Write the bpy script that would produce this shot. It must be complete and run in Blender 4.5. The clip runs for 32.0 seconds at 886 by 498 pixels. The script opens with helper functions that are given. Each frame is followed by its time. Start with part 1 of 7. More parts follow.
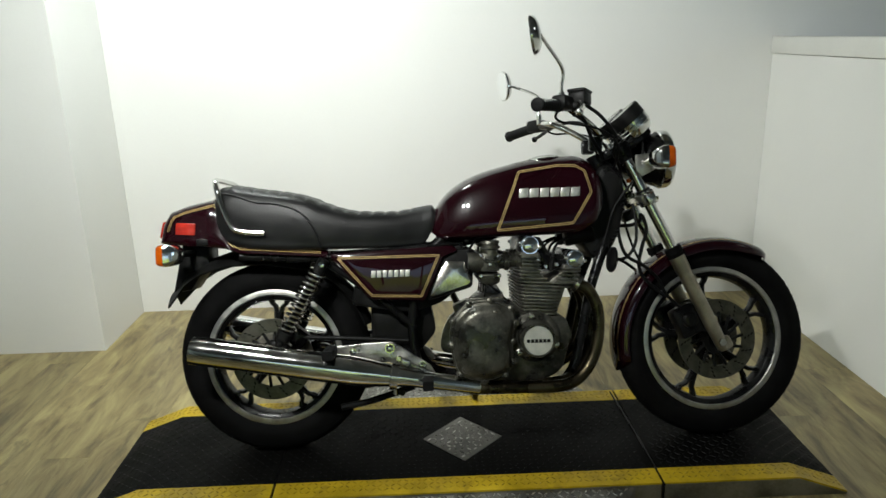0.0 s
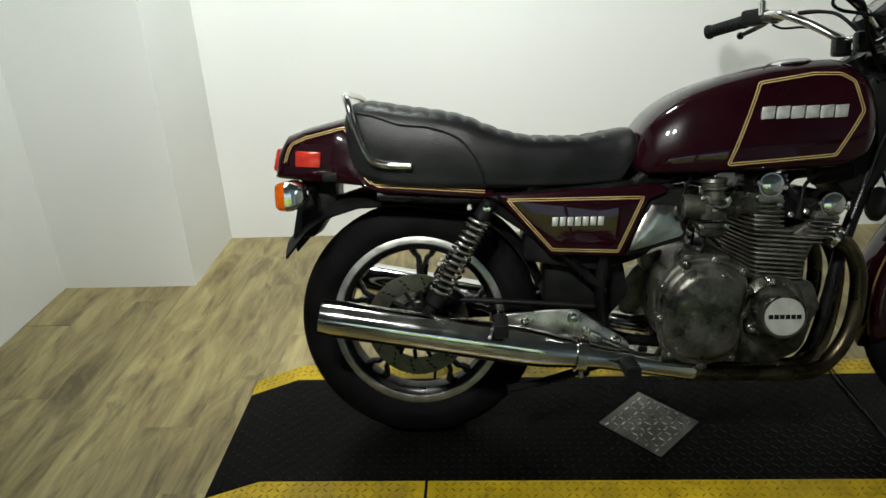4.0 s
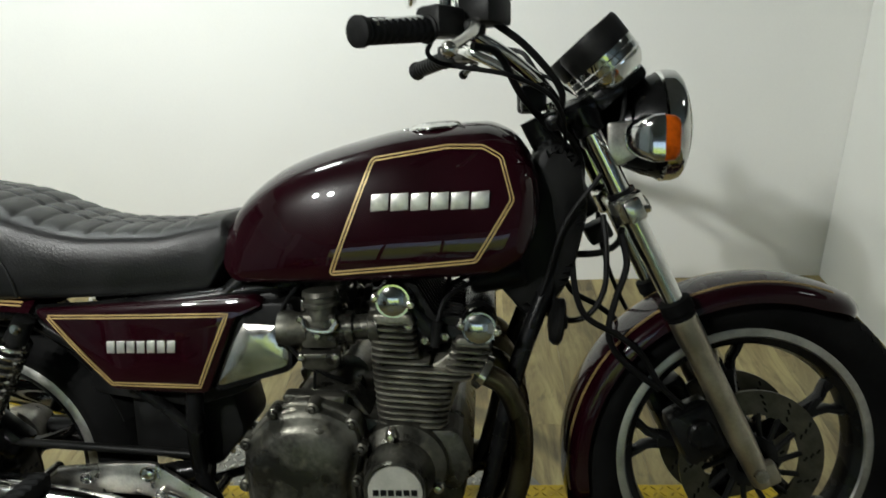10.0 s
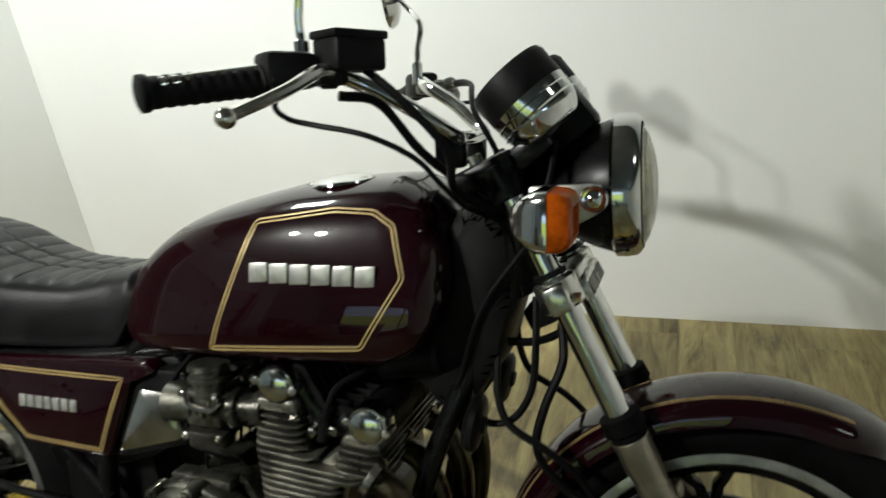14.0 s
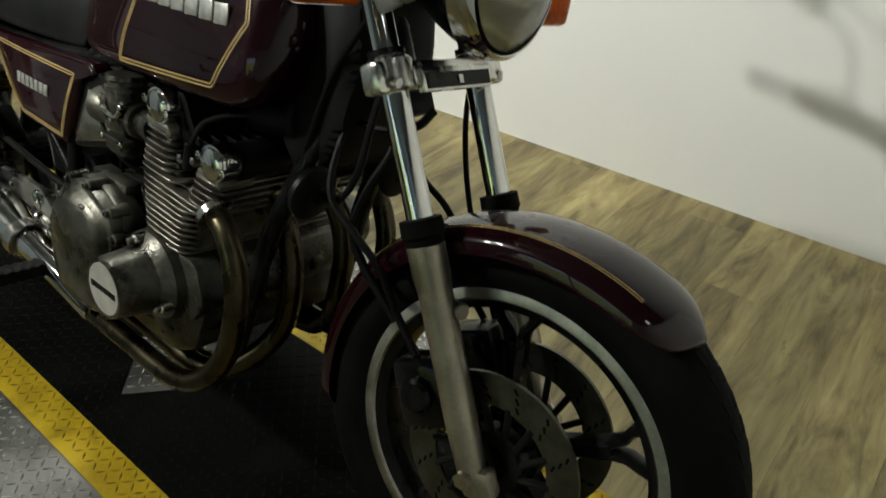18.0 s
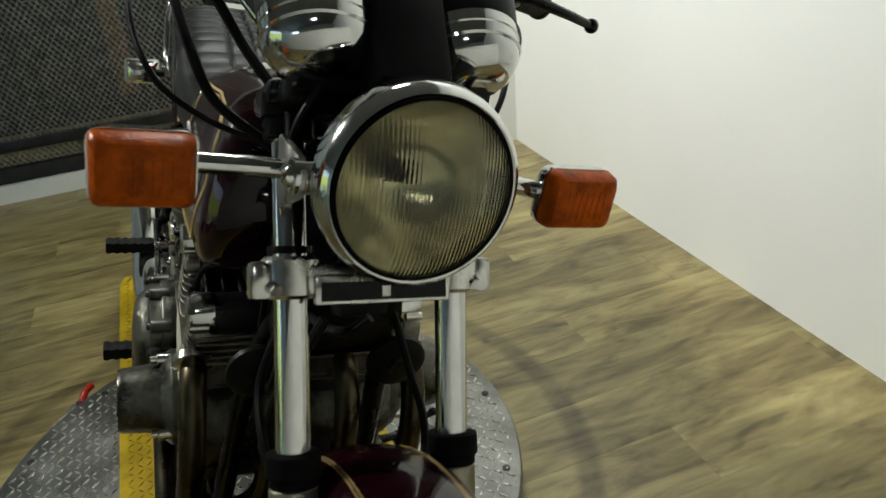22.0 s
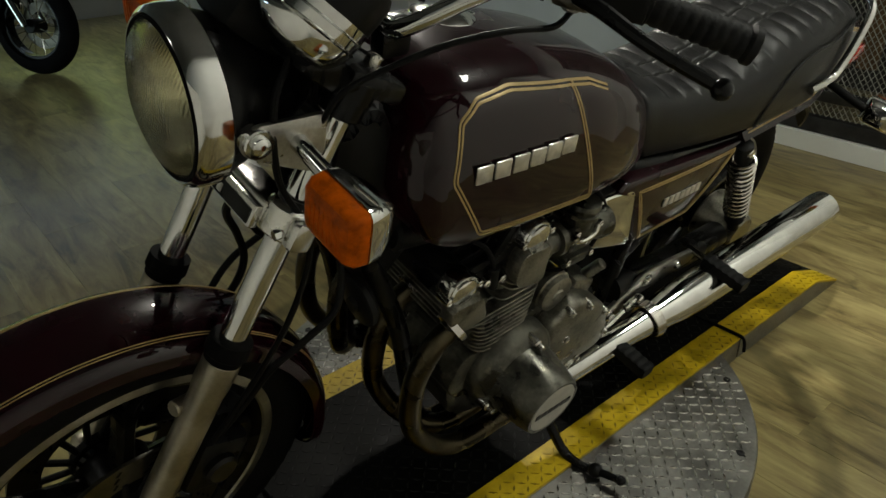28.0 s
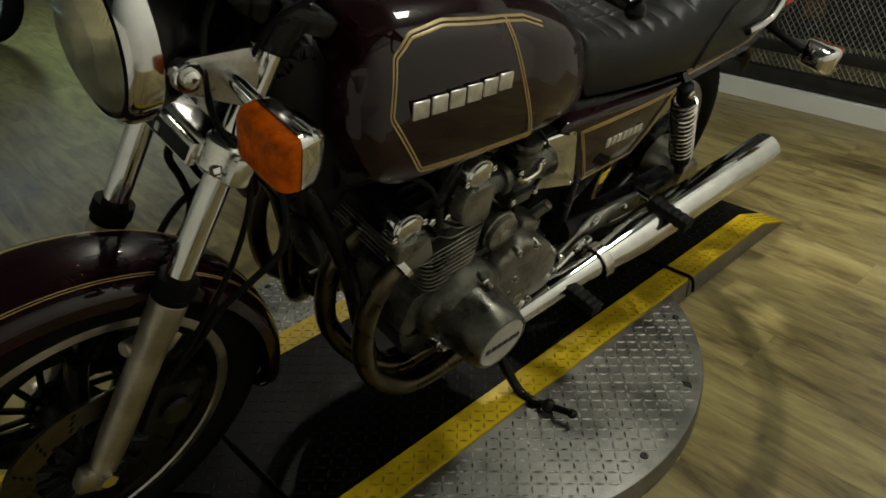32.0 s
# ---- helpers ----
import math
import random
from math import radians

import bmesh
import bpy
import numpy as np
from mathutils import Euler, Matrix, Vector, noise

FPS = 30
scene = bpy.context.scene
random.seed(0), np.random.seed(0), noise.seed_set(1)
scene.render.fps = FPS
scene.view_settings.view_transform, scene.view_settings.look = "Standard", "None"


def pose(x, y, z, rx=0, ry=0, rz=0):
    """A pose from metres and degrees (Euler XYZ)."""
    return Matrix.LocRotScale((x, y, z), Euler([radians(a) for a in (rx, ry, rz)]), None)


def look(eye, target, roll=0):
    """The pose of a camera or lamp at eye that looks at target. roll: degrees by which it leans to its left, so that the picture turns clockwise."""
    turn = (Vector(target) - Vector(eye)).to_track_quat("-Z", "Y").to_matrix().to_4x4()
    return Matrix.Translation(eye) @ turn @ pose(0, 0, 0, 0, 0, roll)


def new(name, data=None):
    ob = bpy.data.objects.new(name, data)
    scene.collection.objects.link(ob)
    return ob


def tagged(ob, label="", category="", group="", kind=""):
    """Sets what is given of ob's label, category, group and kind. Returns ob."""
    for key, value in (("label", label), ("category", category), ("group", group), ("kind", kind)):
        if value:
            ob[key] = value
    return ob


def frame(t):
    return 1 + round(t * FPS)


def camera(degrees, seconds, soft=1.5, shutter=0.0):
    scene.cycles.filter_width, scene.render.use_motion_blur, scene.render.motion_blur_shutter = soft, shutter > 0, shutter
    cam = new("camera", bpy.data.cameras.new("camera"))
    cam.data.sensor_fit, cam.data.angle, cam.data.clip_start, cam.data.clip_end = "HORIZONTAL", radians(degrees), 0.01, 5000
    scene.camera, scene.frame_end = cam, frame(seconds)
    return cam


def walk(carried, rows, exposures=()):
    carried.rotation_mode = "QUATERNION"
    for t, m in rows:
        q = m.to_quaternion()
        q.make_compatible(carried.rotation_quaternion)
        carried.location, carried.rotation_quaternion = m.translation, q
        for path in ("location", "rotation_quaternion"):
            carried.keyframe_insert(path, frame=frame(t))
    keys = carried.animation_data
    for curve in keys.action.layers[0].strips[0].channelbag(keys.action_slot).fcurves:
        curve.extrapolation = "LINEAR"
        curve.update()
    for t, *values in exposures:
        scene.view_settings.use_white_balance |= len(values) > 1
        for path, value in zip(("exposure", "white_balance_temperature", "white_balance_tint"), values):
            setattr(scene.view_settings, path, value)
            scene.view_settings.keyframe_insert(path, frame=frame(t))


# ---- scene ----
cam = camera(63.88, 32.0, soft=1.5, shutter=0.35)
# seconds, x, y, z, and the turn about x, y, z in degrees
PATH = [
    (0.0, -0.1096, -2.2091, 1.4352, 73.228, 1.428, -1.941),
    (0.5, -0.1637, -2.2026, 1.4493, 72.176, 1.128, -4.257),
    (1.0, -0.1854, -2.1945, 1.4422, 71.944, 1.376, -4.302),
    (1.5, -0.1965, -2.1767, 1.4292, 70.192, 0.171, -0.924),
    (2.0, -0.1870, -2.1439, 1.3903, 67.573, 0.817, 3.150),
    (2.5, -0.2831, -2.0051, 1.3880, 67.287, 1.426, 8.342),
    (4.5, -0.4993, -1.5900, 1.3614, 64.823, 1.823, 0.584),
    (5.0, -0.5397, -1.5844, 1.3456, 64.080, 0.492, 0.975),
    (5.5, -0.5553, -1.5896, 1.3310, 61.389, 0.148, -0.191),
    (6.0, -0.5359, -1.5715, 1.3147, 62.832, -1.921, -1.757),
    (6.5, -0.4759, -1.5277, 1.3255, 65.445, -0.970, -9.075),
    (7.0, -0.3927, -1.4822, 1.3433, 67.398, 1.824, -7.231),
    (7.5, -0.2949, -1.4490, 1.3418, 66.236, 1.584, -4.688),
    (8.0, -0.1769, -1.4375, 1.3550, 65.703, 1.932, -4.844),
    (8.5, -0.0066, -1.4192, 1.3734, 65.789, 2.449, -2.399),
    (9.0, 0.1785, -1.2482, 1.3706, 68.343, 2.640, -2.630),
    (9.5, 0.3167, -1.0948, 1.3767, 66.910, 2.103, -3.011),
    (10.0, 0.3925, -1.0589, 1.3626, 64.988, 2.623, 2.627),
    (10.5, 0.4836, -1.0775, 1.3223, 61.647, 2.122, 1.747),
    (11.0, 0.5109, -1.0800, 1.2950, 61.010, 3.414, 3.570),
    (11.5, 0.5154, -1.0805, 1.2757, 59.726, 4.202, 5.061),
    (12.0, 0.4952, -1.0939, 1.2592, 57.980, 5.003, 5.056),
    (12.5, 0.4824, -1.1257, 1.2401, 58.926, 6.883, 5.717),
    (13.0, 0.6074, -1.1329, 1.3274, 65.459, 3.749, 15.002),
    (13.5, 0.7303, -0.9909, 1.3602, 65.421, 6.689, 17.522),
    (14.0, 0.7831, -0.7453, 1.3695, 65.010, 6.243, 16.775),
    (14.5, 0.8677, -0.5890, 1.3360, 62.962, 5.902, 20.549),
    (16.5, 1.0888, -0.4685, 1.3596, 61.263, 4.757, 44.006),
    (17.0, 1.1778, -0.5132, 1.3199, 59.022, 1.975, 42.384),
    (17.5, 1.2068, -0.5155, 1.2943, 56.980, 1.517, 41.956),
    (18.0, 1.2402, -0.5227, 1.2463, 54.021, 0.432, 39.325),
    (18.5, 1.2514, -0.5215, 1.2122, 51.041, 2.661, 36.789),
    (19.0, 1.2611, -0.5231, 1.1732, 48.297, 0.502, 35.924),
    (19.5, 1.2765, -0.5308, 1.1494, 44.416, -0.668, 35.581),
    (20.0, 1.3068, -0.5401, 1.1426, 42.452, -3.558, 33.068),
    (20.5, 1.3449, -0.4320, 1.2127, 48.520, 5.523, 33.639),
    (21.0, 1.3731, -0.2369, 1.2418, 55.584, 6.979, 45.635),
    (21.5, 1.4010, -0.1518, 1.2769, 60.965, 11.313, 49.729),
    (22.0, 1.3085, 0.0388, 1.2739, 60.703, 4.494, 68.014),
    (22.5, 1.2271, 0.2154, 1.2986, 60.711, 8.254, 74.142),
    (23.0, 1.1986, 0.4546, 1.2868, 62.204, 9.648, 93.399),
    (23.5, 1.0543, 0.6219, 1.2518, 61.369, 15.672, 102.996),
    (24.0, 0.8252, 0.7307, 1.2636, 59.214, 11.463, 106.066),
    (24.5, 0.6738, 0.7642, 1.2426, 60.390, 8.294, 118.230),
    (25.0, 0.6204, 0.7871, 1.2237, 60.642, 5.692, 134.221),
    (25.5, 0.6910, 0.8658, 1.2352, 61.069, 3.981, 134.115),
    (26.0, 0.8468, 0.9725, 1.2770, 59.995, 1.916, 134.767),
    (26.5, 0.9268, 1.0156, 1.2718, 58.159, 2.121, 140.242),
    (28.5, 0.9877, 0.9966, 1.2167, 61.578, 1.129, 139.794),
    (29.0, 0.9897, 0.9975, 1.2158, 59.704, 1.044, 138.823),
    (29.5, 1.0076, 1.0084, 1.2044, 57.396, 1.493, 141.361),
    (30.0, 1.0184, 1.0147, 1.1957, 56.512, 0.727, 143.561),
    (30.5, 1.0114, 1.0125, 1.1835, 56.040, 0.935, 143.752),
    (31.0, 0.9854, 1.0408, 1.1909, 56.798, 1.837, 139.871),
    (31.5, 0.9753, 1.0655, 1.1893, 56.986, 2.242, 136.003),
    (32.0, 0.9883, 1.0618, 1.1959, 58.475, 1.704, 136.931),
]
EXPOSURES = [(0.0, 0.14, 6050, 10), (8.0, 0.16, 6050, 10), (14.5, 0.2, 6150, 10), (17.0, 0.23, 6250, 10), (18.0, 0.22, 6250, 10), (20.0, 0.1, 7000, 10), (22.0, 0.2, 6150, 10), (23.0, 0.1, 6200, 10),
             (25.0, -0.2, 6300, 10), (28.5, -0.35, 6700, 10), (32.0, -0.3, 6800, 10)]
walk(cam, [(t, pose(x, y, z, rx, ry, rz)) for t, x, y, z, rx, ry, rz in PATH], EXPOSURES)
PHI, PSI, ORIGIN = -0.25985, -0.00766, (0.0, -0.0169, 0.07)    # the motorcycle's lean and heading, and where it stands


# ---- light ----
world = bpy.data.worlds.new("world")
world.use_nodes = True
scene.world = world
world.node_tree.nodes["Background"].inputs["Color"].default_value = (0.55, 0.6, 0.65, 1)
world.node_tree.nodes["Background"].inputs["Strength"].default_value = 0.01
HEIGHT = 2.75
SKY = 1.4
PANELS = [(-0.90, 0.70, 26.0), (2.55, -0.35, 1.2)]
SPOTS = [((-1.12, -1.50, 2.50), Vector((-0.62, 1.5, 0.85))), ((-0.88, -1.62, 2.50), Vector((0.45, 1.5, 0.75)))]


def lamp(name, at, towards, watts, colour, size, size_y=None):
    d = bpy.data.lights.new(name, "AREA")
    d.energy, d.color, d.size = watts, colour, size
    d.shape = "RECTANGLE" if size_y else "DISK"
    if size_y:
        d.size_y = size_y
    ob = new(name, d)
    ob.matrix_world = look(at, towards)
    return ob


for at, aim in SPOTS:
    d = bpy.data.lights.new("spot_light", "SPOT")
    d.energy, d.color, d.spot_size, d.spot_blend, d.shadow_soft_size = 158.0, (1.0, 0.98, 0.87), radians(96), 1.0, 0.045
    ob = new("spot_light", d)
    ob.matrix_world = look(Vector(at) + (aim - Vector(at)).normalized() * 0.07, aim)
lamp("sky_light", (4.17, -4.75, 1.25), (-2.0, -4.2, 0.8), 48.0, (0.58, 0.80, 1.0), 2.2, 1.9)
for x, y, watts in PANELS:
    lamp("panel_light", (x, y, HEIGHT - 0.05), (x, y, 0.0), watts, (0.97, 1.0, 0.89), 0.34, 0.34)


# ---- materials ----
def material(name, base, rough=0.5, metal=0.0, spread=0.0, scale=8.0, bump=0.0, bump_scale=60.0, coat=0.0, rough_spread=0.0,
             second=None, stretch=(1, 1, 1), transmission=0.0, ior=1.45, spec=0.5, wear=0.0, wear_colour=(0.3, 0.3, 0.3)):
    """A procedural surface: two scales of colour variation, uneven gloss and fine relief."""
    m = bpy.data.materials.new(name)
    m.use_nodes = True
    nt = m.node_tree
    b = nt.nodes["Principled BSDF"]
    b.inputs["Base Color"].default_value = (*base, 1)
    b.inputs["Roughness"].default_value = rough
    b.inputs["Metallic"].default_value = metal
    b.inputs["IOR"].default_value = ior
    b.inputs["Specular IOR Level"].default_value = spec
    if coat:
        b.inputs["Coat Weight"].default_value = coat
        b.inputs["Coat Roughness"].default_value = 0.025
    if transmission:
        b.inputs["Transmission Weight"].default_value = transmission
    if not (spread or bump or rough_spread or wear):
        return m
    co = nt.nodes.new("ShaderNodeTexCoord")
    mp = nt.nodes.new("ShaderNodeMapping")
    mp.inputs["Scale"].default_value = stretch
    nt.links.new(co.outputs["Object"], mp.inputs["Vector"])
    big = nt.nodes.new("ShaderNodeTexNoise")
    big.inputs["Scale"].default_value, big.inputs["Detail"].default_value = scale, 6
    nt.links.new(mp.outputs[0], big.inputs["Vector"])
    fine = nt.nodes.new("ShaderNodeTexNoise")
    fine.inputs["Scale"].default_value, fine.inputs["Detail"].default_value = bump_scale, 4
    nt.links.new(mp.outputs[0], fine.inputs["Vector"])
    if spread:
        mix = nt.nodes.new("ShaderNodeMix")
        mix.data_type = "RGBA"
        other = second or tuple(min(1, c * (1 + spread)) for c in base)
        first = base if second else tuple(c * (1 - spread) for c in base)
        mix.inputs["A"].default_value, mix.inputs["B"].default_value = (*first, 1), (*other, 1)
        ramp = nt.nodes.new("ShaderNodeMapRange")
        ramp.inputs["From Min"].default_value, ramp.inputs["From Max"].default_value = 0.35, 0.65
        both = nt.nodes.new("ShaderNodeMath")
        both.operation = "MULTIPLY_ADD"
        both.inputs[1].default_value, both.inputs[2].default_value = 0.3, -0.15
        nt.links.new(fine.outputs["Fac"], both.inputs[0])
        add = nt.nodes.new("ShaderNodeMath")
        nt.links.new(big.outputs["Fac"], add.inputs[0])
        nt.links.new(both.outputs[0], add.inputs[1])
        nt.links.new(add.outputs[0], ramp.inputs["Value"])
        nt.links.new(ramp.outputs[0], mix.inputs["Factor"])
        out = mix.outputs["Result"]
        if wear:
            w2 = nt.nodes.new("ShaderNodeMix")
            w2.data_type = "RGBA"
            w2.inputs["B"].default_value = (*wear_colour, 1)
            r2 = nt.nodes.new("ShaderNodeMapRange")
            r2.inputs["From Min"].default_value, r2.inputs["From Max"].default_value, r2.inputs["To Max"].default_value = 0.58, 0.72, wear
            n2 = nt.nodes.new("ShaderNodeTexNoise")
            n2.inputs["Scale"].default_value, n2.inputs["Detail"].default_value = scale * 2.3, 8
            nt.links.new(mp.outputs[0], n2.inputs["Vector"])
            nt.links.new(n2.outputs["Fac"], r2.inputs["Value"])
            nt.links.new(out, w2.inputs["A"])
            nt.links.new(r2.outputs[0], w2.inputs["Factor"])
            out = w2.outputs["Result"]
        nt.links.new(out, b.inputs["Base Color"])
    if rough_spread:
        rr = nt.nodes.new("ShaderNodeMapRange")
        rr.inputs["From Min"].default_value, rr.inputs["From Max"].default_value = 0.3, 0.7
        rr.inputs["To Min"].default_value, rr.inputs["To Max"].default_value = max(0.02, rough - rough_spread), min(1, rough + rough_spread)
        nt.links.new(big.outputs["Fac"], rr.inputs["Value"])
        nt.links.new(rr.outputs[0], b.inputs["Roughness"])
    if bump:
        bp = nt.nodes.new("ShaderNodeBump")
        bp.inputs["Strength"].default_value, bp.inputs["Distance"].default_value = bump, 0.002
        nt.links.new(fine.outputs["Fac"], bp.inputs["Height"])
        nt.links.new(bp.outputs[0], b.inputs["Normal"])
    return m


PAINT = material("maroon paint", (0.0082, 0.0008, 0.0022), 0.26, 0.0, 0.25, 5, coat=0.68, rough_spread=0.05, spec=0.06)
GOLD = material("gold pinstripe", (0.34, 0.24, 0.095), 0.38, 0.2, 0.12, 40)
CHROME = material("chrome", (0.62, 0.62, 0.60), 0.1, 1.0, 0.08, 20, rough_spread=0.05)
PITTED = material("dull chrome", (0.56, 0.54, 0.50), 0.2, 1.0, 0.18, 30, 0.08, 300, rough_spread=0.08)
BRASSY = material("heat-tinted exhaust", (0.060, 0.050, 0.031), 0.30, 1.0, 0.35, 14, 0.06, 200, rough_spread=0.1)
CASE = material("stained dark alloy", (0.074, 0.072, 0.060), 0.36, 0.8, 0.55, 18, 0.35, 120, rough_spread=0.18, wear=0.75, wear_colour=(0.17, 0.162, 0.125))
ALLOY = material("oxidised alloy casting", (0.19, 0.182, 0.152), 0.38, 0.85, 0.5, 18, 0.25, 220, rough_spread=0.14, wear=0.8, wear_colour=(0.035, 0.03, 0.022))
SATINALLOY = material("satin alloy", (0.40, 0.39, 0.36), 0.34, 1.0, 0.2, 25, 0.08, 200, rough_spread=0.1)
POLISHED = material("polished alloy", (0.60, 0.59, 0.55), 0.24, 1.0, 0.15, 25, 0.06, 200, rough_spread=0.08)
FORK = material("bare fork alloy", (0.33, 0.30, 0.235), 0.4, 0.95, 0.2, 16, 0.08, 160, rough_spread=0.1)
BLACK = material("black enamel", (0.004, 0.004, 0.004), 0.28, 0.0, 0.5, 12, 0.05, 120, rough_spread=0.12, spec=0.2)
SATIN = material("satin black plastic", (0.006, 0.006, 0.0058), 0.45, 0.0, 0.4, 20, 0.12, 260, rough_spread=0.1, spec=0.13)
RUBBER = material("tyre rubber", (0.0036, 0.0036, 0.0036), 0.75, 0.0, 0.4, 14, 0.25, 180, spec=0.07)
GRIP = material("grip rubber", (0.0045, 0.0045, 0.0045), 0.6, 0.0, 0.4, 30, 0.3, 240, spec=0.18)
VINYL = material("black seat vinyl", (0.006, 0.006, 0.006), 0.37, 0.0, 0.3, 12, 0.35, 320, rough_spread=0.08, spec=0.28)
AMBER = material("amber lens", (0.36, 0.064, 0.0015), 0.28, 0.0, 0.35, 45, 0.4, 200, spec=0.10)
RED = material("red lens", (0.36, 0.022, 0.012), 0.15, 0.0, 0.2, 40, coat=0.6)
DISC = material("brake disc steel", (0.095, 0.09, 0.072), 0.36, 1.0, 0.25, 30, 0.05, 300)
HOSE = material("black hose", (0.0035, 0.0035, 0.0035), 0.5, 0.0, 0.3, 40, spec=0.12)
GLASS = material("lamp glass", (0.93, 0.94, 0.88), 0.05, 0.0, transmission=1.0, ior=1.3)
RIMEDGE = material("machined rim edge", (0.40, 0.39, 0.36), 0.40, 1.0, 0.18, 30, 0.08, 240, rough_spread=0.1)
DULL = material("weathered dark alloy", (0.12, 0.115, 0.105), 0.38, 1.0, 0.35, 40, 0.1, 220, rough_spread=0.12)
BOWL = material("aged reflector", (0.66, 0.63, 0.50), 0.16, 0.75, 0.35, 14, rough_spread=0.09)
PLATE = material("brushed emblem alloy", (0.52, 0.51, 0.46), 0.5, 0.55, 0.12, 30, 0.05, 240, rough_spread=0.1)
MIRROR = material("mirror glass", (0.85, 0.86, 0.86), 0.02, 1.0)
# dark steel parts, and the room shade painted behind the mesh gate
NEARBLACK = material("near-black steel and room shade", (0.020, 0.019, 0.018), 0.5, 0.3, 0.4, 15, 0.1, 100)
# grey keeps these far walls, mostly out of view, from bouncing much light
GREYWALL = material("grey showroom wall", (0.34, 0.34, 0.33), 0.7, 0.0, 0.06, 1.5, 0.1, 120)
LUG = material("polished tread", (0.60, 0.59, 0.55), 0.26, 0.95, 0.2, 30, rough_spread=0.1)
WHITEMARK = material("worn white metal", (0.62, 0.61, 0.57), 0.35, 0.8, 0.15, 60)
GAUGE = material("gauge face", (0.02, 0.02, 0.02), 0.4)
TREAD = material("bare tread plate", (0.21, 0.205, 0.19), 0.42, 0.9, 0.3, 9, 0.12, 120, rough_spread=0.1, wear=0.5, wear_colour=(0.12, 0.115, 0.1))
BLACKTREAD = material("black tread plate", (0.0024, 0.0024, 0.0022), 0.5, 0.0, 0.45, 8, 0.15, 130, rough_spread=0.12, wear=0.3, wear_colour=(0.007, 0.0065, 0.006), spec=0.07)
BLACKLUG = material("rubbed black tread", (0.0045, 0.0045, 0.0042), 0.46, 0.0, 0.4, 30, rough_spread=0.1, spec=0.13)
YELLOW = material("yellow safety paint", (0.46, 0.32, 0.008), 0.42, 0.0, 0.2, 10, 0.15, 120, rough_spread=0.1, wear=0.45, wear_colour=(0.13, 0.085, 0.012), spec=0.35)
YELLOWLUG = material("rubbed yellow tread", (0.27, 0.185, 0.006), 0.45, 0.0, 0.35, 30, wear=0.6, wear_colour=(0.05, 0.035, 0.008), spec=0.3)
WALL = material("white wall paint", (0.80, 0.80, 0.775), 0.62, 0.0, 0.02, 1.2, 0.12, 140)
TRIM = material("white trim paint", (0.76, 0.76, 0.72), 0.4, 0.0, 0.03, 4, 0.05, 100)
# ceiling is out of view; darkened to cut the light it throws back
CEIL = material("grey ceiling", (0.13, 0.13, 0.125), 0.8, 0.0, 0.1, 2)
DOORPANEL = material("white sectional door", (0.66, 0.67, 0.66), 0.45, 0.0, 0.05, 3, 0.06, 90)
MESHSTEEL = material("expanded steel mesh", (0.34, 0.34, 0.31), 0.45, 0.4, 0.3, 20)
RUST = material("brown steel bar", (0.10, 0.055, 0.02), 0.5, 0.3, 0.3, 14)
ORANGE = material("yellow-orange paint", (0.65, 0.27, 0.01), 0.25, 0.0, 0.1, 8, coat=0.8)


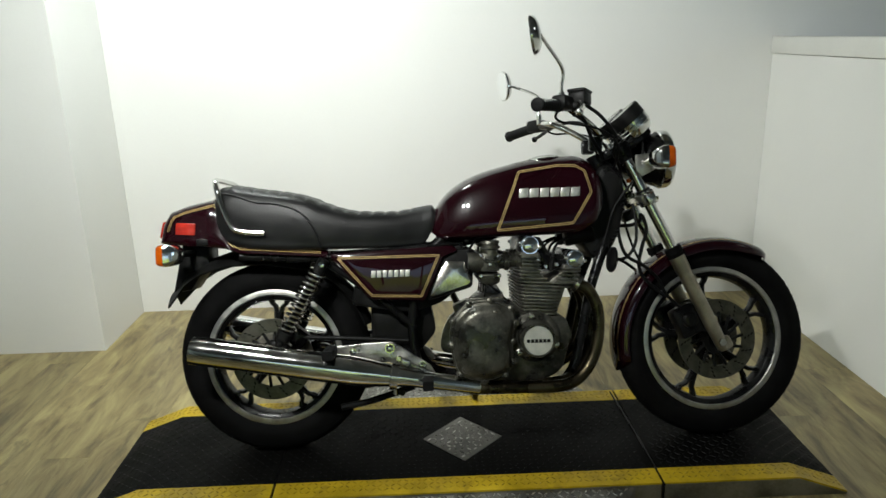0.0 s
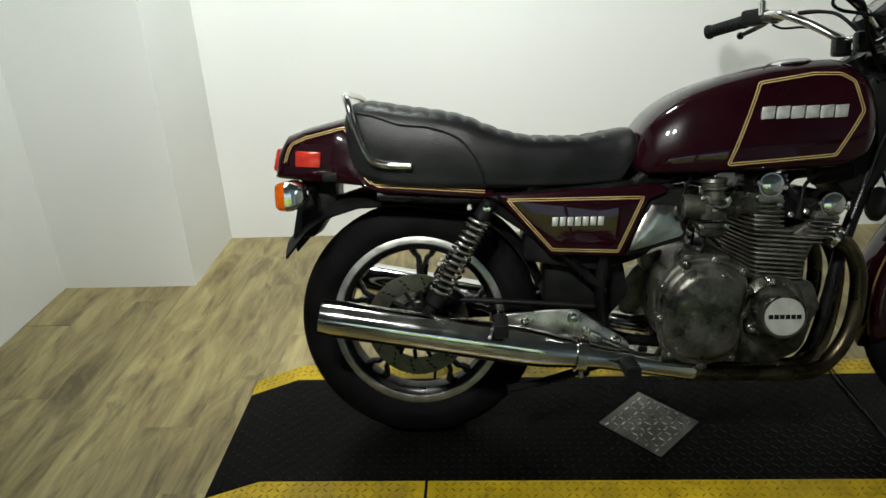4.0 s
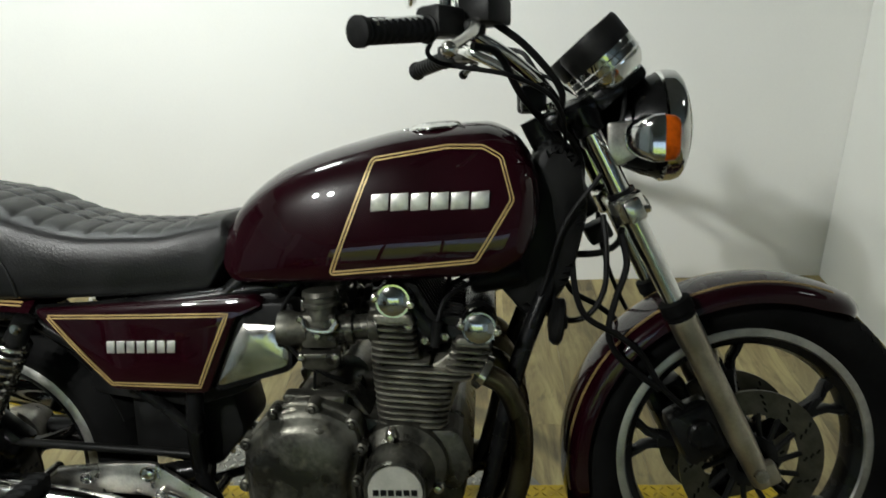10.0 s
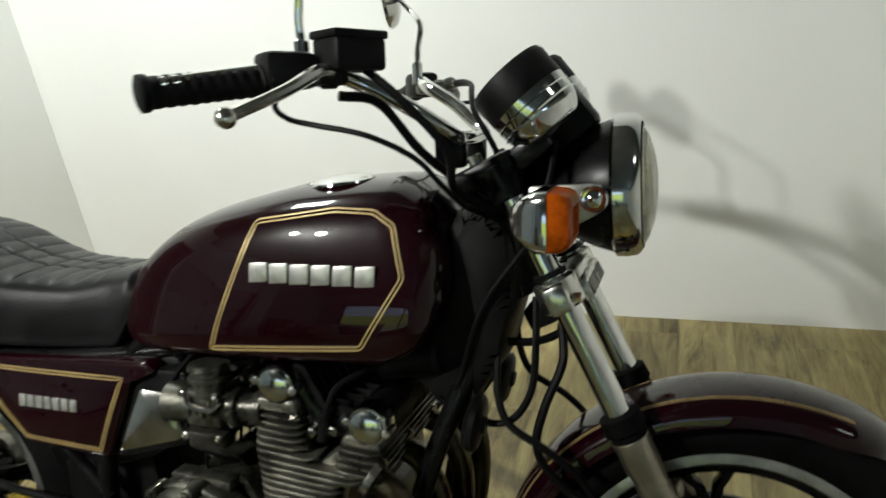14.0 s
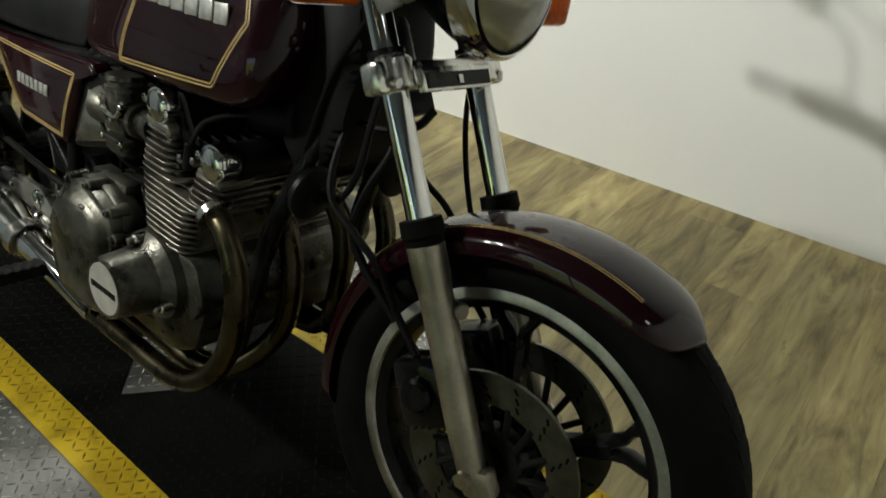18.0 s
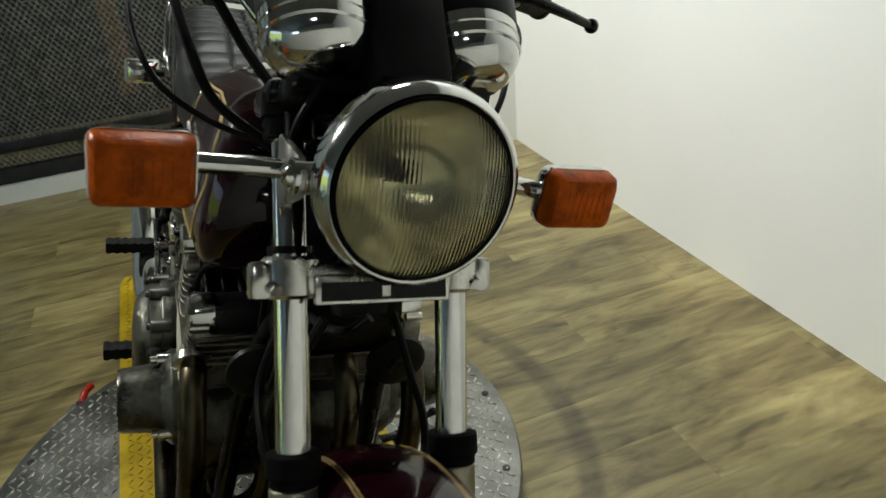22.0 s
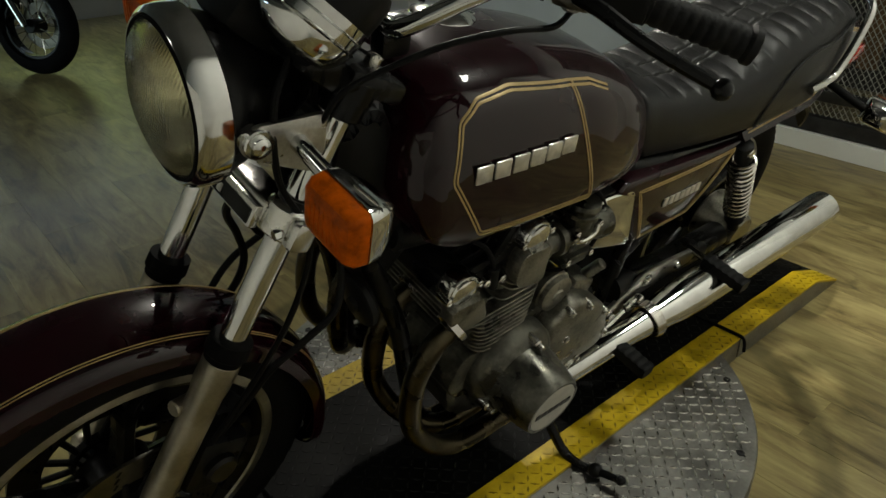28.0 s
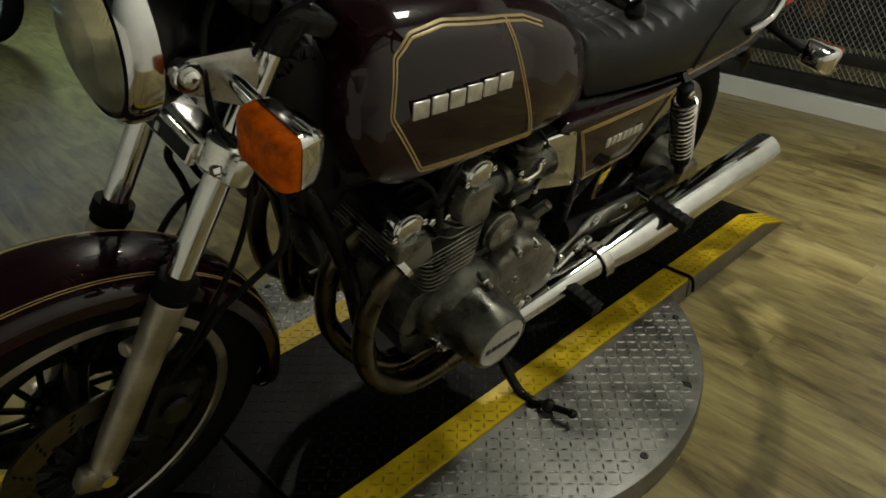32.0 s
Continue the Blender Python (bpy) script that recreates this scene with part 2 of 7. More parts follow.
def wood():
    """Printed vinyl planks: long streaky grain, a shade of its own on every plank."""
    m = bpy.data.materials.new("vinyl plank")
    m.use_nodes = True
    nt = m.node_tree
    b = nt.nodes["Principled BSDF"]
    co, info = nt.nodes.new("ShaderNodeTexCoord"), nt.nodes.new("ShaderNodeObjectInfo")
    geo = nt.nodes.new("ShaderNodeNewGeometry")
    pos = nt.nodes.new("ShaderNodeVectorMath")
    pos.operation = "ADD"
    rnd = nt.nodes.new("ShaderNodeMath")
    nt.links.new(info.outputs["Random"], rnd.inputs[0])
    nt.links.new(geo.outputs["Random Per Island"], rnd.inputs[1])
    shift = nt.nodes.new("ShaderNodeCombineXYZ")
    mul = nt.nodes.new("ShaderNodeMath")
    mul.operation = "MULTIPLY"
    mul.inputs[1].default_value = 31.0
    nt.links.new(rnd.outputs[0], mul.inputs[0])
    nt.links.new(mul.outputs[0], shift.inputs["X"])
    nt.links.new(mul.outputs[0], shift.inputs["Z"])
    nt.links.new(geo.outputs["Position"], pos.inputs[0])
    nt.links.new(shift.outputs[0], pos.inputs[1])

    def streak(scale, sx, sy, detail, warp=0.0):
        mp = nt.nodes.new("ShaderNodeMapping")
        mp.inputs["Scale"].default_value = (sx, sy, 1)
        nt.links.new(pos.outputs[0], mp.inputs["Vector"])
        n = nt.nodes.new("ShaderNodeTexNoise")
        n.inputs["Scale"].default_value, n.inputs["Detail"].default_value, n.inputs["Distortion"].default_value = scale, detail, warp
        n.inputs["Roughness"].default_value = 0.63
        nt.links.new(mp.outputs[0], n.inputs["Vector"])
        return n.outputs["Fac"]

    clouds, grain = streak(2.6, 4.4, 1.0, 6, 0.9), streak(8.0, 5.5, 0.6, 5, 0.3)
    knots = streak(2.2, 6.0, 1.6, 3, 1.2)
    ramp = nt.nodes.new("ShaderNodeValToRGB")
    e = ramp.color_ramp.elements
    e[0].position, e[0].color = 0.34, (0.108, 0.080, 0.031, 1)
    e[1].position, e[1].color = 0.66, (0.39, 0.325, 0.142, 1)
    mid = e.new(0.48)
    mid.color = (0.240, 0.188, 0.078, 1)
    add = nt.nodes.new("ShaderNodeMath")
    add.operation = "MULTIPLY_ADD"
    add.inputs[1].default_value = 0.34
    nt.links.new(grain, add.inputs[0])
    half = nt.nodes.new("ShaderNodeMath")
    half.operation = "MULTIPLY_ADD"
    half.inputs[1].default_value, half.inputs[2].default_value = 0.90, -0.11
    nt.links.new(clouds, half.inputs[0])
    nt.links.new(half.outputs[0], add.inputs[2])
    nt.links.new(add.outputs[0], ramp.inputs["Fac"])
    tone = nt.nodes.new("ShaderNodeMapRange")
    tone.inputs["To Min"].default_value, tone.inputs["To Max"].default_value = 0.78, 1.14
    frac = nt.nodes.new("ShaderNodeMath")
    frac.operation = "FRACT"
    nt.links.new(rnd.outputs[0], frac.inputs[0])
    nt.links.new(frac.outputs[0], tone.inputs["Value"])
    dark = nt.nodes.new("ShaderNodeMapRange")
    dark.inputs["From Min"].default_value, dark.inputs["From Max"].default_value = 0.62, 0.72
    dark.inputs["To Min"].default_value, dark.inputs["To Max"].default_value = 1.0, 0.62
    nt.links.new(knots, dark.inputs["Value"])
    t2 = nt.nodes.new("ShaderNodeMath")
    t2.operation = "MULTIPLY"
    nt.links.new(tone.outputs[0], t2.inputs[0])
    nt.links.new(dark.outputs[0], t2.inputs[1])
    # tyre scuffs in a ring round the turntable
    flat = nt.nodes.new("ShaderNodeVectorMath")
    flat.operation = "MULTIPLY"
    flat.inputs[1].default_value = (1, 1, 0)
    nt.links.new(geo.outputs["Position"], flat.inputs[0])
    length = nt.nodes.new("ShaderNodeVectorMath")
    length.operation = "LENGTH"
    nt.links.new(flat.outputs[0], length.inputs[0])
    wob = nt.nodes.new("ShaderNodeTexNoise")
    wob.inputs["Scale"].default_value = 7.0
    nt.links.new(geo.outputs["Position"], wob.inputs["Vector"])
    ring = nt.nodes.new("ShaderNodeMath")
    ring.operation = "SUBTRACT"
    ring.inputs[1].default_value = 0.768
    nt.links.new(length.outputs["Value"], ring.inputs[0])
    away = nt.nodes.new("ShaderNodeMath")
    away.operation = "ABSOLUTE"
    nt.links.new(ring.outputs[0], away.inputs[0])
    band = nt.nodes.new("ShaderNodeMapRange")
    band.interpolation_type = "SMOOTHSTEP"
    band.inputs["From Min"].default_value, band.inputs["From Max"].default_value = 0.012, 0.045
    band.inputs["To Min"].default_value, band.inputs["To Max"].default_value = 0.85, 0.0
    nt.links.new(away.outputs[0], band.inputs["Value"])
    scuff = nt.nodes.new("ShaderNodeMath")
    scuff.operation = "MULTIPLY"
    nt.links.new(band.outputs[0], scuff.inputs[0])
    nt.links.new(wob.outputs["Fac"], scuff.inputs[1])
    keep = nt.nodes.new("ShaderNodeMath")
    keep.operation = "SUBTRACT"
    keep.inputs[0].default_value = 1.0
    nt.links.new(scuff.outputs[0], keep.inputs[1])
    t3 = nt.nodes.new("ShaderNodeMath")
    t3.operation = "MULTIPLY"
    nt.links.new(t2.outputs[0], t3.inputs[0])
    nt.links.new(keep.outputs[0], t3.inputs[1])
    t2 = t3
    # pale patches and dark spots at fixed places round the turntable
    for x, y, r, gain in ((-0.68, 0.51, 0.075, 0.75), (-0.60, 0.57, 0.04, 0.35), (-0.26, 0.70, 0.022, -0.5), (-1.35, 0.75, 0.05, -0.25), (0.95, 0.95, 0.07, 0.2)):
        off = nt.nodes.new("ShaderNodeVectorMath")
        off.operation = "DISTANCE"
        off.inputs[1].default_value = (x, y, 0)
        nt.links.new(flat.outputs[0], off.inputs[0])
        rag = nt.nodes.new("ShaderNodeMath")
        rag.operation = "MULTIPLY_ADD"
        rag.inputs[1].default_value = r * 0.9
        nt.links.new(wob.outputs["Fac"], rag.inputs[0])
        nt.links.new(off.outputs["Value"], rag.inputs[2])
        spot = nt.nodes.new("ShaderNodeMapRange")
        spot.interpolation_type = "SMOOTHSTEP"
        spot.inputs["From Min"].default_value, spot.inputs["From Max"].default_value = r * 0.5, r * 1.4
        spot.inputs["To Min"].default_value, spot.inputs["To Max"].default_value = 1 + gain, 1.0
        nt.links.new(rag.outputs[0], spot.inputs["Value"])
        on = nt.nodes.new("ShaderNodeMath")
        on.operation = "MULTIPLY"
        nt.links.new(t2.outputs[0], on.inputs[0])
        nt.links.new(spot.outputs[0], on.inputs[1])
        t2 = on
    sc = nt.nodes.new("ShaderNodeVectorMath")
    sc.operation = "SCALE"
    nt.links.new(ramp.outputs["Color"], sc.inputs[0])
    nt.links.new(t2.outputs[0], sc.inputs["Scale"])
    nt.links.new(sc.outputs[0], b.inputs["Base Color"])
    b.inputs["Roughness"].default_value = 0.29
    bp = nt.nodes.new("ShaderNodeBump")
    bp.inputs["Strength"].default_value, bp.inputs["Distance"].default_value = 0.15, 0.001
    nt.links.new(grain, bp.inputs["Height"])
    nt.links.new(bp.outputs[0], b.inputs["Normal"])
    return m


PLANK = wood()


def fluted():
    """Clear lamp glass with upright flutes pressed into it."""
    m = material("fluted lamp glass", (0.90, 0.89, 0.76), 0.04, transmission=1.0, ior=1.22)
    nt = m.node_tree
    co, wave = nt.nodes.new("ShaderNodeTexCoord"), nt.nodes.new("ShaderNodeTexWave")
    wave.bands_direction, wave.wave_profile = "Y", "SIN"
    wave.inputs["Scale"].default_value, wave.inputs["Distortion"].default_value = 76.0, 0.4
    nt.links.new(co.outputs["Object"], wave.inputs["Vector"])
    bp = nt.nodes.new("ShaderNodeBump")
    bp.inputs["Strength"].default_value, bp.inputs["Distance"].default_value = 0.30, 0.002
    nt.links.new(wave.outputs["Fac"], bp.inputs["Height"])
    nt.links.new(bp.outputs[0], nt.nodes["Principled BSDF"].inputs["Normal"])
    return m


LENS = fluted()


def glow(name, colour, strength):
    m = bpy.data.materials.new(name)
    m.use_nodes = True
    nt = m.node_tree
    nt.nodes.remove(nt.nodes["Principled BSDF"])
    e = nt.nodes.new("ShaderNodeEmission")
    e.inputs["Color"].default_value, e.inputs["Strength"].default_value = (*colour, 1), strength
    nt.links.new(e.outputs[0], nt.nodes["Material Output"].inputs["Surface"])
    return m


# ---- mesh building ----
STEERED = [None]    # the turn of the front end, while it is being built


def part(name, bm, mat, parent=None, label="", sharp=35.0):
    """One mesh object out of bm, under a thing or a part."""
    bmesh.ops.recalc_face_normals(bm, faces=bm.faces)
    if STEERED[0]:
        bmesh.ops.transform(bm, matrix=STEERED[0], verts=bm.verts)
    lim = radians(sharp)
    for f in bm.faces:
        f.smooth = True
    for e in bm.edges:
        if len(e.link_faces) == 2 and e.calc_face_angle(0) > lim:
            e.smooth = False
    me = bpy.data.meshes.new(name)
    bm.to_mesh(me)
    bm.free()
    me.materials.append(mat)
    ob = new(name, me)
    ob.parent = parent
    if label:
        ob["label"] = label
    return ob


def thing(name, m, label, category, group="", kind=""):
    ob = new(name)
    ob.empty_display_size = 0.05
    ob.matrix_world = m
    return tagged(ob, label, category, group, kind)


def loft(bm, rings, cap=True, wrap=False):
    vs = [[bm.verts.new(p) for p in r] for r in rings]
    n = len(vs[0])
    pairs = list(zip(vs, vs[1:])) + ([(vs[-1], vs[0])] if wrap else [])
    for a, b in pairs:
        for i in range(n):
            bm.faces.new((a[i], a[(i + 1) % n], b[(i + 1) % n], b[i]))
    if cap and not wrap:
        bm.faces.new(list(reversed(vs[0])))
        bm.faces.new(vs[-1])
    return bm


def basis(d):
    d = Vector(d).normalized()
    s = Vector((0, 0, 1)) if abs(d.z) < 0.9 else Vector((1, 0, 0))
    a = d.cross(s).normalized()
    return a, d.cross(a).normalized(), d


def cyl(bm, a, b, r0, r1=None, n=20, bev=0.0):
    a, b = Vector(a), Vector(b)
    r1 = r0 if r1 is None else r1
    u, v, d = basis(b - a)
    st = [(a, r0), (b, r1)]
    if bev:
        st = [(a, r0 - bev), (a + d * bev, r0), (b - d * bev, r1), (b, r1 - bev)]
    return loft(bm, [[c + (u * math.cos(k) + v * math.sin(k)) * r for k in (2 * math.pi * i / n for i in range(n))] for c, r in st])


def lathe(bm, prof, origin, axis, n=40, wrap=False):
    """prof: (distance along axis, radius) pairs."""
    o = Vector(origin)
    u, v, d = basis(axis)
    return loft(bm, [[o + d * h + (u * math.cos(k) + v * math.sin(k)) * r for k in (2 * math.pi * i / n for i in range(n))] for h, r in prof], cap=not wrap, wrap=wrap)


def curve(pts, step=6):
    """Catmull-Rom through pts."""
    p = [Vector(q) for q in pts]
    p = [2 * p[0] - p[1]] + p + [2 * p[-1] - p[-2]]
    out = []
    for i in range(1, len(p) - 2):
        for k in range(step):
            t = k / step
            a, b, c, d = p[i - 1:i + 3]
            out.append(0.5 * (2 * b + (c - a) * t + (2 * a - 5 * b + 4 * c - d) * t * t + (3 * b - a - 3 * c + d) * t ** 3))
    return out + [p[-2]]


def tube(bm, pts, r, n=10, step=6, smooth=True):
    """A round bar along pts; r: one radius, or one per point of pts."""
    path = curve(pts, step) if smooth and len(pts) > 2 else [Vector(q) for q in pts]
    if isinstance(r, (int, float)):
        rad = [r] * len(path)
    else:
        rad = [float(np.interp(i / (len(path) - 1), np.linspace(0, 1, len(r)), r)) for i in range(len(path))]
    rings = []
    u = None
    for i, q in enumerate(path):
        d = (path[min(i + 1, len(path) - 1)] - path[max(i - 1, 0)]).normalized()
        u = basis(d)[0] if u is None else (u - d * u.dot(d)).normalized()
        v = d.cross(u)
        rings.append([q + (u * math.cos(k) + v * math.sin(k)) * rad[i] for k in (2 * math.pi * j / n for j in range(n))])
    return loft(bm, rings)


def box(bm, c, s, turn=None, bev=0.0, seg=2):
    t = bmesh.new()
    bmesh.ops.create_cube(t, size=1.0, matrix=Matrix.Diagonal((*s, 1)))
    if bev:
        bmesh.ops.bevel(t, geom=list(t.edges), offset=bev, segments=seg, affect="EDGES", profile=0.5)
    m = Matrix.Translation(c) @ (turn.to_4x4() if turn is not None else Matrix.Identity(4))
    return merge(bm, t, m)


def merge(bm, t, m=None):
    if m is not None:
        bmesh.ops.transform(t, matrix=m, verts=t.verts)
    me = bpy.data.meshes.new("tmp")
    t.to_mesh(me)
    t.free()
    bm.from_mesh(me)
    bpy.data.meshes.remove(me)
    return bm


def slab(bm, poly, y0, y1, bev=0.0, m=None, seg=2):
    """A plate: poly in x and z, from y0 to y1."""
    t = bmesh.new()
    a = [t.verts.new((x, y0, z)) for x, z in poly]
    b = [t.verts.new((x, y1, z)) for x, z in poly]
    n = len(poly)
    t.faces.new(a)
    t.faces.new(list(reversed(b)))
    for i in range(n):
        t.faces.new((a[i], b[i], b[(i + 1) % n], a[(i + 1) % n]))
    bmesh.ops.recalc_face_normals(t, faces=t.faces)
    if bev:
        bmesh.ops.bevel(t, geom=list(t.edges), offset=bev, segments=seg, affect="EDGES", profile=0.5)
    return merge(bm, t, m)


def smooth_poly(poly, step=4):
    """A rounded closed outline through poly."""
    n, out = len(poly), []
    for i in range(n):
        a, b, c, d = (Vector(poly[(i + k) % n]) for k in (-1, 0, 1, 2))
        for k in range(step):
            t = k / step
            out.append(tuple(0.5 * (2 * b + (c - a) * t + (2 * a - 5 * b + 4 * c - d) * t * t + (3 * b - a - 3 * c + d) * t ** 3)))
    return out


def rounded(poly, r, seg=4):
    """poly with its corners cut round by about r."""
    out, n = [], len(poly)
    for i in range(n):
        p, a, b = Vector(poly[i]), Vector(poly[i - 1]), Vector(poly[(i + 1) % n])
        u, v = (a - p), (b - p)
        k = min(r, 0.45 * u.length, 0.45 * v.length)
        s, e = p + u.normalized() * k, p + v.normalized() * k
        for j in range(seg + 1):
            t = j / seg
            out.append(tuple((1 - t) ** 2 * s + 2 * t * (1 - t) * p + t * t * e))
    return out


def B():
    return bmesh.new()


# ---- the room ----
YW, XR, XF = 1.534, -2.259, 1.715       # long white wall, rear wall, low front wall
YEND, XGAR = -6.2, -2.62                # far side of the room, roller door
random.seed(3)


def solid(name, lo, hi, mat, label, kind="structure", bev=0.0, category=""):
    bm = B()
    box(bm, [(a + b) / 2 for a, b in zip(lo, hi)], [b - a for a, b in zip(lo, hi)], bev=bev)
    return tagged(part(name, bm, mat), label, category or name.rsplit("_", 1)[0].replace("_", " "), kind=kind)


solid("wall_north", (XR - 0.1, YW, 0), (4.2, YW + 0.12, HEIGHT), WALL, "smooth white painted wall behind the motorcycle", category="wall")
solid("wall_column", (XR, 1.027, 0), (-1.684, YW - 0.002, HEIGHT), WALL, "white boxed-in column in the corner", category="column")
solid("wall_rear_1", (XR - 0.1, 0.335, 0), (XR, YW - 0.003, HEIGHT), WALL, "white painted rear wall", category="wall")
solid("wall_rear_2", (XR - 0.1, -0.955, 0), (XR, 0.332, 0.082), TRIM, "white sill under the steel mesh gate", category="wall")
solid("wall_rear_3", (XR - 0.1, -0.955, 2.15), (XR, 0.332, HEIGHT), WALL, "white wall over the steel mesh gate", category="wall")
solid("wall_rear_4", (XGAR - 0.02, -1.06, 0), (XR, -0.958, HEIGHT), WALL, "white wall end between gate and roller door", category="wall")
solid("wall_rear_5", (XGAR - 0.14, -1.12, 0), (XGAR - 0.02, -1.06, HEIGHT), WALL, "white wall beside the garage door", category="wall")
solid("wall_rear_6", (XGAR - 0.14, -3.62, 2.03), (XGAR - 0.02, -1.123, HEIGHT), WALL, "white wall over the garage door", category="wall")
solid("wall_rear_7", (XGAR - 0.14, -3.95, 0), (XGAR + 0.1, -3.623, HEIGHT), WALL, "white wall pier beside the roller door", category="wall")
solid("wall_rear_8", (XGAR - 0.14, YEND, 0), (XGAR - 0.02, -3.953, HEIGHT), GREYWALL, "grey wall past the pier", category="wall")
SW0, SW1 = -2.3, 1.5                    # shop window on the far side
# out-of-view walls close the room, in grey to hold down the fill light
solid("wall_south_1", (XGAR - 0.14, YEND - 0.12, 0), (SW0 - 0.002, YEND, HEIGHT), GREYWALL, "unseen far wall of the showroom, greyed to bounce less light", category="wall")
solid("wall_south_2", (SW1 + 0.002, YEND - 0.12, 0), (4.2, YEND, HEIGHT), GREYWALL, "unseen far wall of the showroom, greyed to bounce less light", category="wall")
solid("wall_south_3", (SW0, YEND - 0.12, 2.35), (SW1, YEND, HEIGHT), GREYWALL, "unseen wall over the shop window, greyed to bounce less light", category="wall")
solid("wall_south_4", (SW0, YEND - 0.12, 0), (SW1, YEND, 0.32), GREYWALL, "unseen wall under the shop window, greyed to bounce less light", category="wall")
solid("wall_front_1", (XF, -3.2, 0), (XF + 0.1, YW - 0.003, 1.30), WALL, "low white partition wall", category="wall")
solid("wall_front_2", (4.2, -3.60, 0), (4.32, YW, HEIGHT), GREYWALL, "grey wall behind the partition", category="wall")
solid("wall_front_3", (4.2, YEND, 2.30), (4.32, -3.603, HEIGHT), GREYWALL, "unseen wall over the entrance, greyed to bounce less light", category="wall")
solid("wall_front_4", (4.2, YEND, 0), (4.32, -5.90, 2.297), GREYWALL, "unseen wall beside the entrance, greyed to bounce less light", category="wall")
solid("trim_front", (XF - 0.012, -3.2, 1.303), (XF + 0.112, YW - 0.004, 1.385), TRIM, "white painted cap on the low partition", bev=0.004, category="trim")
solid("ceiling", (XGAR - 1.4, YEND - 0.1, HEIGHT), (4.3, YW + 0.1, HEIGHT + 0.1), CEIL, "unseen ceiling, darkened to bounce less light", category="ceiling")
# near-black walls hold the darkness of the unlit room behind the mesh
solid("wall_back_room", (XR - 1.25, -1.05, 0), (XR - 1.15, 0.6, 2.4), NEARBLACK, "near-black wall behind the mesh gate, room shade put into its colour", category="wall")
solid("wall_back_room_side", (XR - 1.15, 0.5, 0), (XR - 0.103, 0.6, 2.4), NEARBLACK, "near-black side wall behind the mesh gate, room shade put into its colour", category="wall")
solid("wall_back_room_top", (XR - 1.15, -0.95, 2.3), (XR - 0.103, 0.5, 2.4), NEARBLACK, "near-black ceiling behind the mesh gate, room shade put into its colour", category="wall")

sub = solid("floor", (XGAR - 1.4, YEND - 0.1, -0.12), (4.3, YW + 0.1, -0.006), NEARBLACK, "grey-brown wood-look vinyl plank floor", category="floor")


def plank_mesh(length):
    bm = B()
    box(bm, (0, 0, -0.003), (0.1796, length - 0.0004, 0.006), bev=0.0004, seg=1)
    me = bpy.data.meshes.new("plank")
    for f in bm.faces:
        f.smooth = False
    bm.to_mesh(me)
    bm.free()
    me.materials.append(PLANK)
    return me


def lay_planks():
    whole, x, k = plank_mesh(1.22), -3.6, 0
    cut = {}
    while x < 4.2:
        y = YW - (0.37 * (k % 3) + random.random() * 0.25) - 0.02
        first = YW - y
        spans = [(y, YW)] + [(y - 1.22 * (i + 1), y - 1.22 * i) for i in range(7)]
        for a, b in spans:
            n = round(b - a, 2)
            if n < 0.03 or b < YEND:
                continue
            me = whole if n == 1.22 else cut.setdefault(n, plank_mesh(n))
            ob = new("plank", me)
            ob.location = (x, (a + b) / 2, 0)
            ob.parent = sub
        x += 0.18
        k += 1


# steel mesh gate in the rear wall
def mesh_gate():
    g = thing("mesh_gate", Matrix.Translation((XR - 0.05, -0.31, 0.085)), "black steel gate with expanded metal mesh, closed", "gate")
    w, h = 1.27, 2.04
    for x, y0, z0, sy, sz in ((0, -w / 2 + 0.03, h / 2, 0.06, h), (0, w / 2 - 0.03, h / 2, 0.06, h), (0, 0, 0.035, w - 0.124, 0.07), (0, 0, h - 0.035, w - 0.124, 0.07)):
        bm = B()
        box(bm, (x, y0, z0), (0.05, sy, sz), bev=0.004)
        part("gate_frame", bm, NEARBLACK, g)
    bm = B()
    box(bm, (-0.022, 0.145, h / 2 + 0.12), (0.03, 0.085, h - 0.37), bev=0.003)
    part("gate_bar", bm, RUST, g, "brown upright bar")
    bm = B()
    box(bm, (-0.006, 0, 0.165), (0.04, w - 0.124, 0.05), bev=0.003)
    part("gate_rail", bm, NEARBLACK, g)
    bm = B()
    # expanded metal: flat strands that run up and down in zigzag
    pitch, rise = 0.026, 0.036
    y = -w / 2 + 0.065
    while y < w / 2 - 0.065:
        z, k = 0.075, 0
        while z < h - 0.08:
            for s in (-1, 1):
                a = Vector((0.006, y + s * (pitch / 2 if k % 2 == 0 else 0.0), z))
                b = Vector((0.006, y + s * (0.0 if k % 2 == 0 else pitch / 2), z + rise / 2))
                t = Vector((0, 0.0021, 0.0008))
                q = [bm.verts.new(p) for p in (a - t, a + t, b + t, b - t)]
                bm.faces.new(q)
            z += rise / 2
            k += 1
        y += pitch
    ob = part("steel_mesh", bm, MESHSTEEL, g, "expanded steel mesh")
    ob["kind"] = "stuff"
    for y in (w / 2 - 0.03,):
        for z in (0.03, 0.5, 1.0):
            bm = B()
            lathe(bm, [(0, 0.009), (0.004, 0.008), (0.006, 0.003)], (0.025, y, z), (1, 0, 0), 10)
            part("bolt", bm, NEARBLACK, g)


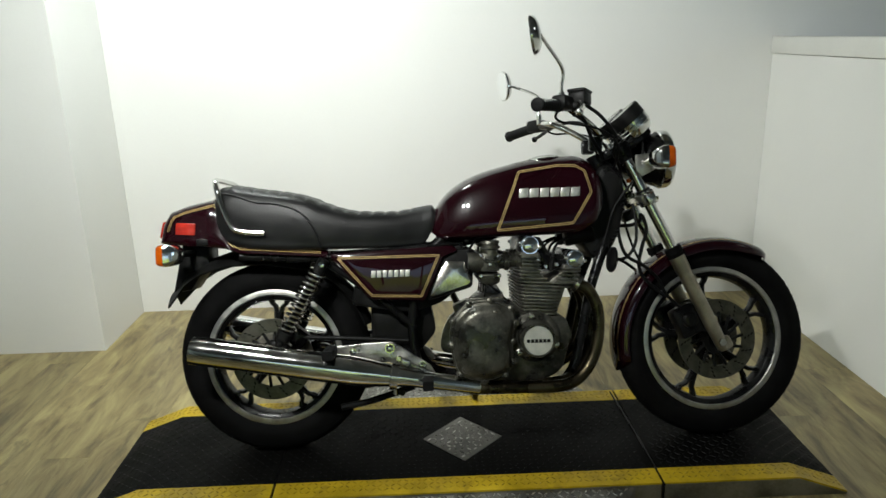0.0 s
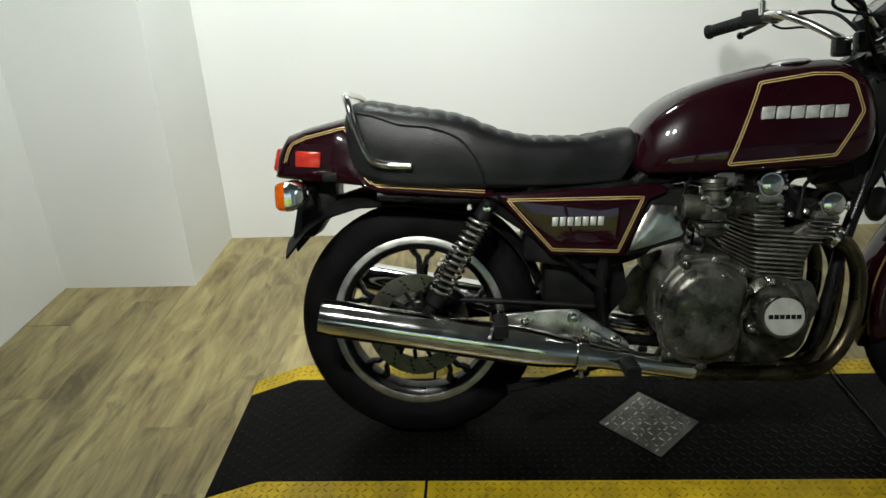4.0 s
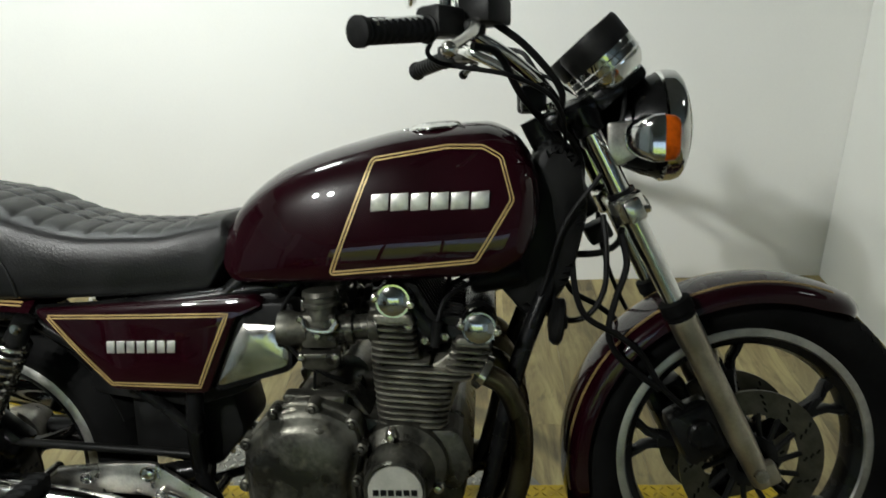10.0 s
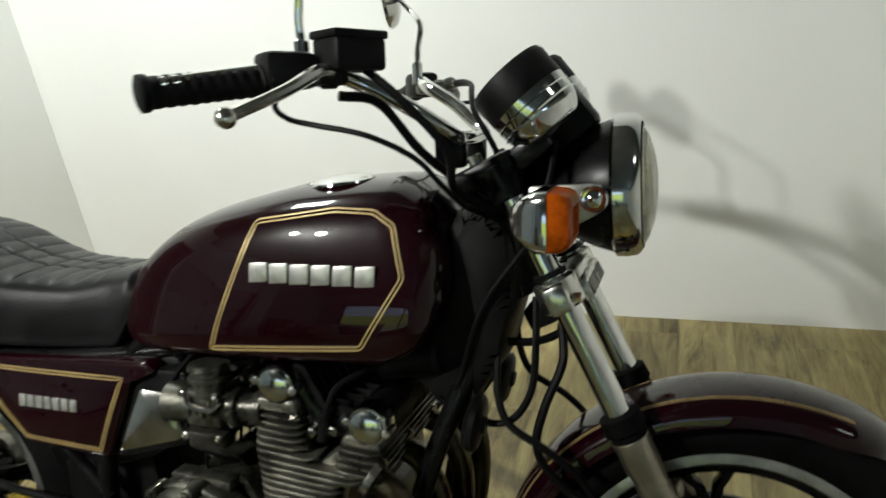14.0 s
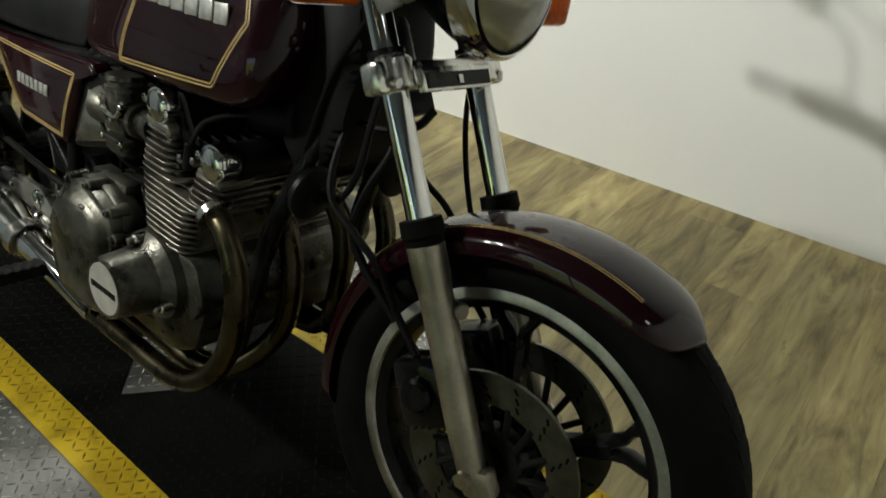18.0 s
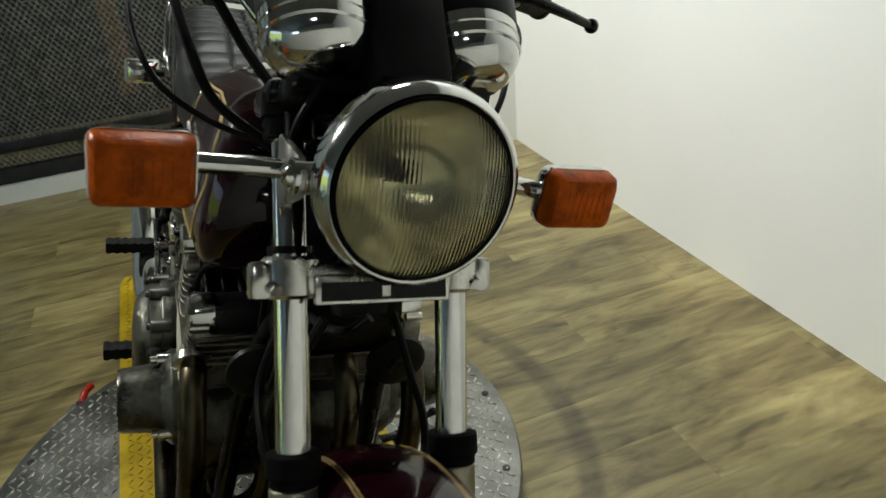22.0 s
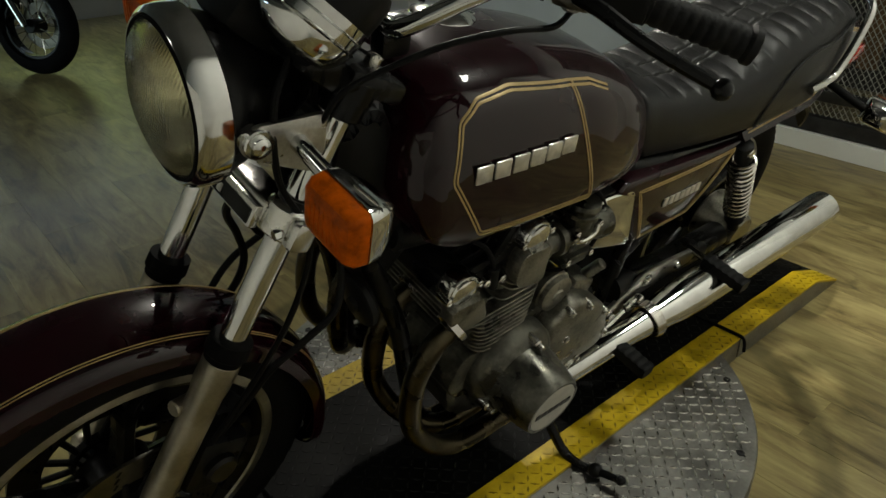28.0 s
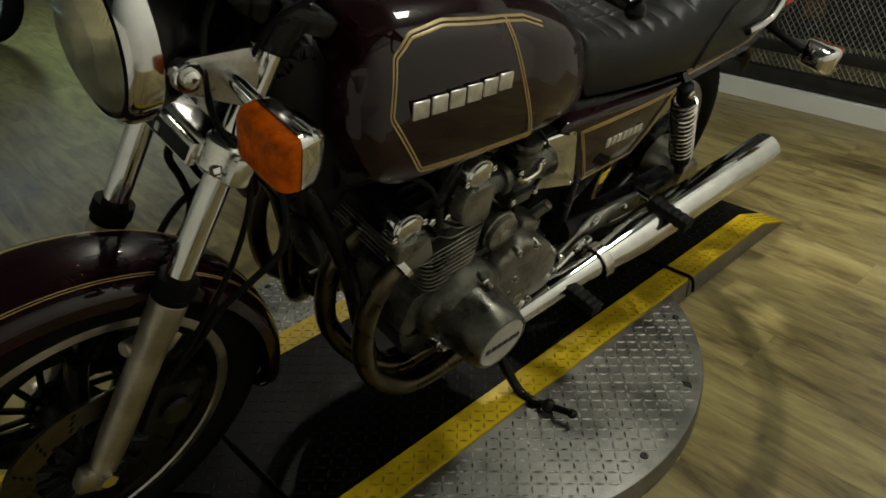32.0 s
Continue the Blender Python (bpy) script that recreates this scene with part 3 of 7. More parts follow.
def roller_door():
    g = thing("garage_door", Matrix.Translation((XGAR - 0.06, -2.37, 0)), "white sectional garage door, closed, with a black bottom seal", "garage door")
    w = 2.48
    for i in range(4):
        bm = B()
        z0 = 0.045 + i * 0.495
        box(bm, (0, 0, z0 + 0.2455), (0.04, w, 0.489), bev=0.004)
        box(bm, (0.021, 0, z0 + 0.2455), (0.006, w - 0.16, 0.34), bev=0.0028, seg=1)
        p = part("door_panel", bm, DOORPANEL, g)
        for y in (-w / 2 + 0.06, -0.2, w / 2 - 0.10):
            bm = B()
            box(bm, (0.03, y, z0 + 0.49), (0.012, 0.05, 0.09), bev=0.004)
            cyl(bm, (0.04, y - 0.03, z0 + 0.492), (0.04, y + 0.03, z0 + 0.492), 0.009, n=10)
            part("hinge", bm, NEARBLACK, p, "dark steel hinge")
    bm = B()
    box(bm, (0.006, 0, 0.022), (0.05, w + 0.02, 0.044), bev=0.012)
    part("bottom_seal", bm, RUBBER, g, "black rubber bottom seal")
    bm = B()
    tube(bm, [(0.03, -0.130, 0.72), (0.045, -0.128, 0.66), (0.035, -0.138, 0.58), (0.042, -0.150, 0.50), (0.035, -0.152, 0.43)], [0.012, 0.009, 0.010, 0.016, 0.010], 10)
    box(bm, (0.032, -0.135, 0.64), (0.02, 0.03, 0.10), bev=0.005)
    part("pull_cord", bm, RUBBER, g, "black latch with a hanging pull cord")
    for s in (-1, 1):
        bm = B()
        box(bm, (0.05, s * (w / 2 - 0.016), 1.03), (0.05, 0.03, 1.97), bev=0.004)
        part("door_track", bm, NEARBLACK, g)


mesh_gate()
roller_door()


# shop window, with sky and grass outside it
def shop_window():
    g = thing("window_1", Matrix.Translation(((SW0 + SW1) / 2, YEND - 0.06, 0.0)), "dark-framed glass shop front with sky and grass outside", "window", kind="structure")
    w = SW1 - SW0
    for k in range(4):
        bm = B()
        box(bm, (-w / 2 + 0.03 + k * (w - 0.06) / 3, 0, 1.335), (0.06, 0.06, 2.02), bev=0.004)
        part("window_frame", bm, NEARBLACK, g)
    for z in (0.368, 2.31):
        bm = B()
        box(bm, (0, 0.001, z), (w - 0.002, 0.056, 0.09), bev=0.004)
        part("window_frame", bm, NEARBLACK, g)
    for k in range(3):
        bm = B()
        box(bm, (-w / 2 + w / 6 + k * w / 3, 0, 1.339), (w / 3 - 0.07, 0.008, 1.85))
        p = part("pane", bm, GLASS, g)
        p.visible_shadow = False
    for name, z0, z1, mat, what in (("backdrop_sky", 2.0, 6.0, glow("pale sky", (0.60, 0.76, 1.0), SKY), "pale blue sky outside the shop front"), ("backdrop_grass", 1.0, 2.0, glow("sunlit grass", (0.36, 0.45, 0.11), SKY * 1.35), "sunlit green grass outside the shop front"),
                                     ("backdrop_pavement", -0.1, 1.0, glow("pale pavement", (0.42, 0.54, 0.34), SKY * 0.8), "pale pavement outside the shop front")):
        bm = B()
        box(bm, ((SW0 + SW1) / 2, YEND - 1.6, (z0 + z1) / 2), (9.0, 0.02, z1 - z0))
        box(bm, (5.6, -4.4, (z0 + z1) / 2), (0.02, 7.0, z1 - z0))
        tagged(part(name, bm, mat), what, "backdrop", kind="structure")


shop_window()


# bulbs and tube lights on the ceiling
def ceiling_lights():
    for at, aim in SPOTS:
        at = Vector(at)
        g = thing("spotlight", Matrix.Translation((at.x, at.y, HEIGHT)), "white ceiling spotlight turned towards the wall", "spotlight", "spotlights over the showroom")
        bm = B()
        lathe(bm, [(0, 0.05), (-0.02, 0.05), (-0.025, 0.012), (-0.20, 0.012)], (0, 0, 0), (0, 0, 1), 20)
        part("socket", bm, TRIM, g)
        d = (aim - at).normalized()
        o = Vector((0, 0, at.z - HEIGHT))
        bm = B()
        lathe(bm, [(-0.11, 0.012), (-0.105, 0.035), (-0.03, 0.048), (0.05, 0.062), (0.05, 0.058), (0.02, 0.052), (0.018, 0.002)], o, d, 28)
        part("shade", bm, TRIM, g, "white lamp shade")
        bm = B()
        lathe(bm, [(0.02, 0.048), (0.045, 0.052), (0.052, 0.03), (0.054, 0.002)], o, d, 24)
        part("bulb", bm, glow("bulb", (1.0, 0.95, 0.85), 30.0), g, "glowing bulb")
    for x, y, watts in PANELS:
        g = thing("ceiling_panel", Matrix.Translation((x, y, HEIGHT)), "square white ceiling light with a glowing diffuser", "ceiling light", "square lights on the ceiling")
        bm = B()
        for k in range(4):
            box(bm, Matrix.Rotation(k * math.pi / 2, 3, "Z") @ Vector((0.19, 0, -0.02)), (0.03, 0.40, 0.04) if k % 2 == 0 else (0.40, 0.03, 0.04), bev=0.004)
        part("frame", bm, TRIM, g)
        bm = B()
        box(bm, (0, 0, -0.02), (0.35, 0.35, 0.03), bev=0.004)
        part("diffuser", bm, glow("diffuser", (0.97, 1.0, 0.92), 3.5), g, "glowing diffuser")


ceiling_lights()


# ---- turntable and ramp ----
P, YO, YI, XJ, XB, XT = 0.07, 0.305, 0.226, 0.615, 1.05, 1.21


def lug_field(bm, inside, z_of, pitch, length, width, height, x0, x1, y0, y1):
    """Raised lozenges, turned by turns, as on tread plate."""
    i = 0
    x = x0
    while x <= x1:
        j = 0
        y = y0
        while y <= y1:
            if inside(x, y):
                a = radians(45 if (i + j) % 2 else -45)
                c, s = math.cos(a), math.sin(a)
                z = z_of(x)
                low = [(-length / 2, 0), (0, -width / 2), (length / 2, 0), (0, width / 2)]
                v = [bm.verts.new((x + c * p - s * q, y + s * p + c * q, z)) for p, q in low]
                t = [bm.verts.new((x + c * p * 0.7 - s * q * 0.5, y + s * p * 0.7 + c * q * 0.5, z_of(x + c * p * 0.7) + height)) for p, q in low]
                bm.faces.new(t)
                for k in range(4):
                    bm.faces.new((v[k], v[(k + 1) % 4], t[(k + 1) % 4], t[k]))
            y += pitch
            j += 1
        x += pitch
        i += 1
    return bm


def turntable():
    g = thing("turntable", Matrix.Identity(4), "round bare-metal tread plate turntable on the plank floor", "turntable")
    R = 0.610
    bm = B()
    lathe(bm, [(0.004, R - 0.004), (0.0, R - 0.03), (0.004, R), (0.052, R), (0.058, R - 0.003), (0.060, R - 0.01)], (0, 0, 0), (0, 0, 1), 128)
    part("plate", bm, TREAD, g)
    bm = B()
    lug_field(bm, lambda x, y: x * x + y * y < (R - 0.02) ** 2 and abs(y) > YO + 0.012, lambda x: 0.0598, 0.0208, 0.0240, 0.0064, 0.0026, -R, R, -R, R)
    part("tread_lug", bm, LUG, g)["kind"] = "stuff"
    for k in range(14):
        a = 2 * math.pi * k / 14 + 0.2
        x, y = (R - 0.035) * math.cos(a), (R - 0.035) * math.sin(a)
        if abs(y) > YO + 0.02:
            bm = B()
            lathe(bm, [(0, 0.009), (0.003, 0.0085), (0.004, 0.004), (0.002, 0.003)], (x, y, 0.0595), (0, 0, 1), 12)
            part("bolt", bm, NEARBLACK, g)
    return g


def ramp_height(x):
    return P if abs(x) < XB else P - (abs(x) - XB) * (P - 0.012) / (XT - XB)


def ramp():
    g = thing("wheel_ramp", Matrix.Identity(4), "black tread plate wheel platform with yellow edges and sloping ends", "platform")
    for x0, x1 in ((-XT, -XJ - 0.004), (-XJ + 0.004, XJ - 0.004), (XJ + 0.004, XT)):
        xs = sorted({x0, x1} | {x for x in (-XB, XB) if x0 < x < x1})
        bm = B()
        rings = [[(x, -YI, ramp_height(x) - 0.006), (x, YI, ramp_height(x) - 0.006), (x, YI, ramp_height(x)), (x, -YI, ramp_height(x))] for x in xs]
        loft(bm, rings)
        deck = part("deck", bm, BLACKTREAD, g, "black tread plate deck")
        bm = B()
        lug_field(bm, lambda x, y: x0 + 0.012 < x < x1 - 0.012 and abs(x) + abs(y) > 0.155, lambda x: ramp_height(x) - 0.0003, 0.0225, 0.024, 0.007, 0.0016, -XT + 0.01, XT - 0.01, -YI + 0.008, YI - 0.008)
        part("tread_lug", bm, BLACKLUG, deck)["kind"] = "stuff"
        for s in (-1, 1):
            bm = B()
            rings = [[(x, s * (YI + 0.0006), ramp_height(x) - 0.006), (x, s * YO, ramp_height(x) - 0.006), (x, s * YO, ramp_height(x) + 0.0005), (x, s * (YI + 0.0006), ramp_height(x) + 0.0005)] for x in xs]
            loft(bm, rings)
            edge = part("edge_strip", bm, YELLOW, g, "worn yellow painted edge")
            bm = B()
            lug_field(bm, lambda x, y: x0 + 0.008 < x < x1 - 0.008 and YI + 0.008 < y * s < YO - 0.006, lambda x: ramp_height(x) + 0.0003, 0.0205, 0.0215, 0.006, 0.0016, -XT + 0.01, XT - 0.01, s * (YI + YO) / 2 - 0.034, s * (YI + YO) / 2 + 0.04)
            part("tread_lug", bm, YELLOWLUG, edge)["kind"] = "stuff"
            bm = B()
            rings = [[(x, s * (YO - 0.004), 0.001), (x, s * YO, 0.001), (x, s * YO, ramp_height(x) - 0.0065), (x, s * (YO - 0.004), ramp_height(x) - 0.0065)] for x in xs]
            loft(bm, rings)
            part("skirt", bm, TREAD, g, "bare metal side skirt")
    for x in (-XJ, XJ):
        bm = B()
        box(bm, (x, 0, P - 0.006), (0.006, 2 * YO, 0.006))
        part("joint_strip", bm, RUBBER, g, "black joint between the sections")
    bm = B()
    tube(bm, [(XJ - 0.016, 0.285, P + 0.003), (XJ - 0.010, 0.10, P + 0.004), (XJ - 0.004, -0.08, P + 0.004), (XJ - 0.002, YO * -0.98, P + 0.004), (XJ, -YO - 0.005, P - 0.006), (XJ, -YO - 0.006, 0.02)], 0.0032, 8)
    part("joint_cord", bm, BLACK, g, "shiny black cord laid along the joint")
    bm = B()
    slab(bm, [(-0.139, 0), (0, -0.142), (0.139, 0), (0, 0.142)], -0.003, 0.0, m=Matrix.Translation((0, 0, P + 0.0022)) @ Matrix.Rotation(radians(90), 4, "X"))
    inset = part("diamond_plate", bm, TREAD, g, "bare metal diamond-shaped inset")
    bm = B()
    lug_field(bm, lambda x, y: abs(x) + abs(y) < 0.128, lambda x: P + 0.0020, 0.0225, 0.024, 0.007, 0.0018, -0.14, 0.14, -0.14, 0.14)
    part("tread_lug", bm, LUG, inset)["kind"] = "stuff"
    return g


turntable()
ramp()


# ---- the motorcycle ----
# bike axes: x ahead, y to its left, z up along its own middle plane, which leans over on the side stand
FWD = Vector((math.cos(PSI), math.sin(PSI), 0))
LEFT = Vector((-math.sin(PSI) * math.cos(PHI), math.cos(PSI) * math.cos(PHI), math.sin(PHI)))
UP = FWD.cross(LEFT)
STAND = Matrix((( *[FWD.x, LEFT.x, UP.x], ORIGIN[0]), (*[FWD.y, LEFT.y, UP.y], ORIGIN[1]), (*[FWD.z, LEFT.z, UP.z], ORIGIN[2]), (0, 0, 0, 1)))
bike = thing("motorcycle", STAND, "maroon vintage four-cylinder motorcycle with gold pinstripes, leaning on its side stand", "motorcycle")
FH, RH = Vector((0.8765, 0.0, 0.336)), Vector((-0.634, 0.0, 0.324))    # wheel hubs
RAKE = Vector((0.282, 0, -0.578)).normalized()         # down the fork legs
HEAD = Vector((0.53, 0, 0.89))
STEER = Matrix.Translation(HEAD) @ Matrix.Rotation(radians(-0.8), 4, RAKE) @ Matrix.Translation(-HEAD)
TURNED = Matrix.Translation(HEAD) @ Matrix.Rotation(radians(-4.8), 4, RAKE) @ Matrix.Translation(-HEAD)    # the wheel stands a little to the left


def cast_wheel(name, hub, r_tyre, r_rim, half, tyre_half, turn, label):
    w = part(name, lathe(B(), [(-0.055, 0.02), (-0.055, 0.045), (-0.035, 0.05), (-0.03, 0.06), (0.03, 0.06), (0.035, 0.05), (0.055, 0.045), (0.055, 0.02)], hub, (0, 1, 0), 36), BLACK, bike, label)
    # tyre: rounded section with a tread that sits proud of the sidewalls
    prof = []
    for k in range(25):
        a = math.pi * (k / 24)
        c, s = math.cos(a), math.sin(a)
        h = s ** 0.8
        bead = 1.0 - 0.36 * max(0.0, 1.0 - h / 0.42) ** 2
        prof.append((bead * tyre_half * (abs(c) ** 0.75) * (1 if c > 0 else -1), r_rim - 0.004 + (r_tyre - r_rim + 0.004) * h))
    prof += [(-half * 0.8, r_rim - 0.012), (half * 0.8, r_rim - 0.012)]
    part("tyre", lathe(B(), prof, hub, (0, 1, 0), 96, wrap=True), RUBBER, w, "black road tyre")
    # tread grooves stand as low blocks round the crown
    bm = B()
    n = 64
    for i in range(n):
        for s in (-1, 1):
            for q, (y, dy) in enumerate(((0.25, 0.14), (0.6, 0.13))):
                a = 2 * math.pi * (i + 0.5 * q) / n
                yy = s * y * tyre_half
                rr = r_rim - 0.004 + (r_tyre - r_rim + 0.004) * (1 - y ** 2.67) ** 0.4 - 0.0010
                c = hub + Vector((math.cos(a) * rr, yy, math.sin(a) * rr))
                tilt = Matrix.Rotation(-s * radians(10 + 24 * q), 3, "X")
                box(bm, c, (0.0017, dy * tyre_half * 2, 2 * math.pi * rr / n * 0.62), Matrix.Rotation(-a, 3, "Y") @ Matrix.Rotation(s * radians((9, 40)[q]), 3, "Z") @ tilt)
    part("tread", bm, RUBBER, w)["kind"] = "stuff"
    rim = [(-half, r_rim), (-half + 0.004, r_rim + 0.008), (-half + 0.009, r_rim), (-half + 0.012, r_rim - 0.016), (0, r_rim - 0.022), (half - 0.012, r_rim - 0.016), (half - 0.009, r_rim),
           (half - 0.004, r_rim + 0.008), (half, r_rim), (half - 0.003, r_rim - 0.022), (half - 0.012, r_rim - 0.034), (0, r_rim - 0.040), (-half + 0.012, r_rim - 0.034), (-half + 0.003, r_rim - 0.022)]
    part("rim", lathe(B(), rim, hub, (0, 1, 0), 96, wrap=True), BLACK, w, "black cast wheel rim")
    for s in (-1, 1):
        lip = [(s * (half - 0.002), r_rim - 0.019), (s * (half + 0.0014), r_rim - 0.016), (s * (half + 0.0012), r_rim), (s * (half - 0.004), r_rim + 0.009), (s * (half - 0.008), r_rim), (s * (half - 0.008), r_rim - 0.015)]
        part("rim_lip", lathe(B(), lip, hub, (0, 1, 0), 96, wrap=True), RIMEDGE, w, "polished rim edge")
    def limb(name, stations):
        """stations: centre, half width, half depth."""
        bm = B()
        rings = []
        for i, (c, wd, th) in enumerate(stations):
            a, z = stations[max(i - 1, 0)][0], stations[min(i + 1, len(stations) - 1)][0]
            side = (z - a).normalized().cross(Vector((0, 1, 0)))
            rings.append([c + side * wd * x + Vector((0, th * y, 0)) for x, y in ((-1, -0.5), (-0.5, -1), (0.5, -1), (1, -0.5), (1, 0.5), (0.5, 1), (-0.5, 1), (-1, 0.5))])
        loft(bm, rings)
        return part(name, bm, BLACK, w)

    def at(deg, r):
        return hub + Vector((math.cos(radians(deg)) * r, 0, math.sin(radians(deg)) * r))
    for k in range(5):
        a = turn + 72 * k
        limb("spoke", [(at(a, 0.05), 0.019, 0.024), (at(a, 0.09), 0.014, 0.021), (at(a, r_rim * 0.52), 0.014, 0.019), (at(a, r_rim * 0.66), 0.017, 0.018)])
        for s in (-1, 1):
            limb("spoke_branch", [(at(a + s * 1.8, r_rim * 0.60), 0.008, 0.017), (at(a + s * 4.2, r_rim * 0.74), 0.0075, 0.016), (at(a + s * 7.2, r_rim - 0.050), 0.0075, 0.016), (at(a + s * 8.4, r_rim - 0.033), 0.012, 0.018)])
    return w


def brake_disc(w, hub, y, r):
    bm = B()
    lathe(bm, [(y - 0.003, r * 0.66), (y - 0.003, r), (y + 0.003, r), (y + 0.003, r * 0.66)], hub, (0, 1, 0), 72, wrap=True)
    d = part("brake_disc", bm, DISC, w, "slotted steel brake disc")
    bm = B()
    lathe(bm, [(y - 0.006, 0.03), (y - 0.006, r * 0.36), (y + 0.006, r * 0.36), (y + 0.006, 0.03)], hub, (0, 1, 0), 36, wrap=True)
    part("disc_carrier", bm, SATIN, w, "black disc carrier")
    for k in range(14):
        a = 2 * math.pi * k / 14
        p0 = hub + Vector((math.cos(a - 0.1) * r * 0.33, y, math.sin(a - 0.1) * r * 0.33))
        p1 = hub + Vector((math.cos(a + 0.12) * r * 0.69, y, math.sin(a + 0.12) * r * 0.69))
        part("disc_arm", tube(B(), [p0, p1], 0.0055, 8, smooth=False), SATIN, w)
    bm = B()
    for k in range(14):
        for q, rr in ((0, 0.74), (1, 0.83), (2, 0.92)):
            a = 2 * math.pi * (k + 0.12 * q) / 14
            c = hub + Vector((math.cos(a) * r * rr, y, math.sin(a) * r * rr))
            box(bm, c, (0.004, 0.0068, 0.010), Matrix.Rotation(-a + 0.7, 3, "Y"))
    part("disc_slot", bm, RUBBER, d)["kind"] = "stuff"


STEERED[0] = TURNED
fw = cast_wheel("front_wheel", FH, 0.335, 0.2490, 0.035, 0.053, 100, "black cast five-spoke front wheel")
for y in (-0.062, 0.062):
    brake_disc(fw, FH, y, 0.137)
STEERED[0] = None
rw = cast_wheel("rear_wheel", RH, 0.325, 0.231, 0.042, 0.060, 86, "black cast five-spoke rear wheel")
brake_disc(rw, RH, -0.075, 0.137)


# fuel tank: x, crest, half width, how far the crest is rounded
TANK = [(-0.088, 0.773, 0.088), (-0.075, 0.808, 0.118), (-0.031, 0.867, 0.145), (0.049, 0.918, 0.165), (0.148, 0.95, 0.174), (0.267, 0.974, 0.176), (0.395, 0.982, 0.172), (0.443, 0.964, 0.169), (0.472, 0.928, 0.15), (0.488, 0.888, 0.114)]
TANK_LOW = [(-0.088, 0.735), (-0.05, 0.712), (0.1, 0.715), (0.385, 0.722), (0.45, 0.748), (0.488, 0.82)]
SHAPE = [(0.0, 1.0), (0.36, 0.988), (0.60, 0.945), (0.765, 0.868), (0.845, 0.775), (0.905, 0.645), (0.952, 0.495), (0.985, 0.35), (1.0, 0.22), (0.985, 0.10), (0.93, 0.02), (0.75, -0.01), (0.45, -0.02), (0.0, -0.02)]


def eased(x, xs, ys):
    """Cubic through the points, with no overshoot."""
    xs, ys = np.asarray(xs, float), np.asarray(ys, float)
    h, d = np.diff(xs), np.diff(ys) / np.diff(xs)
    m = np.zeros(len(xs))
    m[0], m[-1] = d[0], d[-1]
    for i in range(1, len(xs) - 1):
        if d[i - 1] * d[i] > 0:
            m[i] = 2 * d[i - 1] * d[i] / (d[i - 1] + d[i])
    i = int(np.clip(np.searchsorted(xs, x) - 1, 0, len(xs) - 2))
    t = min(max((x - xs[i]) / h[i], 0.0), 1.0)
    return float((2 * t ** 3 - 3 * t * t + 1) * ys[i] + (t ** 3 - 2 * t * t + t) * h[i] * m[i] + (3 * t * t - 2 * t ** 3) * ys[i + 1] + (t ** 3 - t * t) * h[i] * m[i + 1])


def tank_ring(x):
    top, w = (eased(x, [t[0] for t in TANK], [t[k] for t in TANK]) for k in (1, 2))
    low = eased(x, [t[0] for t in TANK_LOW], [t[1] for t in TANK_LOW])
    side = [(w * a, low + (top - low) * b) for a, b in SHAPE]
    return side, top, low


def tank_side(x, z):
    """Half width of the tank's flank."""
    side = smooth_half(tank_ring(x)[0])
    k = max(range(len(side)), key=lambda i: side[i][0])
    side = side[:k + 3]
    return float(np.interp(z, [p[1] for p in reversed(side)], [p[0] for p in reversed(side)]))


def mirrored(side):
    return side + [(-y, z) for y, z in reversed(side[1:-1])]


def smooth_half(side, step=3):
    pts = curve([(a, 0, b) for a, b in side], step)
    return [(max(0.0, p.x), p.z) for p in pts]


bm = B()
xs = sorted(set([t[0] for t in TANK] + list(np.linspace(-0.088, 0.488, 64))))
loft(bm, [[(x, y, z) for y, z in mirrored(smooth_half(tank_ring(x)[0]))] for x in xs])
tank = part("fuel_tank", bm, PAINT, bike, "maroon fuel tank with gold pinstripes", sharp=50)


def ribbon(name, pts, width, side_of, parent, s, mat=GOLD, lift=0.0012, gap=0.0):
    """A painted line on a flank: pts in x and z, laid on the surface side_of(x, z), on side s."""
    fine = []
    for (x0, z0), (x1, z1) in zip(pts, pts[1:]):
        n = max(2, int(math.hypot(x1 - x0, z1 - z0) / 0.012))
        fine += [(x0 + (x1 - x0) * k / n, z0 + (z1 - z0) * k / n) for k in range(n)]
    fine.append(pts[-1])
    rows = []
    for i, (x, z) in enumerate(fine):
        a, b = fine[max(i - 1, 0)], fine[min(i + 1, len(fine) - 1)]
        d = Vector((b[0] - a[0], b[1] - a[1])).normalized()
        nx, nz = -d.y, d.x
        row = []
        for k in (gap - width / 2, gap + width / 2):
            px, pz = x + nx * k, z + nz * k
            row.append((px, s * (side_of(px, pz) + lift), pz))
        for k in (gap + width / 2, gap - width / 2):
            px, pz = x + nx * k, z + nz * k
            row.append((px, s * (side_of(px, pz) - 0.002), pz))
        rows.append(row)
    bm = B()
    loft(bm, rows)
    return part(name, bm, mat, parent, sharp=60)


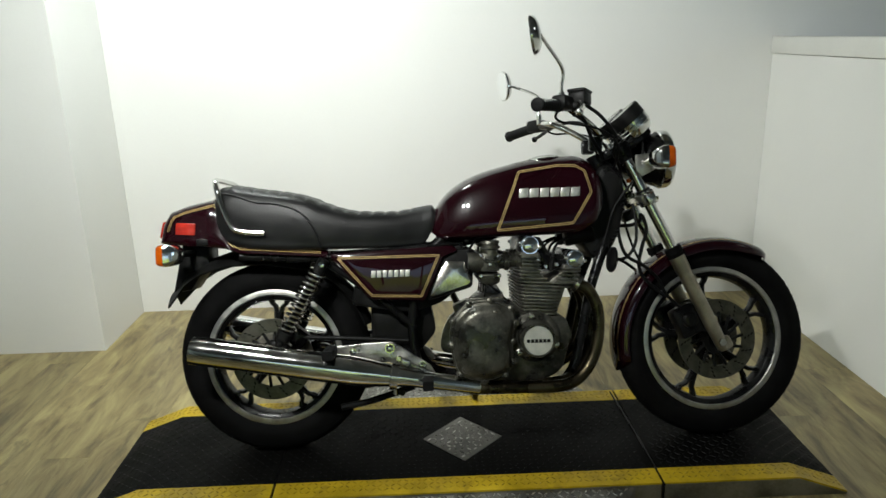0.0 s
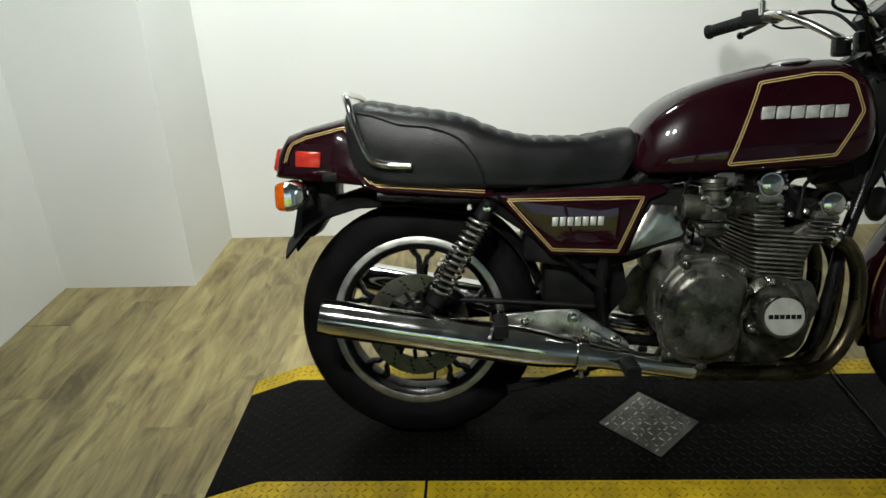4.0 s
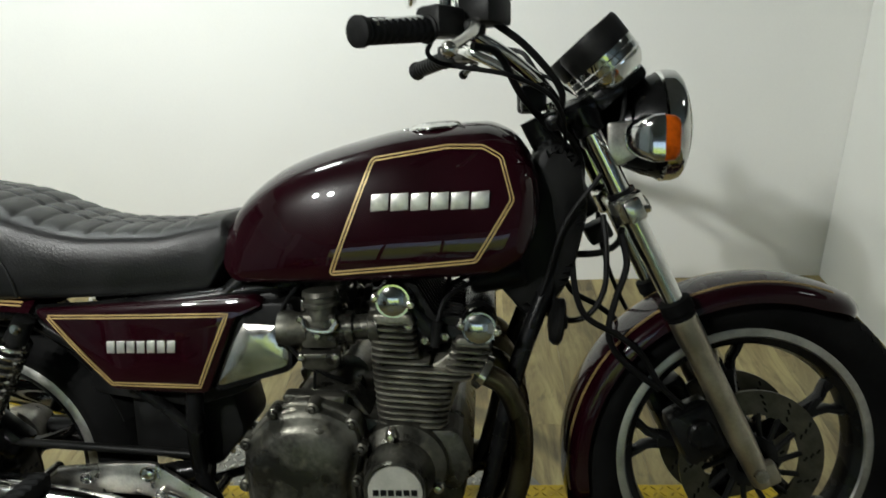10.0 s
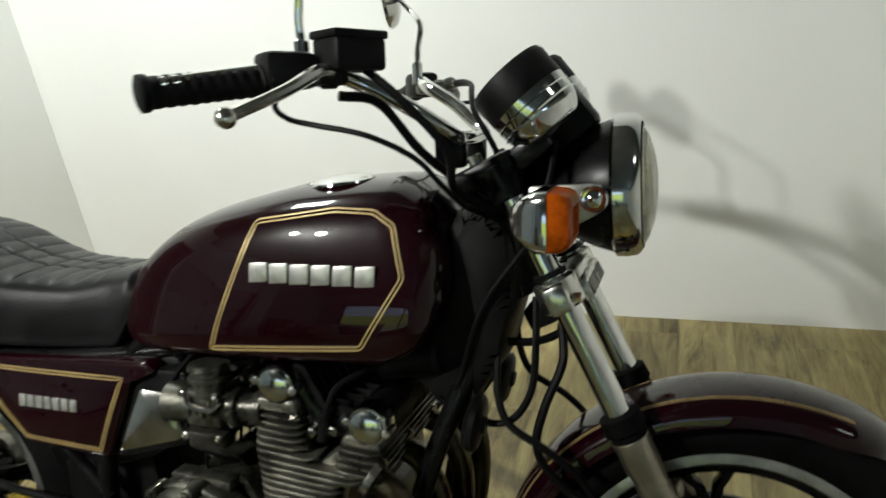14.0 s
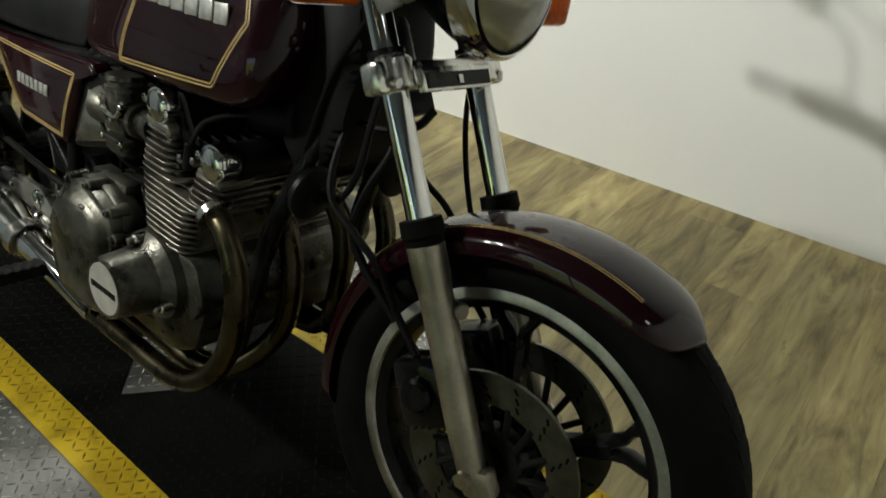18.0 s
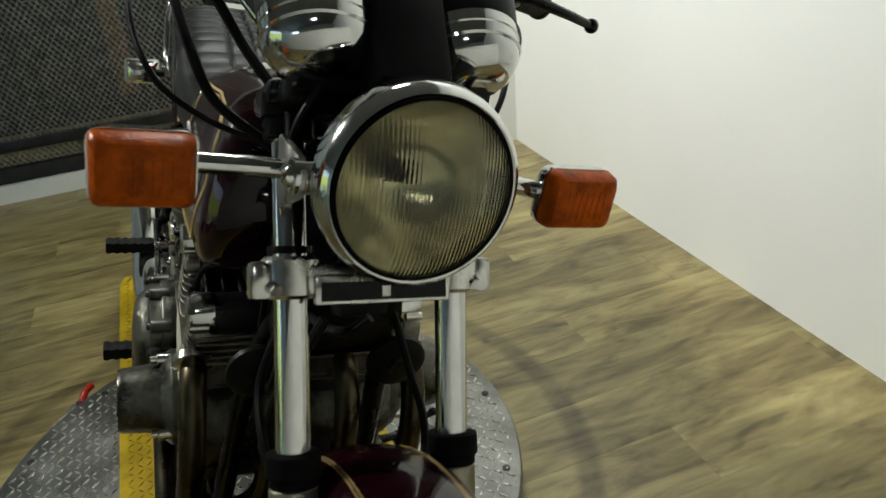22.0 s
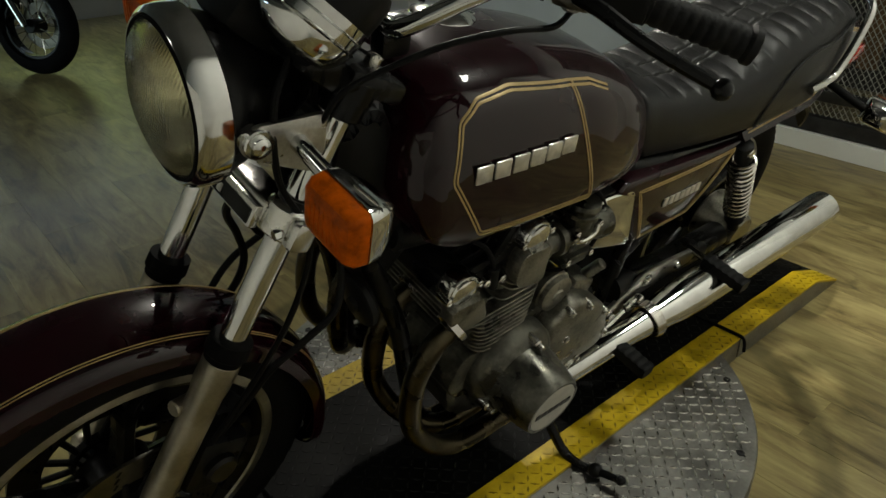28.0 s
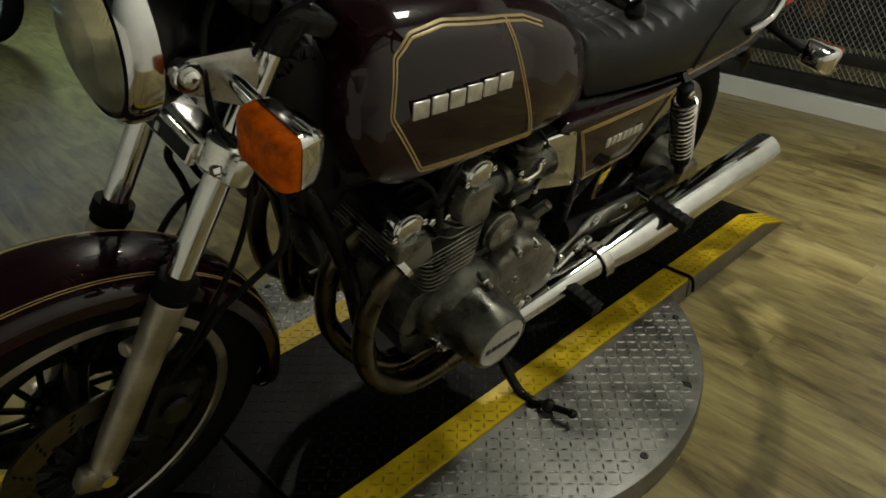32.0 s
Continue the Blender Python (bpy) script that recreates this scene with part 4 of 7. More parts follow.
LINE = [(0.128, 0.735), (0.204, 0.924), (0.33, 0.942), (0.39, 0.940), (0.420, 0.922), (0.437, 0.852), (0.374, 0.752)]
HIGH = [(0.128, 0.735), (0.205, 0.935), (0.33, 0.952), (0.39, 0.948), (0.420, 0.928), (0.432, 0.852), (0.374, 0.752)]
LINE, HIGH = rounded(LINE, 0.006, 3), rounded(HIGH, 0.006, 3)
LINE.append(LINE[0])
HIGH.append(HIGH[0])
for s in (-1, 1):
    for gap in (-0.0026, 0.0026):
        ribbon("pinstripe", LINE if s < 0 else HIGH, 0.0026, tank_side, tank, s, gap=gap)
    if s > 0:
        for gap in (-0.0026, 0.0026):
            ribbon("pinstripe", [(0.212, 0.936), (0.16, 0.926), (0.118, 0.910)], 0.0026, tank_side, tank, s, gap=gap)
    # raised emblem: six plain slanted blocks
    for k in range(6):
        x0 = 0.200 + k * 0.0335
        bm = B()
        slab(bm, [(x0, 0.838), (x0 + 0.0300, 0.840), (x0 + 0.0325, 0.869), (x0 + 0.0025, 0.867)], 0, 0.004, 0.0015, m=Matrix.Translation((0, s * tank_side(x0 + 0.014, 0.853) - (0.0 if s > 0 else 0.004), 0)))
        part("emblem_block", bm, WHITEMARK, tank, "bright metal emblem block")
bm = B()
lathe(bm, [(-0.030, 0.036), (0.004, 0.036), (0.004, 0.001)], (0.306, -0.050, 0.966), (-0.08, -0.05, 1), 32)
neck = part("filler_neck", bm, SATIN, tank, "black ring under the filler cap")
bm = B()
lathe(bm, [(0.004, 0.001), (0.004, 0.047), (0.007, 0.050), (0.010, 0.049), (0.014, 0.042), (0.017, 0.028), (0.018, 0.0005)], (0.306, -0.050, 0.966), (-0.08, -0.05, 1), 36)
box(bm, (0.255, -0.050, 0.969), (0.016, 0.018, 0.007), bev=0.003)
cap = part("filler_cap", bm, CHROME, tank, "chrome hinged filler cap")
bm = B()
box(bm, (0.362, -0.046, 0.971), (0.030, 0.028, 0.010), bev=0.003)
part("cap_hinge", bm, CHROME, cap)


# seat
SEAT = [(-0.8, 0.880, 0.115), (-0.785, 0.905, 0.13), (-0.74, 0.912, 0.142), (-0.66, 0.899, 0.148), (-0.56, 0.884, 0.15), (-0.5, 0.870, 0.15), (-0.444, 0.846, 0.148), (-0.39, 0.827, 0.144), (-0.327, 0.814, 0.138), (-0.21, 0.81, 0.125), (-0.13, 0.822, 0.115), (-0.085, 0.828, 0.11), (-0.068, 0.804, 0.104)]
SEAT_LOW = [(-0.8, 0.76), (-0.74, 0.715), (-0.63, 0.696), (-0.3, 0.69), (-0.12, 0.695), (-0.085, 0.74), (-0.068, 0.77)]
bm = B()
rings = []
for x in np.linspace(-0.80, -0.068, 230):
    top, w = (eased(x, [t[0] for t in SEAT], [t[k] for t in SEAT]) for k in (1, 2))
    low = eased(x, [t[0] for t in SEAT_LOW], [t[1] for t in SEAT_LOW])
    half = smooth_half([(0, 1), (0.13, 1), (0.18, 0.9995), (0.23, 0.999), (0.45, 0.995), (0.72, 0.955), (0.90, 0.84), (0.98, 0.62), (1.0, 0.38), (0.985, 0.15), (0.94, 0.0), (0.6, -0.01), (0, -0.01)], 4)
    ring = []
    ph = (x + 0.8) / 0.043
    pleat = abs(math.sin(math.pi * ph)) ** 0.36 * 0.0065 if -0.77 < x < -0.14 else 0.005
    for a, b in half:
        z = low + (top - low) * b
        if b > 0.9 and a < 0.78:
            z += pleat - 0.005
            if -0.77 < x < -0.14:
                z -= 0.0065 * math.exp(-((a - 0.18) / 0.028) ** 2)
        ring.append((w * a, z))
    rings.append([(x, y, z) for y, z in mirrored(ring)])
loft(bm, rings)
seat = part("seat", bm, VINYL, bike, "stepped black vinyl seat with a pleated top", sharp=70)
for s in (-1, 1):
    bm = B()
    tube(bm, [(-0.79, s * 0.124, 0.885), (-0.725, s * 0.136, 0.874), (-0.66, s * 0.145, 0.852), (-0.583, s * 0.147, 0.842), (-0.518, s * 0.1485, 0.817), (-0.478, s * 0.1495, 0.774), (-0.457, s * 0.149, 0.730), (-0.45, s * 0.146, 0.695)], 0.003, 8)
    part("piping", bm, VINYL, seat)


# tail cowl and the rear mudguard
def cowl():
    bm = B()
    secs = [(-0.984, 0.726, 0.742, 0.092), (-0.974, 0.724, 0.80, 0.100), (-0.952, 0.722, 0.834, 0.107), (-0.90, 0.716, 0.852, 0.116), (-0.83, 0.712, 0.868, 0.124), (-0.795, 0.708, 0.876, 0.128), (-0.765, 0.703, 0.80, 0.131), (-0.74, 0.692, 0.73, 0.134), (-0.70, 0.682, 0.708, 0.138), (-0.55, 0.672, 0.697, 0.141), (-0.43, 0.664, 0.690, 0.142)]
    rings = []
    for x, low, top, w in secs:
        rings.append([(x, y, z) for y, z in mirrored(smooth_half([(0, top), (w * 0.6, top - (top - low) * 0.04), (w * 0.9, top - (top - low) * 0.18), (w, low + (top - low) * 0.45), (w * 0.99, low), (0, low)], 3))])
    loft(bm, rings)
    c = part("tail_cowl", bm, PAINT, bike, "maroon tail cowl with gold pinstripes", sharp=50)

    def flank(x, z):
        xs = [q[0] for q in secs]
        low, top, w = (float(np.interp(x, xs, [q[k] for q in secs])) for k in (1, 2, 3))
        side = smooth_half([(0, top), (w * 0.6, top - (top - low) * 0.04), (w * 0.9, top - (top - low) * 0.18), (w, low + (top - low) * 0.45), (w * 0.99, low)], 3)
        return float(np.interp(z, [p[1] for p in reversed(side)], [p[0] for p in reversed(side)]))
    for s in (-1, 1):
        for gap in (-0.0025, 0.0025):
            ribbon("pinstripe", [(-0.45, 0.681), (-0.728, 0.702), (-0.748, 0.722), (-0.790, 0.835), (-0.800, 0.846), (-0.90, 0.824), (-0.935, 0.810), (-0.945, 0.795), (-0.962, 0.745), (-0.955, 0.736), (-0.80, 0.716), (-0.738, 0.707)], 0.0025, flank, c, s, lift=0.0016, gap=gap)
        bm = B()
        box(bm, (-0.893, s * 0.1205, 0.770), (0.064, 0.014, 0.040), Matrix.Rotation(radians(4), 3, "Y"), bev=0.004)
        part("side_reflector", bm, RED, c, "red side reflector")
        bm = B()
        box(bm, (-0.838, s * 0.126, 0.725), (0.038, 0.018, 0.022), bev=0.003)
        part("helmet_hook", bm, SATIN, c)
    bm = B()
    box(bm, (-0.982, 0, 0.768), (0.022, 0.150, 0.060), Matrix.Rotation(radians(14), 3, "Y"), bev=0.008)
    part("tail_light", bm, RED, c, "red tail light lens")
    return c


cowl()
bm = B()
rings = []
for x, z, w in ((-0.985, 0.552, 0.06), (-0.955, 0.585, 0.075), (-0.92, 0.625, 0.085), (-0.86, 0.664, 0.09), (-0.78, 0.688, 0.092), (-0.66, 0.692, 0.092), (-0.5, 0.668, 0.09)):
    rings.append([(x, y * w, z - 0.022 * y * y * 2) for y in np.linspace(-1, 1, 11)] + [(x + 0.003, y * (w - 0.004), z - 0.022 * y * y * 2 - 0.005) for y in np.linspace(1, -1, 11)])
loft(bm, rings)
part("rear_mudguard", bm, SATIN, bike, "black rear mudguard")
bm = B()
slab(bm, [(-0.965, 0.557), (-0.905, 0.563), (-0.84, 0.66), (-0.84, 0.715), (-0.93, 0.72)], -0.055, 0.055, 0.006)
part("plate_bracket", bm, SATIN, bike, "black number plate bracket")
bm = B()
tube(bm, [(-0.628, -0.157, 0.748), (-0.70, -0.157, 0.755), (-0.735, -0.156, 0.775), (-0.765, -0.152, 0.845), (-0.782, -0.142, 0.905), (-0.792, -0.11, 0.925), (-0.795, -0.05, 0.928), (-0.795, 0.05, 0.928), (-0.792, 0.11, 0.925), (-0.782, 0.142, 0.905), (-0.765, 0.152, 0.845), (-0.735, 0.156, 0.775), (-0.70, 0.157, 0.755), (-0.628, 0.157, 0.748)], 0.0095, 12)
part("grab_rail", bm, CHROME, bike, "chrome grab rail")


# side covers
SIDE = [(-0.425, 0.672), (-0.30, 0.678), (-0.02, 0.690), (0.0, 0.674), (-0.052, 0.655), (-0.112, 0.512), (-0.290, 0.522)]
def dome(x, z, y):
    return y + 0.010 - 0.12 * (x + 0.21) ** 2 - 0.9 * (z - 0.60) ** 2 - (12.0 * max(0.0, z - 0.618) ** 2 if y < 0.1435 else 0.0)


def domed(poly, y0, y1, s, inset=0.007):
    """A plate whose outer face bulges a little, with a rounded edge."""
    cx, cz = (sum(p[k] for p in poly) / len(poly) for k in (0, 1))
    rings = []
    for f, back in ((1.0, y0), (1.0, -0.006), (0.985, -0.0015), (0.96, 0.0), (0.75, 0.0), (0.5, 0.0), (0.25, 0.0), (0.02, 0.0)):
        ring = []
        for x, z in poly:
            px, pz = cx + (x - cx) * f, cz + (z - cz) * f
            ring.append((px, s * (back if back > 0 else dome(px, pz, y1) + back), pz))
        rings.append(ring)
    return loft(B(), rings)


for s in (-1, 1):
    c = part("side_cover", domed(rounded(SIDE, 0.012), 0.118, 0.150, s), PAINT, bike, "maroon side cover with gold pinstripes", sharp=60)
    flat = lambda x, z: dome(x, z, 0.150)
    for gap in (-0.0025, 0.0025):
        ribbon("pinstripe", [(-0.395, 0.660), (-0.066, 0.660), (-0.126, 0.528), (-0.287, 0.535), (-0.395, 0.660)], 0.0025, flat, c, s, gap=gap)
    for k in range(7):
        x0 = -0.288 + k * 0.0185
        bm = B()
        slab(bm, [(x0, 0.594), (x0 + 0.0145, 0.594), (x0 + 0.0165, 0.616), (x0 + 0.002, 0.616)], 0, 0.003, 0.001, m=Matrix.Translation((0, s * (flat(x0, 0.605) - 0.0003) - (0.0 if s > 0 else 0.003), 0)))
        part("emblem_block", bm, WHITEMARK, c, "bright metal emblem block")
    bm = B()
    merge(bm, domed(rounded([(-0.050, 0.668), (0.046, 0.670), (0.036, 0.561), (-0.100, 0.522)] if s < 0 else [(-0.050, 0.672), (0.040, 0.674), (0.030, 0.557), (-0.101, 0.517)], 0.012), 0.10, 0.143 if s < 0 else 0.150, s))
    rim = B()
    slab(rim, rounded([(-0.058, 0.676), (0.052, 0.678), (0.042, 0.551), (-0.108, 0.510)], 0.014), 0.09, 0.142, 0.006, m=Matrix.Scale(s, 4, (0, 1, 0)))
    part("airbox_rim", rim, SATIN, bike, "black airbox rim round the chrome cover")
    part("airbox_cover", bm, CHROME if s > 0 else PITTED, bike, "polished chrome airbox cover")


# front mudguard
def fender():
    """A rolled guard round the front tyre, with twin stripes on its shoulders."""
    def crest(a):
        return 0.3675 + 0.003 * math.sin(radians(a - 60) * 1.3) - 0.010 * max(0.0, (66 - a) / 9) ** 2 - 0.007 * max(0.0, (a - 140) / 50)

    def half(a):
        return 0.0738 * math.sqrt(max(0.06, 1 - max(0, (70 - a) / 13.1, (a - 184) / 10.2) ** 2))

    def at(a, turn, lift=0.0):
        r, w = crest(a) - 0.029 * (1 - math.cos(turn)) + lift * math.cos(turn), (half(a) + lift) * math.sin(turn)
        if abs(turn) > 1.5:
            r -= 0.014 * min(1.0, max(0.0, a - 59) / 14)          # short upright skirt, none at the tip
        return (0.8934 + math.cos(radians(a)) * r, w + 0.0035, 0.3177 + math.sin(radians(a)) * r)
    rings = []
    bend = [-math.pi / 2] + list(np.linspace(-1.49, 1.49, 21)) + [math.pi / 2]
    for a in np.concatenate([np.linspace(57.2, 70, 12)[:-1], np.linspace(70, 184, 38), np.linspace(184, 194, 7)[1:]]):
        rings.append([at(a, k) for k in bend] + [at(a, k, -0.004) for k in reversed(bend)])
    f = part("front_mudguard", loft(B(), rings), PAINT, bike, "maroon front mudguard with gold pinstripes", sharp=60)
    for s in (-1, 1):
        for turn in (0.745, 0.81):
            rings = [[at(a, s * k, d) for k, d in ((turn - 0.015, 0.0009), (turn + 0.015, 0.0009), (turn + 0.015, -0.002), (turn - 0.015, -0.002))] for a in np.linspace(70, 187, 64)]
            part("pinstripe", loft(B(), rings), GOLD, f)
    return f


STEERED[0] = Matrix.Translation(HEAD) @ Matrix.Rotation(radians(-1.54), 4, RAKE) @ Matrix.Translation(-HEAD)
fender()
STEERED[0] = STEER


# fork, yokes
def on_leg(z, y=0.0):
    """A point of the fork leg at height z."""
    k = (z - 0.325) / (0.903 - 0.325)
    return Vector((0.882 - 0.282 * k, y, z))


FY = 0.093
for s in (-1, 1):
    y = s * FY
    part("fork_tube", cyl(B(), on_leg(1.0, y), on_leg(0.6, y), 0.0185, n=24), CHROME, bike, "chrome fork tube")
    bm = B()
    ax = on_leg(0.30, y) - on_leg(0.9, y)
    lathe(bm, [(0, 0.022), (0.004, 0.0262), (0.045, 0.0262), (0.065, 0.0235), (0.25, 0.0235), (0.30, 0.0215), (0.335, 0.020), (0.355, 0.018), (0.358, 0.006)], on_leg(0.630, y), ax, 24)
    box(bm, on_leg(0.33, y) + Vector((0.012, 0, -0.002)), (0.05, 0.03, 0.045), Matrix.Rotation(radians(-26), 3, "Y"), bev=0.01)
    cyl(bm, on_leg(0.545, y) + Vector((0.0, s * -0.02, 0)), on_leg(0.545, y) + Vector((0.03, s * -0.012, 0.008)), 0.012, n=12, bev=0.002)
    leg = part("fork_slider", bm, FORK, bike, "bare alloy fork slider")
    bm = B()
    cyl(bm, FH + Vector((0, s * 0.07, 0)), FH + Vector((0, s * 0.122, 0)), 0.013, n=6)
    part("axle_nut", bm, PITTED, leg)
    bm = B()
    lathe(bm, [(-0.006, 0.019), (-0.004, 0.029), (0.018, 0.030), (0.022, 0.0265), (0.03, 0.0265), (0.034, 0.021)], on_leg(0.655, y), ax, 24)
    part("dust_seal", bm, RUBBER, bike, "black rubber dust seal")
    # headlight ear
    bm = B()
    e = on_leg(0.945, y)
    slab(bm, rounded([(0.600, 0.922), (0.598, 0.972), (0.684, 0.976), (0.701, 0.966), (0.703, 0.947), (0.690, 0.936), (0.645, 0.912), (0.618, 0.898)], 0.007), s * (FY + 0.012) - 0.004, s * (FY + 0.012) + 0.004, 0.002)
    part("headlight_bracket", bm, SATINALLOY, bike, "alloy headlight bracket")
    bm = B()
    lathe(bm, [(-0.01, 0.006), (-0.01, 0.018), (0.007, 0.018), (0.009, 0.0165), (0.0085, 0.0115), (0.013, 0.0105), (0.016, 0.007), (0.017, 0.002)], (0.684, s * (FY + 0.012), 0.956), (0, s, 0), 16)
    part("headlight_bolt", bm, CHROME, bike, "chrome headlight bolt")

YOKE_Z = 0.826
bm = B()
c = on_leg(YOKE_Z)
turn = Matrix.Rotation(math.atan2(0.282, 0.578) * -1, 3, "Y")
box(bm, c + Vector((0.005, 0, 0)), (0.05, 0.17, 0.034), turn, bev=0.008)
for s in (-1, 1):
    ax = on_leg(0.8) - on_leg(0.9)
    cyl(bm, on_leg(YOKE_Z + 0.02, s * FY), on_leg(YOKE_Z - 0.02, s * FY), 0.031, n=24, bev=0.004)
    box(bm, on_leg(YOKE_Z, s * FY) + Vector((0.004, s * 0.034, -0.001)), (0.032, 0.022, 0.040), turn, bev=0.006)
yoke = part("lower_yoke", bm, POLISHED, bike, "polished lower fork yoke")
bm = B()
box(bm, c + Vector((0.034, 0, 0.002)), (0.012, 0.152, 0.032), turn, bev=0.003)
plate = part("yoke_cover", bm, POLISHED, yoke)
bm = B()
box(bm, c + Vector((0.041, 0, 0.003)), (0.002, 0.140, 0.020), turn)
part("emblem_panel", bm, BLACK, plate)
bm = B()
box(bm, c + Vector((0.043, 0, 0.003)), (0.002, 0.009, 0.011), turn)
for s in (-1, 1):
    bm2 = B()
    cyl(bm2, on_leg(YOKE_Z, s * (FY + 0.02)) + Vector((0.02, 0, 0)), on_leg(YOKE_Z, s * (FY + 0.02)) + Vector((0.032, 0, 0)), 0.007, n=6)
    part("pinch_bolt", bm2, CHROME, yoke)
part("emblem", bm, WHITEMARK, yoke, "plain metal emblem")
bm = B()
box(bm, on_leg(0.99) + Vector((-0.02, 0, 0)), (0.09, 0.24, 0.03), turn, bev=0.01)
part("upper_yoke", bm, BLACK, bike, "black upper fork yoke")
bm = B()
cyl(bm, (0.575, 0, 0.80), (0.485, 0, 0.985), 0.03, n=24)
part("steering_head", bm, BLACK, bike)

# headlight
HL, HD = Vector((0.662, 0, 0.961)), Vector((0.999, 0, 0.035)).normalized()
bm = B()
lathe(bm, [(-0.098, 0.008), (-0.092, 0.03), (-0.06, 0.050), (-0.02, 0.071), (0.015, 0.087), (0.04, 0.0945), (0.05, 0.0955), (0.05, 0.0925), (0.015, 0.084), (-0.02, 0.068), (-0.06, 0.047), (-0.090, 0.02), (-0.093, 0.006)], HL, HD, 48, wrap=True)
shell = part("headlight", bm, BLACK, bike, "black round headlight with a chrome rim")
bm = B()
lathe(bm, [(0.040, 0.096), (0.044, 0.1005), (0.062, 0.1005), (0.073, 0.098), (0.079, 0.092), (0.077, 0.088), (0.05, 0.090)], HL, HD, 64, wrap=True)
rim = part("headlight_rim", bm, CHROME, shell, "chrome headlight rim")
bm = B()
lathe(bm, [(0.070, 0.0855), (0.070, 0.0890), (0.0800, 0.0890), (0.0810, 0.0868), (0.079, 0.0855)], HL, HD, 64, wrap=True)
part("gasket", bm, RUBBER, rim, "black rubber gasket")
bm = B()
lathe(bm, [(0.0745, 0.0850), (0.0785, 0.0856), (0.087, 0.074), (0.095, 0.05), (0.099, 0.025), (0.100, 0.001), (0.096, 0.001), (0.095, 0.025), (0.091, 0.05), (0.083, 0.074)], HL, HD, 48, wrap=True)
part("headlight_lens", bm, LENS, shell, "clear fluted headlight glass").visible_shadow = False
bm = B()
lathe(bm, [(0.070, 0.0885), (0.05, 0.078), (0.025, 0.062), (0.005, 0.043), (-0.006, 0.024), (-0.009, 0.012), (-0.010, 0.012), (-0.007, 0.025), (0.004, 0.044), (0.024, 0.063), (0.049, 0.079), (0.069, 0.0895)], HL, HD, 48, wrap=True)
part("reflector", bm, BOWL, shell, "silvered reflector bowl")
bm = B()
lathe(bm, [(-0.012, 0.013), (0.012, 0.013), (0.016, 0.009), (0.030, 0.008), (0.034, 0.003)], HL, HD, 20)
part("headlight_bulb", bm, SATIN, shell, "shielded headlight bulb")


# turn signals
def turn_signal(at, facing, stem_from, front):
    at = Vector(at)
    s = 1 if at.y > 0 else -1
    rings = []
    for k, w, h in ((0.003, 0.0465, 0.0355), (-0.012, 0.0455, 0.0345), (-0.030, 0.036, 0.026), (-0.040, 0.026, 0.017), (-0.043, 0.014, 0.008)):
        rings.append([at + Vector((facing * k, y, z)) for y, z in rounded([(-w, -h), (w, -h), (w, h), (-w, h)], 0.014)])
    g = part("turn_signal", loft(B(), rings), CHROME, bike, "chrome turn signal with an amber lens")
    rings = []
    for k, w, h in ((0.002, 0.0435, 0.0325), (0.004, 0.045, 0.034), (0.018, 0.0435, 0.0325), (0.026, 0.039, 0.028), (0.029, 0.032, 0.021)):
        rings.append([at + Vector((facing * k, y, z)) for y, z in rounded([(-w, -h), (w, -h), (w, h), (-w, h)], 0.010)])
    lens = part("signal_lens", loft(B(), rings), AMBER, g, "amber lens")
    for k in range(-3, 4):
        bm = B()
        box(bm, at + Vector((facing * 0.0292, k * 0.008, 0)), (0.0012, 0.0025, 0.034), bev=0.0005, seg=1)
        part("lens_rib", bm, AMBER, lens)
    bm = B()
    tube(bm, [Vector(stem_from), at + Vector((-facing * 0.018, -s * 0.038, 0))], 0.0105, 14, smooth=False)
    part("signal_stem", bm, CHROME if front else SATIN, g)


for s in (-1, 1):
    turn_signal((0.650, 0.228, 0.929) if s > 0 else (0.648, -0.238, 0.948), 1, (0.636, s * 0.10, 0.946), True)


# gauges
GD = Vector((-0.66, 0, 0.75)).normalized()
for s in (-1, 1):
    o = Vector((0.602, s * 0.080, 1.074))
    bm = B()
    lathe(bm, [(-0.045, 0.012), (-0.043, 0.034), (-0.035, 0.045), (-0.022, 0.0535), (-0.012, 0.056), (0.014, 0.0575)], o, GD, 40)
    g = part("gauge", bm, CHROME, bike, "round gauge in a black can with a chrome base")
    bm = B()
    lathe(bm, [(0.014, 0.058), (0.05, 0.0595), (0.058, 0.056), (0.058, 0.050), (0.05, 0.049), (0.05, 0.002)], o, GD, 40)
    part("gauge_can", bm, SATIN, g)
    bm = B()
    lathe(bm, [(0.0505, 0.048), (0.0515, 0.047), (0.0515, 0.001)], o, GD, 32)
    part("gauge_face", bm, GAUGE, g)
    bm = B()
    lathe(bm, [(0.0555, 0.049), (0.0575, 0.048), (0.0575, 0.001)], o, GD, 32)
    part("gauge_glass", bm, GLASS, g).visible_shadow = False
    for q in (0, 1):
        bm = B()
        lathe(bm, [(-0.013 + 0.013 * q, 0.0560), (-0.011 + 0.013 * q, 0.0583), (-0.009 + 0.013 * q, 0.0562)], o, GD, 40)
        part("gauge_rib", bm, CHROME, g)
bm = B()
box(bm, (0.612, 0, 1.075), (0.085, 0.078, 0.125), Matrix.Rotation(radians(-40), 3, "Y"), bev=0.012)
part("indicator_panel", bm, SATIN, bike, "black warning light panel between the gauges")

